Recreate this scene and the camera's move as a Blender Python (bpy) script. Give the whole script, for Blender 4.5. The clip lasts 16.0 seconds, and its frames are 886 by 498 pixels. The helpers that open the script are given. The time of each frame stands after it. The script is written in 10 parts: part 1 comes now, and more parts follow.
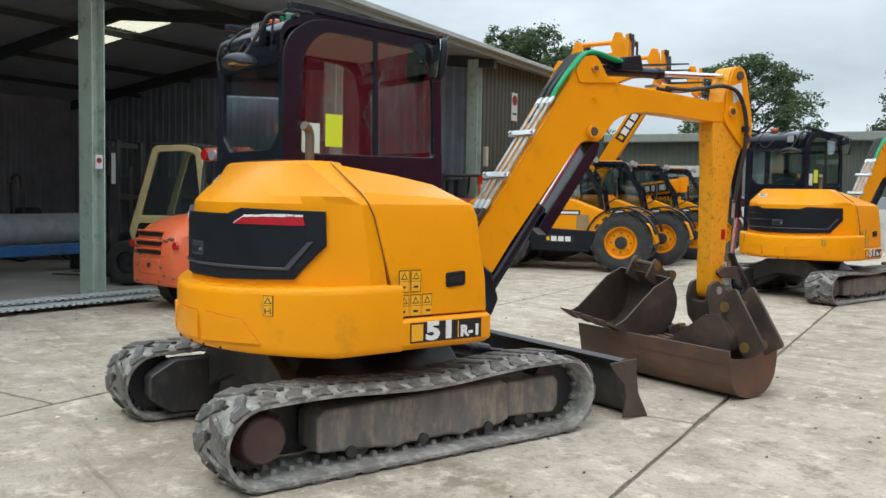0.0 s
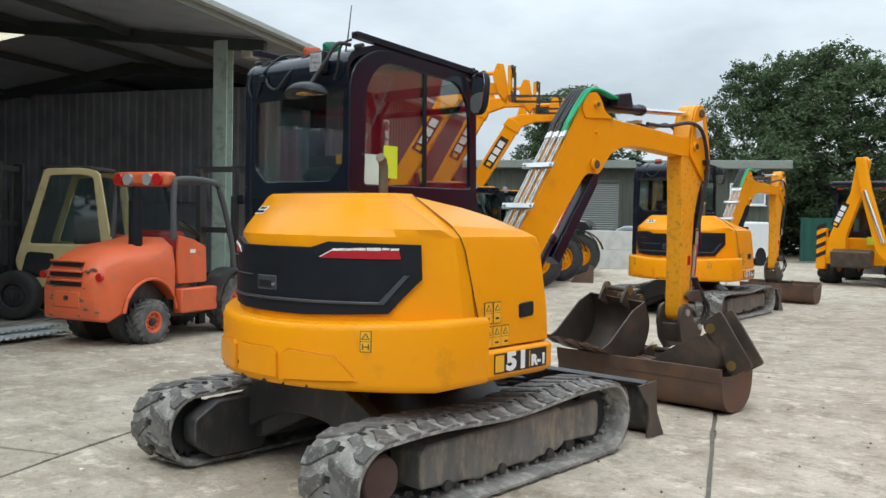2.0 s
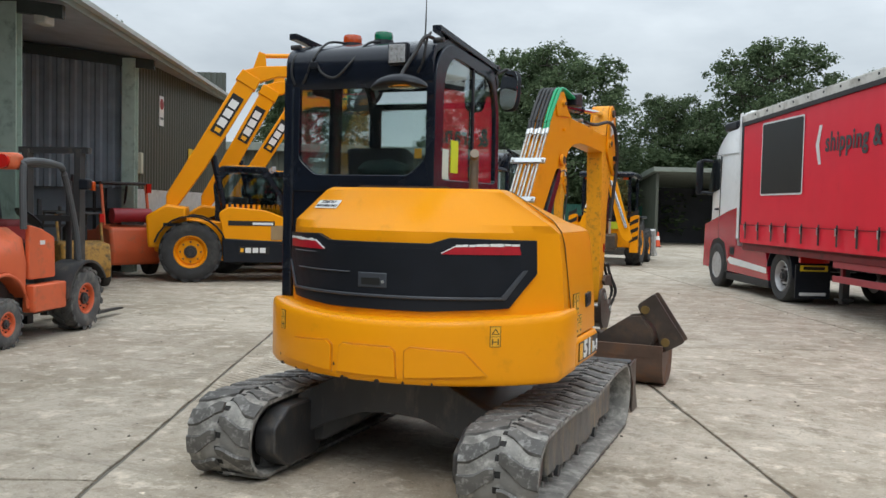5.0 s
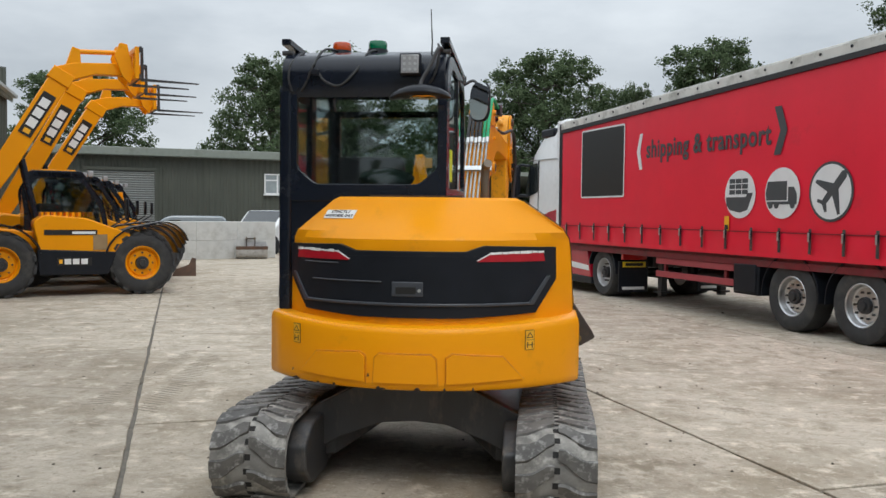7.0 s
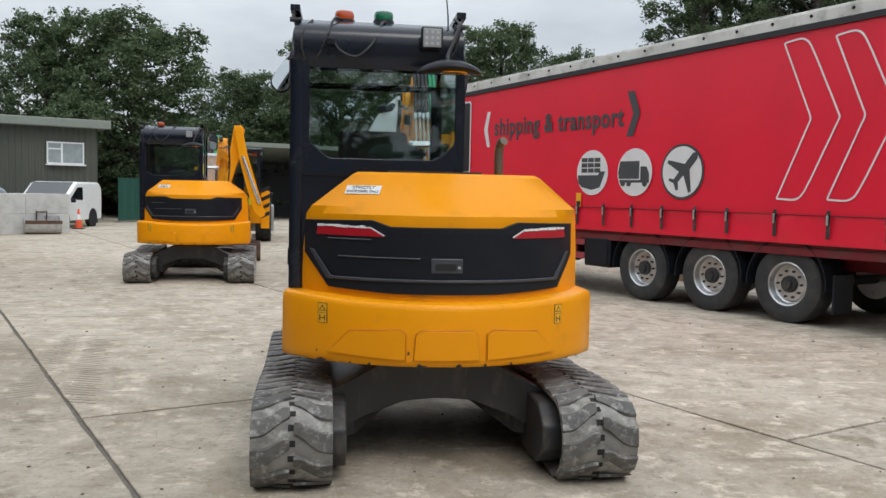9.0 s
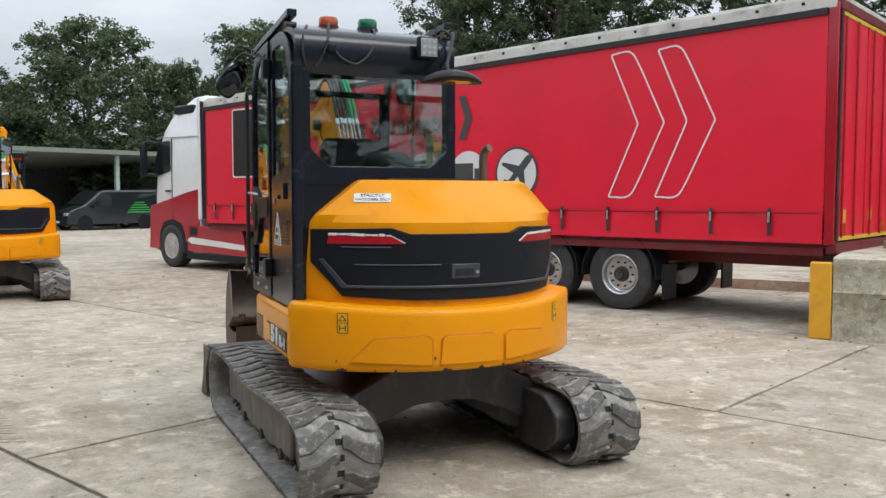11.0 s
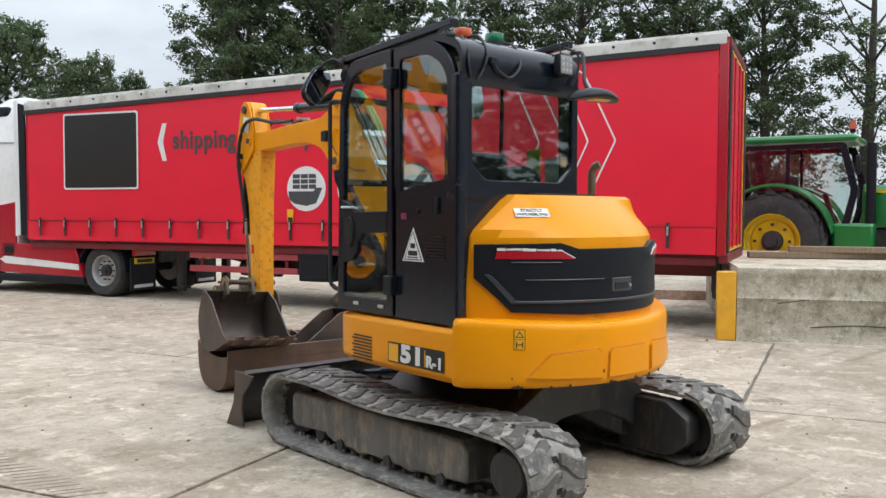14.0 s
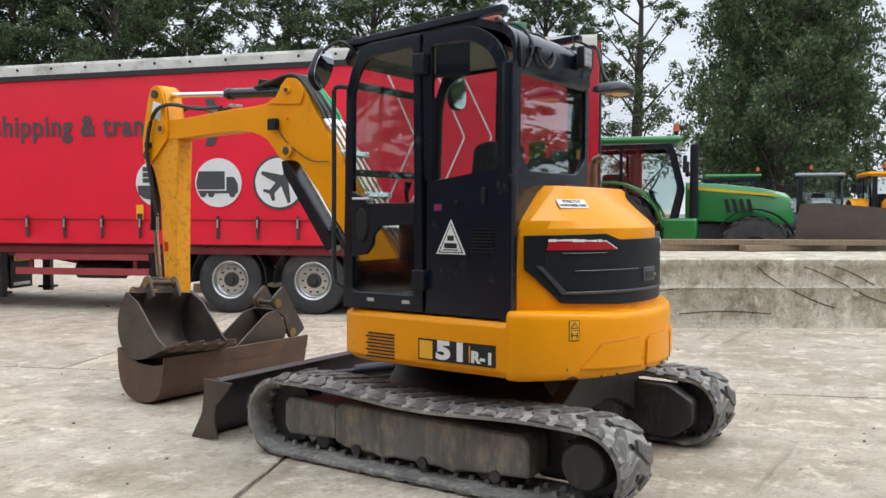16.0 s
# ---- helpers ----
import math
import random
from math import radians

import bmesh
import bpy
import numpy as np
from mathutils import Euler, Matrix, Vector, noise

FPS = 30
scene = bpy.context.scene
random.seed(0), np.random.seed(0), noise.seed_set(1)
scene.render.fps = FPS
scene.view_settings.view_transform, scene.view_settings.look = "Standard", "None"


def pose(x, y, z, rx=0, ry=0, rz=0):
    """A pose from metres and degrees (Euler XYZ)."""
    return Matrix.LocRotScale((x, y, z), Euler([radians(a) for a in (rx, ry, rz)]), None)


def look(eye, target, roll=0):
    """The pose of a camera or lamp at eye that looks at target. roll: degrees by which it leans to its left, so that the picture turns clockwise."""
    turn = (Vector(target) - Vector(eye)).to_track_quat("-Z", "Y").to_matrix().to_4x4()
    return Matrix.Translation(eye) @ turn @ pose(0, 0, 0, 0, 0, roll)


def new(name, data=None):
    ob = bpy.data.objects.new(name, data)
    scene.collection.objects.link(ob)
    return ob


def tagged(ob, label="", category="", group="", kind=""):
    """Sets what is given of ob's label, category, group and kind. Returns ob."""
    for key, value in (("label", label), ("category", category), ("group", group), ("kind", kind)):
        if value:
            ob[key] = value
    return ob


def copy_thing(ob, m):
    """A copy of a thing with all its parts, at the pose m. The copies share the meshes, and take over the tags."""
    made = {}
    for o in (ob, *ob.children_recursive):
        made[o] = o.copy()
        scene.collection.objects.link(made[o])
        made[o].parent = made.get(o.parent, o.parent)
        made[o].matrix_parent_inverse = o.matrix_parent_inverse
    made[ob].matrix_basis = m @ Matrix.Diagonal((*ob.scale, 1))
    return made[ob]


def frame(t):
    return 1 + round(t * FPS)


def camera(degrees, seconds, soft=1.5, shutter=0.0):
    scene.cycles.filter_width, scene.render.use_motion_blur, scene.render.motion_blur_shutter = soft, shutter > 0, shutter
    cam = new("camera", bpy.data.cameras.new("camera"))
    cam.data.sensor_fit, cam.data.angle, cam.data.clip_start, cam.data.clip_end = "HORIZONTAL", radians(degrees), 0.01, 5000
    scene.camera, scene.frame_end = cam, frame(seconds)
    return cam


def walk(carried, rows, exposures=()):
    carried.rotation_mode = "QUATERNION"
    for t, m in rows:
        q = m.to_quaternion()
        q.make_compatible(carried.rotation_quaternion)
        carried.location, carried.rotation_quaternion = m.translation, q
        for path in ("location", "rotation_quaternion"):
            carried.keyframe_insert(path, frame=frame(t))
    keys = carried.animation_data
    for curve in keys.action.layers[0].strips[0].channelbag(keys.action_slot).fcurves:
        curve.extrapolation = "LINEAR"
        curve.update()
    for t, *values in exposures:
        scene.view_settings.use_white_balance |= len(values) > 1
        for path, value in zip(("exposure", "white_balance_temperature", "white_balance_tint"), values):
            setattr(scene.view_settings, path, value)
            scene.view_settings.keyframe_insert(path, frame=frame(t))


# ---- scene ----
cam = camera(53.8, 16.0)
METRES = 12.75
BASE = pose(0, 0, 0, -0.516, -0.344, 0) @ pose(5.304, -3.213, 1.53, 0, 0, 53.8)
ROWS = [
    (0.0, 0.0, 0.0, 0.0, 0.07, -3.07, -1.31),
    (0.5, -0.0301, -0.0011, 0.0006, -2.55, -2.73, -1.4),
    (1.0, -0.0624, -0.0065, 0.0013, -5.32, -2.14, -1.37),
    (1.5, -0.0922, 0.0008, 0.0018, -8.43, -1.54, -1.2),
    (2.0, -0.1234, 0.0087, 0.0021, -12.05, -1.34, -1.19),
    (2.5, -0.1537, 0.0113, 0.0033, -15.77, -1.59, -1.36),
    (3.0, -0.1793, 0.0266, 0.0029, -19.6, -2.14, -1.68),
    (3.5, -0.2084, 0.0364, 0.0023, -22.93, -2.47, -1.89),
    (6.0, -0.3479, 0.1054, 0.0055, -38.77, -1.63, -0.5),
    (6.5, -0.3704, 0.1231, 0.0049, -42.99, -1.6, -0.35),
    (7.0, -0.3946, 0.1419, 0.0056, -47.09, -1.7, -0.36),
    (7.5, -0.4105, 0.1673, 0.006, -50.82, -1.93, -0.47),
    (8.0, -0.4292, 0.1907, 0.0051, -54.28, -2.32, -0.74),
    (8.5, -0.4506, 0.212, 0.0059, -57.84, -2.8, -0.88),
    (9.0, -0.4636, 0.2386, 0.0057, -61.9, -3.26, -0.78),
    (9.5, -0.4784, 0.2658, 0.0055, -66.35, -3.41, -0.34),
    (10.0, -0.4961, 0.2935, 0.0075, -70.8, -3.28, 0.16),
    (12.5, -0.5228, 0.4468, 0.0084, -87.83, -2.86, 0.34),
    (13.0, -0.5273, 0.4795, 0.0078, -90.18, -2.6, 0.48),
    (13.5, -0.5219, 0.5117, 0.0093, -92.63, -2.37, 0.48),
    (14.0, -0.52, 0.5454, 0.0095, -95.72, -2.32, 0.35),
    (14.5, -0.5158, 0.5759, 0.0076, -99.22, -2.41, 0.18),
    (15.0, -0.5045, 0.6053, 0.009, -103.07, -2.57, 0.05),
    (15.5, -0.4964, 0.6371, 0.0074, -106.96, -2.75, 0.14),
    (16.0, -0.4795, 0.6643, 0.0071, -110.75, -2.54, 0.43),
]
walk(cam, [(t, BASE @ pose(METRES * x, METRES * y, METRES * z, 90 + pitch, roll, yaw)) for t, x, y, z, yaw, pitch, roll in ROWS],
     ((0.0, 0.24, 6300, 5), (3.5, 0.12, 6300, 6), (7.0, -0.05, 6500, 9), (10.0, 0.08, 6500, 10), (12.5, 0.28, 6500, 10), (16.0, 0.40, 6500, 10)))

# ---- world ----
world = bpy.data.worlds.new("overcast_sky")
scene.world = world
world.use_nodes = True
wn, wl = world.node_tree.nodes, world.node_tree.links
wn.clear()
w_out = wn.new("ShaderNodeOutputWorld")
w_bg = wn.new("ShaderNodeBackground")
w_sky = wn.new("ShaderNodeTexSky")
w_sky.sky_type = "NISHITA"
w_sky.sun_disc = False
SUN_EL, SUN_ROT = radians(55), radians(200)
w_sky.sun_elevation, w_sky.sun_rotation = SUN_EL, SUN_ROT
w_dim = wn.new("ShaderNodeMixRGB")
w_dim.blend_type = "MULTIPLY"
w_dim.inputs[0].default_value = 1.0
w_dim.inputs[2].default_value = (0.09, 0.09, 0.09, 1)
w_co = wn.new("ShaderNodeTexCoord")
w_map = wn.new("ShaderNodeMapping")
w_map.inputs["Scale"].default_value = (1.6, 1.6, 4.5)
w_noise = wn.new("ShaderNodeTexNoise")
w_noise.inputs["Scale"].default_value = 1.7
w_noise.inputs["Detail"].default_value = 6
w_noise.inputs["Roughness"].default_value = 0.55
w_ramp = wn.new("ShaderNodeValToRGB")
w_ramp.color_ramp.elements[0].position, w_ramp.color_ramp.elements[0].color = 0.34, (0.47, 0.52, 0.575, 1)
w_ramp.color_ramp.elements[1].position, w_ramp.color_ramp.elements[1].color = 0.64, (0.70, 0.75, 0.80, 1)
w_mix = wn.new("ShaderNodeMixRGB")
w_mix.inputs[0].default_value = 0.94
wl.new(w_sky.outputs[0], w_dim.inputs[1])
wl.new(w_co.outputs["Generated"], w_map.inputs[0])
wl.new(w_map.outputs[0], w_noise.inputs["Vector"])
wl.new(w_noise.outputs["Fac"], w_ramp.inputs[0])
wl.new(w_dim.outputs[0], w_mix.inputs[1])
wl.new(w_ramp.outputs[0], w_mix.inputs[2])
w_sep = wn.new("ShaderNodeSeparateXYZ")
w_up = wn.new("ShaderNodeMapRange")          # an overcast sky is brighter overhead than at the horizon
w_up.inputs["From Min"].default_value, w_up.inputs["From Max"].default_value = 0.12, 1.0
w_up.inputs["To Min"].default_value, w_up.inputs["To Max"].default_value = 1.0, 2.75
wl.new(w_co.outputs["Generated"], w_sep.inputs[0])
wl.new(w_sep.outputs["Z"], w_up.inputs["Value"])
wl.new(w_mix.outputs[0], w_bg.inputs[0])
wl.new(w_up.outputs[0], w_bg.inputs[1])
wl.new(w_bg.outputs[0], w_out.inputs[0])
sun = new("sun", bpy.data.lights.new("sun", "SUN"))
sun.data.energy, sun.data.angle, sun.data.color = 0.9, radians(25), (1.0, 0.96, 0.9)
sun.matrix_world = look((0, 0, 30), (-6.0, 14.0, 8.0))

# ---- materials ----
MATS = {}


def mat(name, color, rough=0.5, metal=0.0, vary=0.12, scale=6.0, bump=0.0, bump_scale=40.0, dirt=None, dirt_amount=0.0,
        dirt_scale=2.0, coat=0.0, random_amount=0.0, stretch=(1, 1, 1), spec=0.5):
    """A painted or raw surface: base colour with soft variation, patches of dirt at a second scale, fine relief."""
    if name in MATS:
        return MATS[name]
    m = bpy.data.materials.new(name)
    m.use_nodes = True
    n, l = m.node_tree.nodes, m.node_tree.links
    b = n["Principled BSDF"]
    b.inputs["Roughness"].default_value = rough
    b.inputs["Metallic"].default_value = metal
    b.inputs["Coat Weight"].default_value = coat
    b.inputs["Coat Roughness"].default_value = 0.12
    b.inputs["Specular IOR Level"].default_value = spec
    tc = n.new("ShaderNodeTexCoord")
    mp = n.new("ShaderNodeMapping")
    mp.inputs["Scale"].default_value = stretch
    l.new(tc.outputs["Object"], mp.inputs[0])
    no = n.new("ShaderNodeTexNoise")
    no.inputs["Scale"].default_value, no.inputs["Detail"].default_value = scale, 5
    l.new(mp.outputs[0], no.inputs["Vector"])
    hsv = n.new("ShaderNodeHueSaturation")
    hsv.inputs["Color"].default_value = (*color, 1)
    mr = n.new("ShaderNodeMapRange")
    mr.inputs["From Min"].default_value, mr.inputs["From Max"].default_value = 0.25, 0.75
    mr.inputs["To Min"].default_value, mr.inputs["To Max"].default_value = 1 - vary, 1 + vary
    l.new(no.outputs["Fac"], mr.inputs["Value"])
    out = mr.outputs[0]
    if random_amount:
        oi = n.new("ShaderNodeObjectInfo")
        m2 = n.new("ShaderNodeMapRange")
        m2.inputs["To Min"].default_value, m2.inputs["To Max"].default_value = 1 - random_amount, 1 + random_amount
        l.new(oi.outputs["Random"], m2.inputs["Value"])
        mu = n.new("ShaderNodeMath")
        mu.operation = "MULTIPLY"
        l.new(out, mu.inputs[0]), l.new(m2.outputs[0], mu.inputs[1])
        out = mu.outputs[0]
    l.new(out, hsv.inputs["Value"])
    col = hsv.outputs[0]
    if dirt:
        dn = n.new("ShaderNodeTexNoise")
        dn.inputs["Scale"].default_value, dn.inputs["Detail"].default_value, dn.inputs["Roughness"].default_value = dirt_scale, 8, 0.68
        l.new(mp.outputs[0], dn.inputs["Vector"])
        dr = n.new("ShaderNodeMapRange")
        dr.inputs["From Min"].default_value, dr.inputs["From Max"].default_value = 0.62 - 0.3 * dirt_amount, 0.8 - 0.3 * dirt_amount
        dr.inputs["To Max"].default_value = min(1.0, 0.35 + dirt_amount)
        l.new(dn.outputs["Fac"], dr.inputs["Value"])
        mx = n.new("ShaderNodeMixRGB")
        mx.inputs[2].default_value = (*dirt, 1)
        l.new(dr.outputs[0], mx.inputs[0]), l.new(col, mx.inputs[1])
        col = mx.outputs[0]
        rr = n.new("ShaderNodeMapRange")
        rr.inputs["To Min"].default_value, rr.inputs["To Max"].default_value = rough, min(1, rough + 0.35)
        l.new(dr.outputs[0], rr.inputs["Value"]), l.new(rr.outputs[0], b.inputs["Roughness"])
    l.new(col, b.inputs["Base Color"])
    if bump:
        bn = n.new("ShaderNodeTexNoise")
        bn.inputs["Scale"].default_value, bn.inputs["Detail"].default_value = bump_scale, 6
        l.new(mp.outputs[0], bn.inputs["Vector"])
        bp = n.new("ShaderNodeBump")
        bp.inputs["Strength"].default_value, bp.inputs["Distance"].default_value = bump, 0.01
        l.new(bn.outputs["Fac"], bp.inputs["Height"]), l.new(bp.outputs[0], b.inputs["Normal"])
    MATS[name] = m
    return m


def glass(name, tint, alpha, rough=0.02, shine=0.85):
    """A thin tinted pane: part clear, part glossy."""
    if name in MATS:
        return MATS[name]
    m = bpy.data.materials.new(name)
    m.use_nodes = True
    n, l = m.node_tree.nodes, m.node_tree.links
    n.remove(n["Principled BSDF"])
    tr, gl, mx, fr = n.new("ShaderNodeBsdfTransparent"), n.new("ShaderNodeBsdfGlossy"), n.new("ShaderNodeMixShader"), n.new("ShaderNodeLayerWeight")
    tr.inputs[0].default_value = (*[c * alpha for c in tint], 1)
    gl.inputs[0].default_value, gl.inputs["Roughness"].default_value = (0.9, 0.95, 0.95, 1), rough
    pw, mr = n.new("ShaderNodeMath"), n.new("ShaderNodeMapRange")
    pw.operation = "POWER"
    pw.inputs[1].default_value = 2.5
    mr.inputs["To Min"].default_value, mr.inputs["To Max"].default_value = 0.06 * shine, shine
    l.new(fr.outputs["Facing"], pw.inputs[0]), l.new(pw.outputs[0], mr.inputs["Value"])
    l.new(mr.outputs[0], mx.inputs[0]), l.new(tr.outputs[0], mx.inputs[1]), l.new(gl.outputs[0], mx.inputs[2])
    l.new(mx.outputs[0], n["Material Output"].inputs[0])
    MATS[name] = m
    return m


YELLOW = mat("yellow_paint", (0.86, 0.325, 0.004), 0.3, vary=0.035, scale=1.5, bump=0.02, bump_scale=300, dirt=(0.45, 0.2, 0.02), dirt_amount=0.12, dirt_scale=3.5, coat=0.03, spec=0.19)
YELLOW_WORN = mat("worn_yellow_paint", (0.84, 0.345, 0.008), 0.42, vary=0.05, scale=3, dirt=(0.09, 0.055, 0.035), dirt_amount=0.3, dirt_scale=23, bump=0.06, bump_scale=90)
BLACK = mat("black_paint", (0.007, 0.010, 0.018), 0.2, vary=0.2, dirt=(0.03, 0.031, 0.034), dirt_amount=0.16, dirt_scale=5, spec=0.45)
BLACK_PLASTIC = mat("black_plastic", (0.013, 0.015, 0.020), 0.36, vary=0.15, bump=0.08, bump_scale=260, dirt=(0.035, 0.034, 0.033), dirt_amount=0.12, dirt_scale=4, spec=0.2)
DARK_STEEL = mat("dirty_black_steel", (0.032, 0.032, 0.034), 0.45, vary=0.3, scale=5, dirt=(0.15, 0.125, 0.098), dirt_amount=0.3, dirt_scale=8, bump=0.15, bump_scale=50, stretch=(1, 1, 0.35))
MUDDY = mat("muddy_track_frame", (0.145, 0.138, 0.13), 0.55, vary=0.3, scale=4, dirt=(0.36, 0.30, 0.22), dirt_amount=0.46, dirt_scale=5, bump=0.3, bump_scale=30, stretch=(3, 2.2, 0.9))
RUBBER = mat("dusty_track_rubber", (0.20, 0.191, 0.176), 0.8, vary=0.4, scale=7, dirt=(0.44, 0.42, 0.38), dirt_amount=0.5, dirt_scale=12, bump=0.4, bump_scale=28)
LUG = mat("scuffed_lug_rubber", (0.095, 0.090, 0.084), 0.62, vary=0.35, scale=9, dirt=(0.46, 0.45, 0.43), dirt_amount=0.36, dirt_scale=19, bump=0.35, bump_scale=35, random_amount=0.18)
TYRE = mat("tyre_rubber", (0.032, 0.032, 0.033), 0.75, vary=0.25, dirt=(0.09, 0.085, 0.075), dirt_amount=0.35, dirt_scale=5, bump=0.15, bump_scale=60)
TYRE_GREY = mat("dusty_tyre_rubber", (0.09, 0.09, 0.09), 0.85, vary=0.25, dirt=(0.2, 0.19, 0.17), dirt_amount=0.5, dirt_scale=6, bump=0.2, bump_scale=60)
RUST = mat("rusty_bucket_steel", (0.12, 0.076, 0.057), 0.55, metal=0.25, vary=0.3, scale=4, dirt=(0.2, 0.1, 0.055), dirt_amount=0.4, dirt_scale=4, bump=0.3, bump_scale=35)
RUST_DARK = mat("worn_dark_bucket_steel", (0.078, 0.062, 0.053), 0.45, metal=0.35, vary=0.3, scale=5, dirt=(0.16, 0.105, 0.07), dirt_amount=0.42, dirt_scale=4, bump=0.25, bump_scale=35)
CHROME = mat("chrome_rod", (0.75, 0.75, 0.76), 0.16, metal=1.0, vary=0.05)
STEEL = mat("zinc_steel", (0.55, 0.56, 0.56), 0.35, metal=0.85, vary=0.15, dirt=(0.3, 0.28, 0.25), dirt_amount=0.25)
HOSE = mat("hose_rubber", (0.018, 0.018, 0.019), 0.55, vary=0.15)
GREEN_HOSE = mat("green_hose", (0.0, 0.33, 0.13), 0.45, vary=0.1)
WHITE = mat("white_paint", (0.8, 0.81, 0.81), 0.3, vary=0.04, dirt=(0.5, 0.49, 0.46), dirt_amount=0.15, coat=0.3)
DECAL_WHITE = mat("white_decal", (0.78, 0.78, 0.77), 0.4, vary=0.04)
DECAL_BLACK = mat("black_decal", (0.012, 0.012, 0.012), 0.4, vary=0.1)
DECAL_YELLOW = mat("yellow_decal", (0.85, 0.42, 0.02), 0.4, vary=0.04)
LIME = mat("lime_sticker", (0.62, 0.75, 0.03), 0.5, vary=0.05)
RED_REFLECT = mat("red_reflector", (0.42, 0.008, 0.02), 0.3, vary=0.15, scale=30)
AMBER = mat("amber_lens", (0.5, 0.065, 0.01), 0.15, vary=0.08, coat=0.5)
GREEN_LENS = mat("green_lens", (0.0, 0.15, 0.065), 0.12, vary=0.08, coat=0.5)
RED_LENS = mat("red_lens", (0.5, 0.015, 0.012), 0.15, vary=0.08, coat=0.5)
CLEAR_LENS = mat("clear_lamp_lens", (0.36, 0.36, 0.37), 0.12, vary=0.06, coat=0.5)
ORANGE = mat("faded_orange_paint", (0.68, 0.13, 0.045), 0.45, vary=0.08, scale=3, dirt=(0.35, 0.16, 0.09), dirt_amount=0.28, dirt_scale=5, bump=0.05, bump_scale=80)
CREAM = mat("cream_paint", (0.66, 0.54, 0.27), 0.4, vary=0.06, dirt=(0.35, 0.28, 0.16), dirt_amount=0.2, dirt_scale=5)
CURTAIN = mat("red_curtain", (0.77, 0.012, 0.040), 0.36, vary=0.06, scale=1.2, bump=0.25, bump_scale=1.6, dirt=(0.45, 0.03, 0.04), dirt_amount=0.1, dirt_scale=1.5)
RED_PAINT = mat("red_truck_paint", (0.40, 0.006, 0.022), 0.25, vary=0.06, coat=0.4)
DARK_RED = mat("dark_red_chassis", (0.16, 0.008, 0.014), 0.5, vary=0.2, dirt=(0.08, 0.06, 0.05), dirt_amount=0.35)
CONCRETE = None
CLADDING = mat("olive_cladding", (0.082, 0.088, 0.07), 0.5, vary=0.1, scale=2, dirt=(0.12, 0.125, 0.1), dirt_amount=0.25, dirt_scale=1.2, stretch=(1, 1, 0.3))
CLADDING_DARK = mat("dark_inner_cladding", (0.33, 0.365, 0.42), 0.7, vary=0.2, scale=2)
FASCIA = mat("grey_green_fascia", (0.22, 0.245, 0.215), 0.5, vary=0.08, dirt=(0.14, 0.15, 0.12), dirt_amount=0.3)
GREEN_STEEL = mat("sage_green_column_paint", (0.46, 0.56, 0.49), 0.45, vary=0.1, dirt=(0.1, 0.12, 0.1), dirt_amount=0.3, dirt_scale=4)
GATE_GREEN = mat("green_gate_paint", (0.012, 0.075, 0.055), 0.5, vary=0.15, dirt=(0.03, 0.09, 0.07), dirt_amount=0.25)
JD_GREEN = mat("green_tractor_paint", (0.01, 0.17, 0.035), 0.3, vary=0.08, coat=0.3)
JD_YELLOW = mat("yellow_rim_paint", (0.75, 0.52, 0.01), 0.35, vary=0.08, dirt=(0.3, 0.2, 0.05), dirt_amount=0.25)
BROWN_STEEL = mat("brown_steel_sheet", (0.075, 0.055, 0.045), 0.6, vary=0.2, dirt=(0.11, 0.07, 0.05), dirt_amount=0.3)
TIMBER = mat("weathered_timber", (0.24, 0.18, 0.12), 0.8, vary=0.25, scale=8, bump=0.2, stretch=(8, 1, 1))
BARK = mat("tree_bark", (0.06, 0.05, 0.04), 0.9, vary=0.3, scale=6, bump=0.5, bump_scale=20)
CAB_GLASS = glass("clear_cab_glass", (0.93, 0.98, 0.965), 0.95)
CLEAR_GLASS = glass("clear_cab_glass", (0.9, 1.0, 0.96), 0.9, shine=0.3)
TINT_GLASS = glass("smoked_cab_glass", (0.88, 0.93, 0.93), 0.88)
DARK_GLASS = mat("dark_vehicle_glass", (0.012, 0.015, 0.016), 0.04, vary=0.1, coat=0.6)
MIRROR = mat("mirror_glass", (0.62, 0.65, 0.66), 0.03, metal=1.0, vary=0.01)
SEAT = mat("dark_seat_fabric", (0.02, 0.021, 0.023), 0.85, vary=0.2, bump=0.2)


# ---- mesh helpers ----
def box(bm, c, s, m=None):
    """A box with centre c and size s, turned by the matrix m about the origin."""
    vs = []
    for i in (-0.5, 0.5):
        for j in (-0.5, 0.5):
            for k in (-0.5, 0.5):
                p = Vector((c[0] + i * s[0], c[1] + j * s[1], c[2] + k * s[2]))
                vs.append(bm.verts.new(m @ p if m else p))
    for f in ((0, 1, 3, 2), (4, 6, 7, 5), (0, 4, 5, 1), (2, 3, 7, 6), (0, 2, 6, 4), (1, 5, 7, 3)):
        bm.faces.new([vs[i] for i in f])
    return bm


def prism(bm, poly, a, b, axis="x", m=None):
    """A polygon of (p, q) swept from a to b along the axis: x (p = y, q = z), y (p = x, q = z) or z (p = x, q = y)."""
    def at(p, q, h):
        v = Vector((h, p, q) if axis == "x" else (p, h, q) if axis == "y" else (p, q, h))
        return m @ v if m else v
    lo = [bm.verts.new(at(p, q, a)) for p, q in poly]
    hi = [bm.verts.new(at(p, q, b)) for p, q in poly]
    n = len(poly)
    bm.faces.new(lo), bm.faces.new(hi[::-1])
    for i in range(n):
        bm.faces.new((lo[i], hi[i], hi[(i + 1) % n], lo[(i + 1) % n]))
    return bm


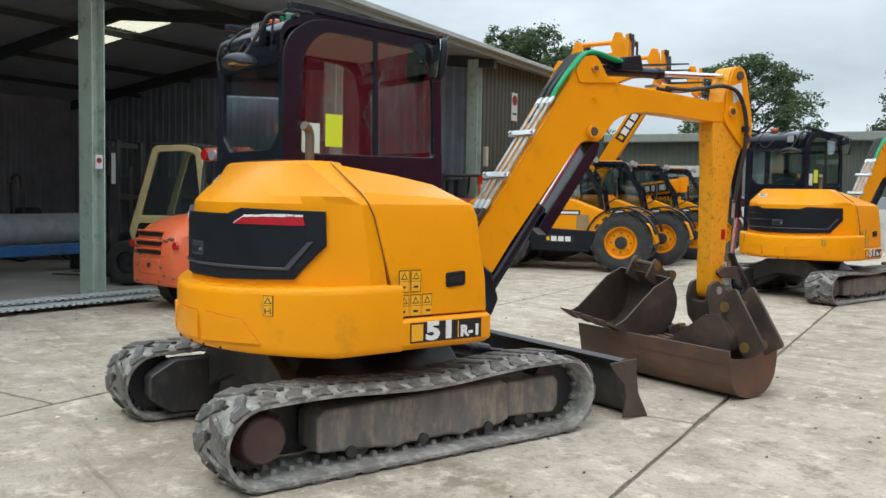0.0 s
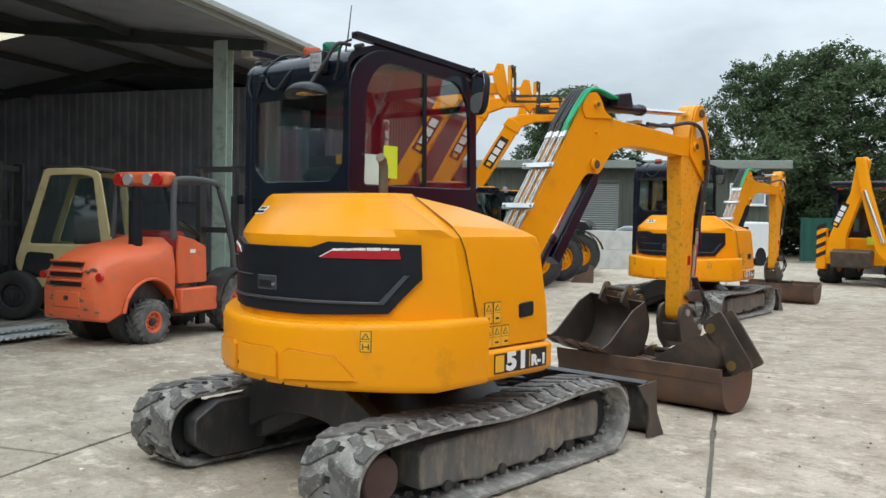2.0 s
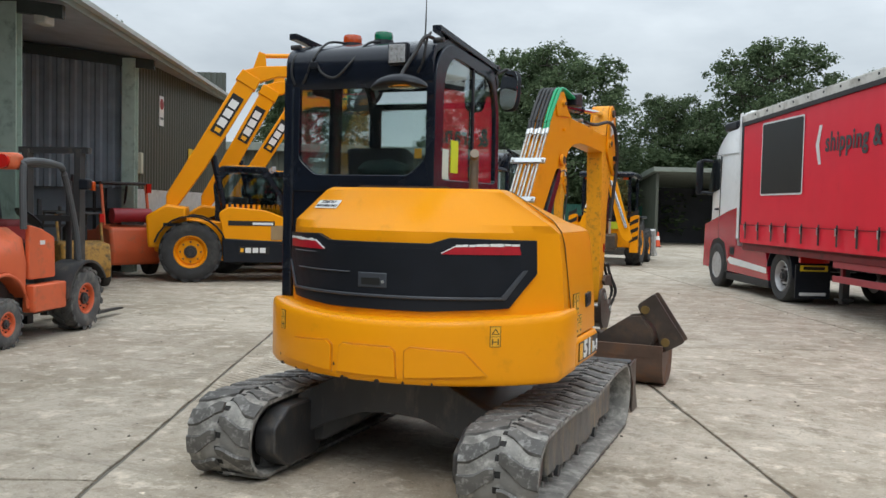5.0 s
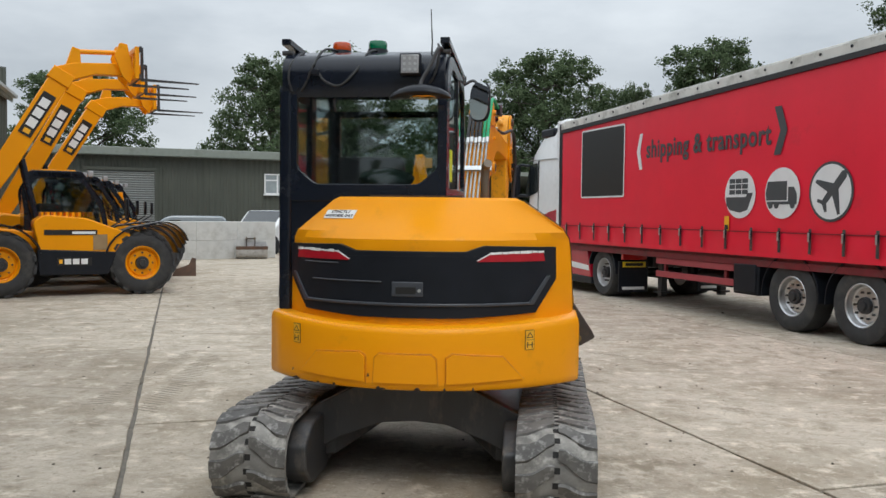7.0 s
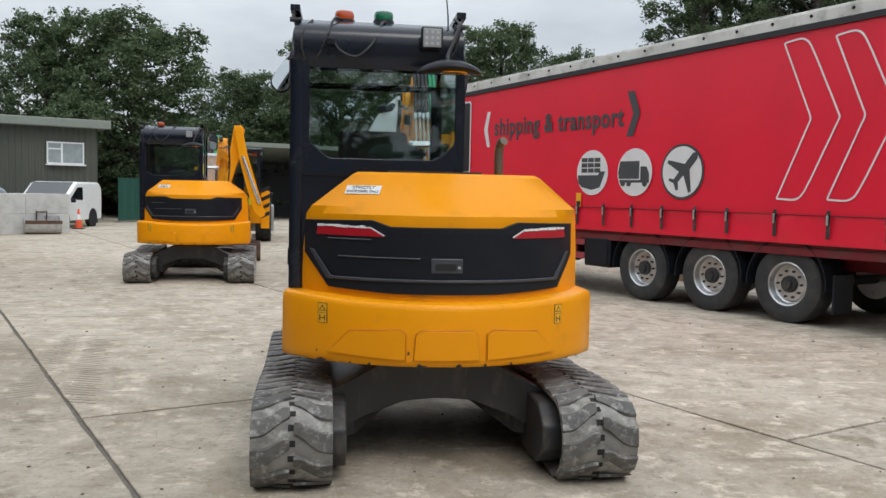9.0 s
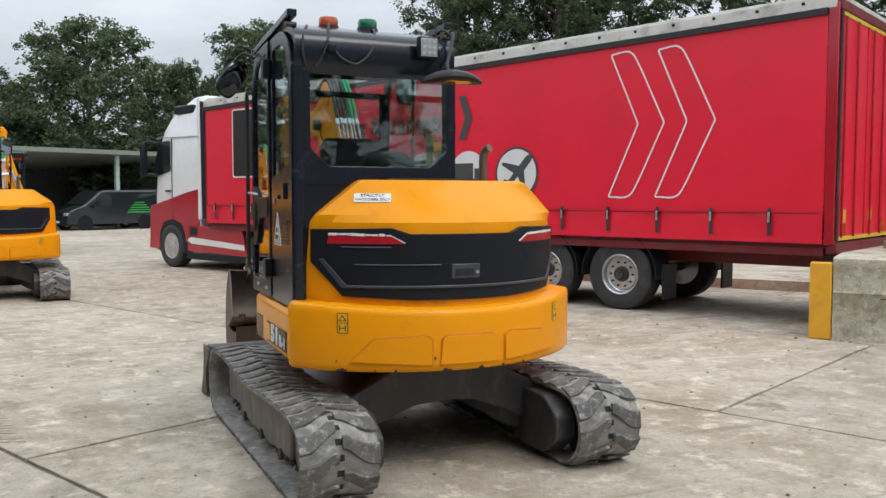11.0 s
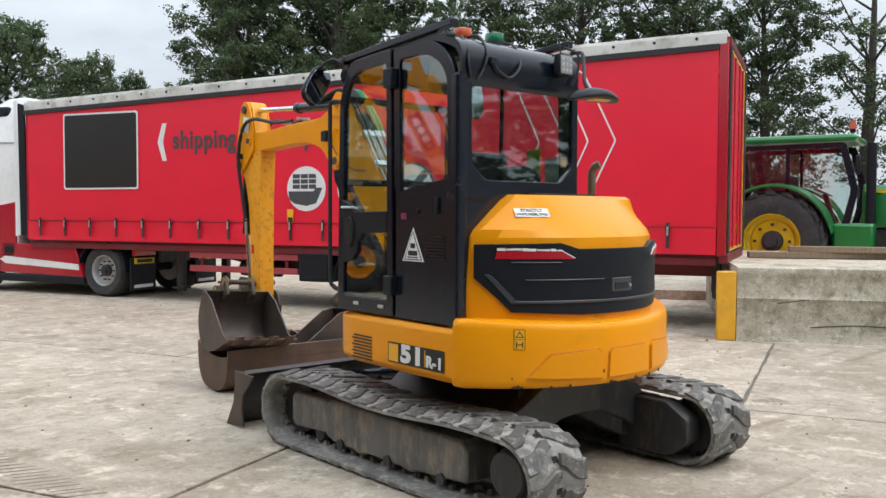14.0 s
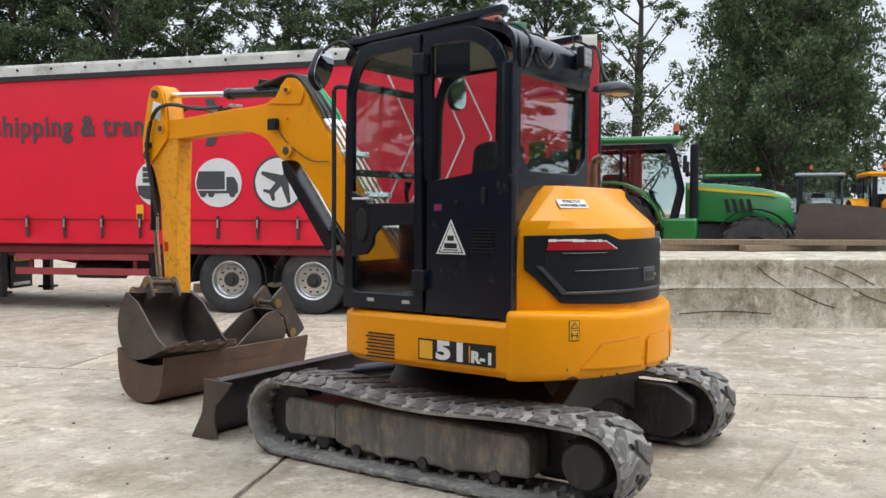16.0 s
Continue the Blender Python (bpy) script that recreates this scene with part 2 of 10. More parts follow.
def cyl(bm, p0, p1, r0, r1=None, seg=20, caps=True):
    """A round bar or cone from p0 to p1."""
    p0, p1 = Vector(p0), Vector(p1)
    r1 = r0 if r1 is None else r1
    q = (p1 - p0).to_track_quat("Z", "Y")
    a, b = [], []
    for i in range(seg):
        t = 2 * math.pi * i / seg
        d = q @ Vector((math.cos(t), math.sin(t), 0))
        a.append(bm.verts.new(p0 + d * r0)), b.append(bm.verts.new(p1 + d * r1))
    for i in range(seg):
        bm.faces.new((a[i], a[(i + 1) % seg], b[(i + 1) % seg], b[i]))
    if caps:
        bm.faces.new(a[::-1]), bm.faces.new(b)
    return bm


def tube(bm, pts, r, seg=8):
    """A hose or bent bar through the points."""
    pts = [Vector(p) for p in pts]
    rings = []
    for i, p in enumerate(pts):
        d = (pts[min(i + 1, len(pts) - 1)] - pts[max(i - 1, 0)]).normalized()
        up = Vector((0, 0, 1)) if abs(d.z) < 0.9 else Vector((1, 0, 0))
        s = d.cross(up).normalized()
        u = s.cross(d)
        rr = r[i] if isinstance(r, (list, tuple)) else r
        rings.append([bm.verts.new(p + (s * math.cos(2 * math.pi * k / seg) + u * math.sin(2 * math.pi * k / seg)) * rr) for k in range(seg)])
    for a, b in zip(rings, rings[1:]):
        for k in range(seg):
            bm.faces.new((a[k], a[(k + 1) % seg], b[(k + 1) % seg], b[k]))
    bm.faces.new(rings[0][::-1]), bm.faces.new(rings[-1])
    return bm


def curve_pts(pts, n=6):
    """Points of a smooth line through pts."""
    pts = [Vector(p) for p in pts]
    out = []
    for i in range(len(pts) - 1):
        p0, p1, p2, p3 = pts[max(i - 1, 0)], pts[i], pts[i + 1], pts[min(i + 2, len(pts) - 1)]
        for k in range(n):
            t = k / n
            out.append(0.5 * ((2 * p1) + (p2 - p0) * t + (2 * p0 - 5 * p1 + 4 * p2 - p3) * t * t + (3 * p1 - p0 - 3 * p2 + p3) * t ** 3))
    out.append(pts[-1])
    return out


def lathe(bm, prof, m=None, seg=32):
    """A profile of (radius, height) turned about the x axis (height runs along x)."""
    rings = []
    for r, h in prof:
        ring = []
        for k in range(seg):
            t = 2 * math.pi * k / seg
            v = Vector((h, r * math.cos(t), r * math.sin(t)))
            ring.append(bm.verts.new(m @ v if m else v))
        rings.append(ring)
    for a, b in zip(rings, rings[1:]):
        for k in range(seg):
            bm.faces.new((a[k], a[(k + 1) % seg], b[(k + 1) % seg], b[k]))
    bm.faces.new(rings[0][::-1]), bm.faces.new(rings[-1])
    return bm


def loft(bm, rings, close=True, caps=True):
    """Skin through rings of equally many points."""
    rr = [[bm.verts.new(Vector(p)) for p in r] for r in rings]
    n = len(rr[0])
    for a, b in zip(rr, rr[1:]):
        for k in range(n if close else n - 1):
            bm.faces.new((a[k], a[(k + 1) % n], b[(k + 1) % n], b[k]))
    if caps:
        bm.faces.new(rr[0][::-1]), bm.faces.new(rr[-1])
    return bm


def rounded(pts, r, n=4):
    """A polygon with rounded corners; r one radius or one for each corner."""
    out = []
    k = len(pts)
    for i in range(k):
        p, a, b = Vector(pts[i]), Vector(pts[i - 1]), Vector(pts[(i + 1) % k])
        ri = r[i] if isinstance(r, (list, tuple)) else r
        da, db = (a - p), (b - p)
        ri = min(ri, da.length * 0.49, db.length * 0.49)
        if ri < 1e-4:
            out.append(tuple(p))
            continue
        s, e = p + da.normalized() * ri, p + db.normalized() * ri
        for j in range(n + 1):
            t = j / n
            q = s * (1 - t) ** 2 + p * 2 * t * (1 - t) + e * t * t
            out.append(tuple(q))
    return out


def frame_prism(bm, outer, inner, a, b, axis="x"):
    """A flat ring between two polygons of equally many points, from a to b along the axis."""
    def at(p, q, h):
        return bm.verts.new((h, p, q) if axis == "x" else (p, h, q) if axis == "y" else (p, q, h))
    n = len(outer)
    v = [[at(*p, h) for p in poly] for h in (a, b) for poly in (outer, inner)]
    for i in range(n):
        j = (i + 1) % n
        bm.faces.new((v[0][i], v[0][j], v[1][j], v[1][i])), bm.faces.new((v[2][i], v[3][i], v[3][j], v[2][j]))
        bm.faces.new((v[0][i], v[2][i], v[2][j], v[0][j])), bm.faces.new((v[1][i], v[1][j], v[3][j], v[3][i]))
    return bm


def part(name, bm, material, parent=None, label="", bevel=0.0, smooth=35, segments=2):
    """Links a bmesh as one mesh object, under a thing or a part."""
    bmesh.ops.recalc_face_normals(bm, faces=bm.faces)
    me = bpy.data.meshes.new(name)
    bm.to_mesh(me)
    bm.free()
    me.materials.append(material)
    if smooth:
        me.shade_smooth()
        me.set_sharp_from_angle(angle=radians(smooth))
    ob = new(name, me)
    if parent is not None:
        ob.parent = parent
    if bevel:
        b = ob.modifiers.new("bevel", "BEVEL")
        b.width, b.segments, b.limit_method, b.angle_limit = bevel, segments, "ANGLE", radians(40)
        b.harden_normals = False
    if label:
        tagged(ob, label)
    return ob


def thing(name, m, label, category, group="", kind=""):
    ob = new(name)
    ob.matrix_world = m
    ob.empty_display_size = 0.3
    return tagged(ob, label, category, group, kind)


def B():
    return bmesh.new()


def text_mesh(body, size, depth=0.002, align="CENTER", bold=0.0):
    """Letters of the built-in font as a mesh in the xz plane, facing -y, centred."""
    cu = bpy.data.curves.new("letters", "FONT")
    cu.body, cu.size, cu.extrude, cu.align_x, cu.align_y = body, size, depth, align, "CENTER"
    cu.offset = bold
    cu.space_character = 1.0 + 4.0 * bold / size
    ob = bpy.data.objects.new("letters", cu)
    scene.collection.objects.link(ob)
    bpy.context.view_layer.update()
    me = bpy.data.meshes.new_from_object(ob.evaluated_get(bpy.context.evaluated_depsgraph_get()))
    bpy.data.objects.remove(ob)
    bpy.data.curves.remove(cu)
    me.transform(Matrix.Rotation(radians(90), 4, "X"))
    return me


def lettering(name, body, size, material, parent, m, sx=1.0, bold=0.0, label=""):
    me = text_mesh(body, size, bold=bold)
    me.transform(Matrix.Diagonal((sx, 1, 1, 1)))
    me.materials.clear()
    me.materials.append(material)
    ob = new(name, me)
    ob.parent = parent
    ob.matrix_local = m
    if label:
        tagged(ob, label)
    return ob

def numerals(body, size, material, parent, m, sx=1.0):
    """Separate characters side by side about the middle."""
    step = size * (0.56 if len(body) < 3 else 0.50) * sx
    for i, ch in enumerate(body):
        lettering("numeral", ch, size, material, parent, m @ Matrix.Translation(((i - (len(body) - 1) / 2) * step, 0, 0)), sx, bold=size * 0.05)


# ---- ground ----
YARD = pose(0, 0, 0, 0, 0, 23.5)          # lanes of concrete slabs run along its y axis


def concrete(name, base, stain, patch):
    m = bpy.data.materials.new(name)
    m.use_nodes = True
    n, l = m.node_tree.nodes, m.node_tree.links
    b = n["Principled BSDF"]
    geo = n.new("ShaderNodeNewGeometry")
    oi = n.new("ShaderNodeObjectInfo")

    def noise_at(scale, detail, rough, lo, hi):
        t = n.new("ShaderNodeTexNoise")
        t.inputs["Scale"].default_value, t.inputs["Detail"].default_value, t.inputs["Roughness"].default_value = scale, detail, rough
        l.new(geo.outputs["Position"], t.inputs["Vector"])
        r = n.new("ShaderNodeMapRange")
        r.inputs["From Min"].default_value, r.inputs["From Max"].default_value = lo, hi
        l.new(t.outputs["Fac"], r.inputs["Value"])
        return r.outputs[0]

    def mix(f, a, c):
        x = n.new("ShaderNodeMixRGB")
        l.new(f, x.inputs[0])
        if isinstance(a, tuple):
            x.inputs[1].default_value = (*a, 1)
        else:
            l.new(a, x.inputs[1])
        x.inputs[2].default_value = (*c, 1)
        return x.outputs[0]
    dark = tuple(v * 0.66 for v in stain)
    pale = tuple(min(1, v * 1.32) for v in base)
    c = mix(noise_at(0.28, 6, 0.6, 0.36, 0.64), base, patch)
    c = mix(noise_at(0.62, 9, 0.7, 0.50, 0.66), c, stain)
    c = mix(noise_at(2.3, 10, 0.74, 0.46, 0.66), c, stain)
    c = mix(noise_at(3.9, 10, 0.72, 0.53, 0.66), c, pale)
    c = mix(noise_at(1.15, 10, 0.78, 0.60, 0.70), c, dark)
    c = mix(noise_at(11.0, 9, 0.78, 0.53, 0.70), c, dark)
    c = mix(noise_at(17.0, 8, 0.8, 0.56, 0.70), c, pale)
    c = mix(noise_at(38, 5, 0.8, 0.58, 0.68), c, tuple(v * 0.5 for v in stain))
    c = mix(noise_at(62, 4, 0.8, 0.60, 0.70), c, tuple(min(1, v * 1.5) for v in base))
    c = mix(noise_at(0.9, 12, 0.8, 0.57, 0.63), c, tuple(v * 0.86 for v in stain))
    c = mix(noise_at(3.1, 4, 0.6, 0.71, 0.74), c, tuple(min(1, v * 1.7) for v in base))
    for turn, wide, lo in ((12, 2.6, 0.585), (-31, 3.4, 0.605), (74, 2.2, 0.61)):       # drag and tyre marks
        mp = n.new("ShaderNodeMapping")
        mp.inputs["Rotation"].default_value = (0, 0, radians(turn))
        mp.inputs["Scale"].default_value = (0.22, wide, 1)
        l.new(geo.outputs["Position"], mp.inputs["Vector"])
        t = n.new("ShaderNodeTexNoise")
        t.inputs["Scale"].default_value, t.inputs["Detail"].default_value, t.inputs["Roughness"].default_value = 1.0, 9, 0.72
        l.new(mp.outputs[0], t.inputs["Vector"])
        r = n.new("ShaderNodeMapRange")
        r.inputs["From Min"].default_value, r.inputs["From Max"].default_value, r.inputs["To Max"].default_value = lo, lo + 0.09, 0.75
        l.new(t.outputs["Fac"], r.inputs["Value"])
        c = mix(r.outputs[0], c, tuple(v * 0.72 for v in stain))
    h = n.new("ShaderNodeHueSaturation")
    l.new(c, h.inputs["Color"])
    rv = n.new("ShaderNodeMapRange")
    rv.inputs["To Min"].default_value, rv.inputs["To Max"].default_value = 0.9, 1.08
    l.new(oi.outputs["Random"], rv.inputs["Value"]), l.new(rv.outputs[0], h.inputs["Value"])
    l.new(h.outputs[0], b.inputs["Base Color"])
    rr = n.new("ShaderNodeMapRange")
    rr.inputs["To Min"].default_value, rr.inputs["To Max"].default_value = 0.95, 0.6
    l.new(noise_at(1.6, 8, 0.7, 0.5, 0.72), rr.inputs["Value"]), l.new(rr.outputs[0], b.inputs["Roughness"])
    t = n.new("ShaderNodeTexNoise")
    t.inputs["Scale"].default_value, t.inputs["Detail"].default_value, t.inputs["Roughness"].default_value = 14, 10, 0.7
    l.new(geo.outputs["Position"], t.inputs["Vector"])
    bp = n.new("ShaderNodeBump")
    bp.inputs["Strength"].default_value, bp.inputs["Distance"].default_value = 0.75, 0.022
    l.new(t.outputs["Fac"], bp.inputs["Height"]), l.new(bp.outputs[0], b.inputs["Normal"])
    return m


CONCRETE = concrete("stained_yard_concrete", (0.515, 0.453, 0.370), (0.30, 0.25, 0.183), (0.41, 0.355, 0.283))
DOCK_CONCRETE = concrete("weathered_dock_concrete", (0.62, 0.58, 0.48), (0.30, 0.26, 0.18), (0.5, 0.455, 0.36))
JOINT = mat("dirty_joint_filler", (0.15, 0.135, 0.112), 0.9, vary=0.3, scale=12, bump=0.4)

ground = part("ground", box(B(), (0, 150, -0.27), (900, 900, 0.5)), JOINT)
tagged(ground, "dusty dark ground under the concrete yard", "ground", kind="structure")

# ---- large structure: the open shed along the yard ----
SHED = pose(-8.05, 0.2, 0, 0, 0, 21.5)    # first column; y runs along the open front, -x goes inside
SHED_LO, SHED_HI, CORNER, DEPTH = -14.0, 19.5, 11.25, 15.0


def structure(name, bm, material, m, label, category, bevel=0.0, smooth=0):
    ob = part(name, bm, material, bevel=bevel, smooth=smooth)
    ob.matrix_world = m
    return tagged(ob, label, category, kind="structure")


def corrugated(bm, x, y0, y1, z0, z1, pitch=0.2, depth=0.035, along="y"):
    """A trapezoidal sheet standing in the plane x, from y0 to y1, with a thickness."""
    prof = []
    y = y0
    while y < y1 - 1e-6:
        for f, d in ((0.0, 0), (0.35, 0), (0.5, depth), (0.85, depth)):
            if y + f * pitch <= y1:
                prof.append((y + f * pitch, d))
        y += pitch
    prof.append((y1, 0))
    rows = []
    for z in (z0, z1):
        for t in (0.0, -0.012):
            rows.append([bm.verts.new((x + d + t, p, z) if along == "y" else (p, x + d + t, z)) for p, d in prof])
    lo_f, lo_b, hi_f, hi_b = rows
    for i in range(len(prof) - 1):
        bm.faces.new((lo_f[i], lo_f[i + 1], hi_f[i + 1], hi_f[i]))
        bm.faces.new((lo_b[i + 1], lo_b[i], hi_b[i], hi_b[i + 1]))
        bm.faces.new((hi_f[i], hi_f[i + 1], hi_b[i + 1], hi_b[i]))
        bm.faces.new((lo_f[i + 1], lo_f[i], lo_b[i], lo_b[i + 1]))
    return bm


EAVE = 4.925
ROOF = pose(-8.05, 0.2, 0, 0, 0, 25.0) @ pose(0.46, 0, 0)      # the roof lies a little askew to the columns
RIDGE_X, RIDGE_Z, BACK_Z = -6.2, EAVE + 0.79, EAVE - 0.53
shed_roof = prism(B(), [(0.85, EAVE + 0.1), (0.85, EAVE + 0.02), (RIDGE_X, RIDGE_Z), (-DEPTH, BACK_Z), (-DEPTH, BACK_Z + 0.08), (RIDGE_X, RIDGE_Z + 0.08)], SHED_LO, SHED_HI, "y")
structure("shed_roof", shed_roof, mat("dark_roof_sheet", (0.34, 0.36, 0.40), 0.7, vary=0.15, scale=2), ROOF, "dark sheet roof of the open shed", "roof")
structure("shed_fascia", box(B(), (0.88, (SHED_LO + SHED_HI) / 2, EAVE + 0.06), (0.05, SHED_HI - SHED_LO, 0.2)), FASCIA, ROOF, "grey metal eaves trim along the shed roof", "fascia")
structure("shed_gutter", box(B(), (0.97, (SHED_LO + SHED_HI) / 2, EAVE + 0.12), (0.14, SHED_HI - SHED_LO, 0.09)), mat("pale_gutter", (0.42, 0.44, 0.42), 0.5), ROOF, "pale grey gutter along the shed eaves", "gutter")
structure("wall_shed_back", corrugated(B(), -DEPTH, SHED_LO, SHED_HI, 0, EAVE - 0.5), CLADDING_DARK, SHED, "dark corrugated back wall inside the shed", "wall")
structure("wall_shed_end", corrugated(B(), SHED_LO, -DEPTH, 0, 0, EAVE + 1.2, along="x"), CLADDING_DARK, SHED, "dark corrugated end wall of the shed", "wall")
structure("wall_shed_far_end", corrugated(B(), SHED_HI, -DEPTH, 0, 0, EAVE + 1.0, along="x"), CLADDING, SHED, "olive corrugated gable end of the shed", "wall")
structure("wall_shed_partition", corrugated(B(), CORNER - 0.05, -DEPTH, -0.05, 1.95, EAVE + 0.1, along="x", pitch=0.3), CLADDING_DARK, SHED, "dark corrugated partition wall inside the shed", "wall")
structure("wall_shed_partition_base", box(B(), (-DEPTH / 2, CORNER + 0.25, 0.97), (DEPTH, 0.2, 1.94)), CLADDING_DARK, SHED, "dark low partition wall", "wall")
structure("wall_shed_front", corrugated(B(), 0.0, CORNER, SHED_HI, 1.95, EAVE + 0.15, pitch=0.2), CLADDING, SHED, "olive corrugated cladding over a white block plinth", "wall")
structure("wall_shed_plinth", box(B(), (-0.08, (CORNER + SHED_HI) / 2, 0.97), (0.2, SHED_HI - CORNER, 1.94)), mat("whitewashed_blockwork", (0.55, 0.55, 0.52), 0.8, vary=0.1, dirt=(0.35, 0.34, 0.3), dirt_amount=0.3), SHED, "whitewashed block plinth wall", "wall")
structure("shed_floor", box(B(), (-DEPTH / 2 - 0.2, (SHED_LO + SHED_HI) / 2, -0.035), (DEPTH - 0.1, SHED_HI - SHED_LO, 0.12)), mat("dark_floor_concrete", (0.36, 0.335, 0.3), 0.85, vary=0.2, scale=1), SHED, "dusty concrete floor inside the shed", "floor")

# ---- large structure: rear building, gate, open shed behind ----
REAR = pose(-10.2, 33.8, 0, 0, 0, 27.5)    # right front corner; -x runs along the front, y goes back
structure("wall_rear_front", corrugated(B(), 0.0, -30, 0, 0, 4.15, pitch=0.25, along="x"), CLADDING, REAR, "olive corrugated front wall of the low rear building", "wall")
structure("wall_rear_side", corrugated(B(), 0.0, 0, 9, 0, 4.15, pitch=0.25), CLADDING, REAR, "olive corrugated side wall of the rear building", "wall")
structure("rear_roof", box(B(), (-15, 4.3, 4.25), (30.9, 9.6, 0.36)), FASCIA, REAR, "flat roof with deep grey-green fascia", "roof", bevel=0.03)
GATE = pose(-9.5, 34.5, 0, 0, 0, 61)
structure("gate_panel", corrugated(B(), 0.0, 0, 8.6, 0.08, 1.95, pitch=0.5, depth=0.03, along="x"), GATE_GREEN, GATE, "dark green sheeted yard gate, closed", "gate")
structure("gate_rail", box(B(), (4.3, 0.06, 1.96), (8.6, 0.1, 0.08)), GATE_GREEN, GATE, "dark green top rail of the gate", "gate")
HUT = pose(-4.3, 39.6, 0, 0, 0, 24)
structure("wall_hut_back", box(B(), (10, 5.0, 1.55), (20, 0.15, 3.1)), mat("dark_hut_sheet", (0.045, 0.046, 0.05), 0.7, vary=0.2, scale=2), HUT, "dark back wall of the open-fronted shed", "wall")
structure("wall_hut_side", prism(B(), [(0, 0), (0, 3.74), (5.0, 3.1), (5.0, 0)], -0.075, 0.075), CLADDING, HUT, "olive side wall of the open-fronted shed", "wall")
structure("wall_hut_end", prism(B(), [(0, 0), (0, 3.74), (5.0, 3.1), (5.0, 0)], 19.925, 20.075), CLADDING, HUT, "olive end wall of the open-fronted shed", "wall")
structure("hut_roof", prism(B(), [(-0.5, 3.76), (-0.5, 3.98), (1.2, 3.85), (5.3, 3.28), (5.3, 3.12)], -0.35, 20.4), FASCIA, HUT, "low sheet roof of the open-fronted shed", "roof")
for i, x in enumerate((6.5, 13.0)):
    structure("hut_post", box(B(), (x, 0.1, 1.87), (0.2, 0.2, 3.74)), GREEN_STEEL, HUT, "grey-green steel post of the open shed", "post")


# ---- excavator ----
BODY_X = 0.025         # middle of the rounded tail


def arc_y(x, radius, back):
    """The rear outline of the machine's body in plan."""
    return back + radius - math.sqrt(max(radius * radius - (x - BODY_X) ** 2, 0.0001))


def plan_outline(hw_r, hw_l, y_r, y_l, radius, back, n=18):
    """Plan of the body: right front, round the back, left front."""
    pts = [(hw_r, y_r)]
    for i in range(n + 1):
        x = hw_r + (-hw_l - hw_r) * i / n
        pts.append((x, arc_y(x, radius, back)))
    pts.append((-hw_l, y_l))
    return pts


def arc_panel(bm, poly, radius, back, proud, thick, step=0.05):
    """A plate of the outline poly (x, z), bent round the rear outline and standing proud of it."""
    xs = sorted({round(p[0], 4) for p in poly})
    lo, hi = xs[0], xs[-1]
    k = max(2, int((hi - lo) / step))
    xs = sorted(set(xs) | {round(lo + (hi - lo) * i / k, 4) for i in range(k + 1)})

    def cuts(x):
        zs = []
        for i in range(len(poly)):
            (x0, z0), (x1, z1) = poly[i], poly[(i + 1) % len(poly)]
            if abs(x1 - x0) < 1e-6:
                if abs(x - x0) < 1e-6:
                    zs += [z0, z1]
            elif min(x0, x1) - 1e-6 <= x <= max(x0, x1) + 1e-6:
                zs.append(z0 + (z1 - z0) * (x - x0) / (x1 - x0))
        return min(zs), max(zs)
    rings = []
    for x in xs:
        a, b = cuts(x)
        if b - a < 0.002:
            b = a + 0.002
        y = arc_y(x, radius, back)
        nx, ny = (x - BODY_X) / radius, (y - back - radius) / radius
        rings.append([(x + nx * o, y + ny * o, z) for o, z in ((proud, a), (proud, b), (proud - thick, b), (proud - thick, a))])
    return loft(bm, rings)


def track_path(n_arc=14):
    """The belt's middle line (y, z) and its outward normal, round sprocket and idler."""
    ry, rz, rr = -1.235, 0.245, 0.222
    fy, fz, fr = 0.935, 0.262, 0.232
    pts = []
    for i in range(n_arc + 1):
        a = radians(270 - 180 * i / n_arc)
        pts.append((ry + rr * math.cos(a), rz + rr * math.sin(a)))
    for i in range(1, 16):
        t = i / 16
        pts.append((ry + (fy - ry) * t, rz + rr + (fz + fr - rz - rr) * t - 0.018 * math.sin(math.pi * t) + 0.014 * math.sin(3 * math.pi * t)))
    for i in range(n_arc + 1):
        a = radians(90 - 180 * i / n_arc)
        pts.append((fy + fr * math.cos(a), fz + fr * math.sin(a)))
    for i in range(1, 16):
        t = i / 16
        pts.append((fy + (ry - fy) * t, 0.028))
    return pts


def along_path(pts, spacing):
    """Even steps along a closed line: place, direction, normal."""
    out, acc = [], 0.0
    n = len(pts)
    seg = [(Vector((*pts[i], 0)), Vector((*pts[(i + 1) % n], 0))) for i in range(n)]
    total = sum((b - a).length for a, b in seg)
    count = int(total / spacing)
    sp = total / count
    i, pos, want = 0, 0.0, 0.0
    for k in range(count):
        want = k * sp
        while pos + (seg[i][1] - seg[i][0]).length < want:
            pos += (seg[i][1] - seg[i][0]).length
            i += 1
        a, b = seg[i]
        d = (b - a).normalized()
        p = a + d * (want - pos)
        out.append((p.x, p.y, d.x, d.y, -d.y, d.x))
    return out


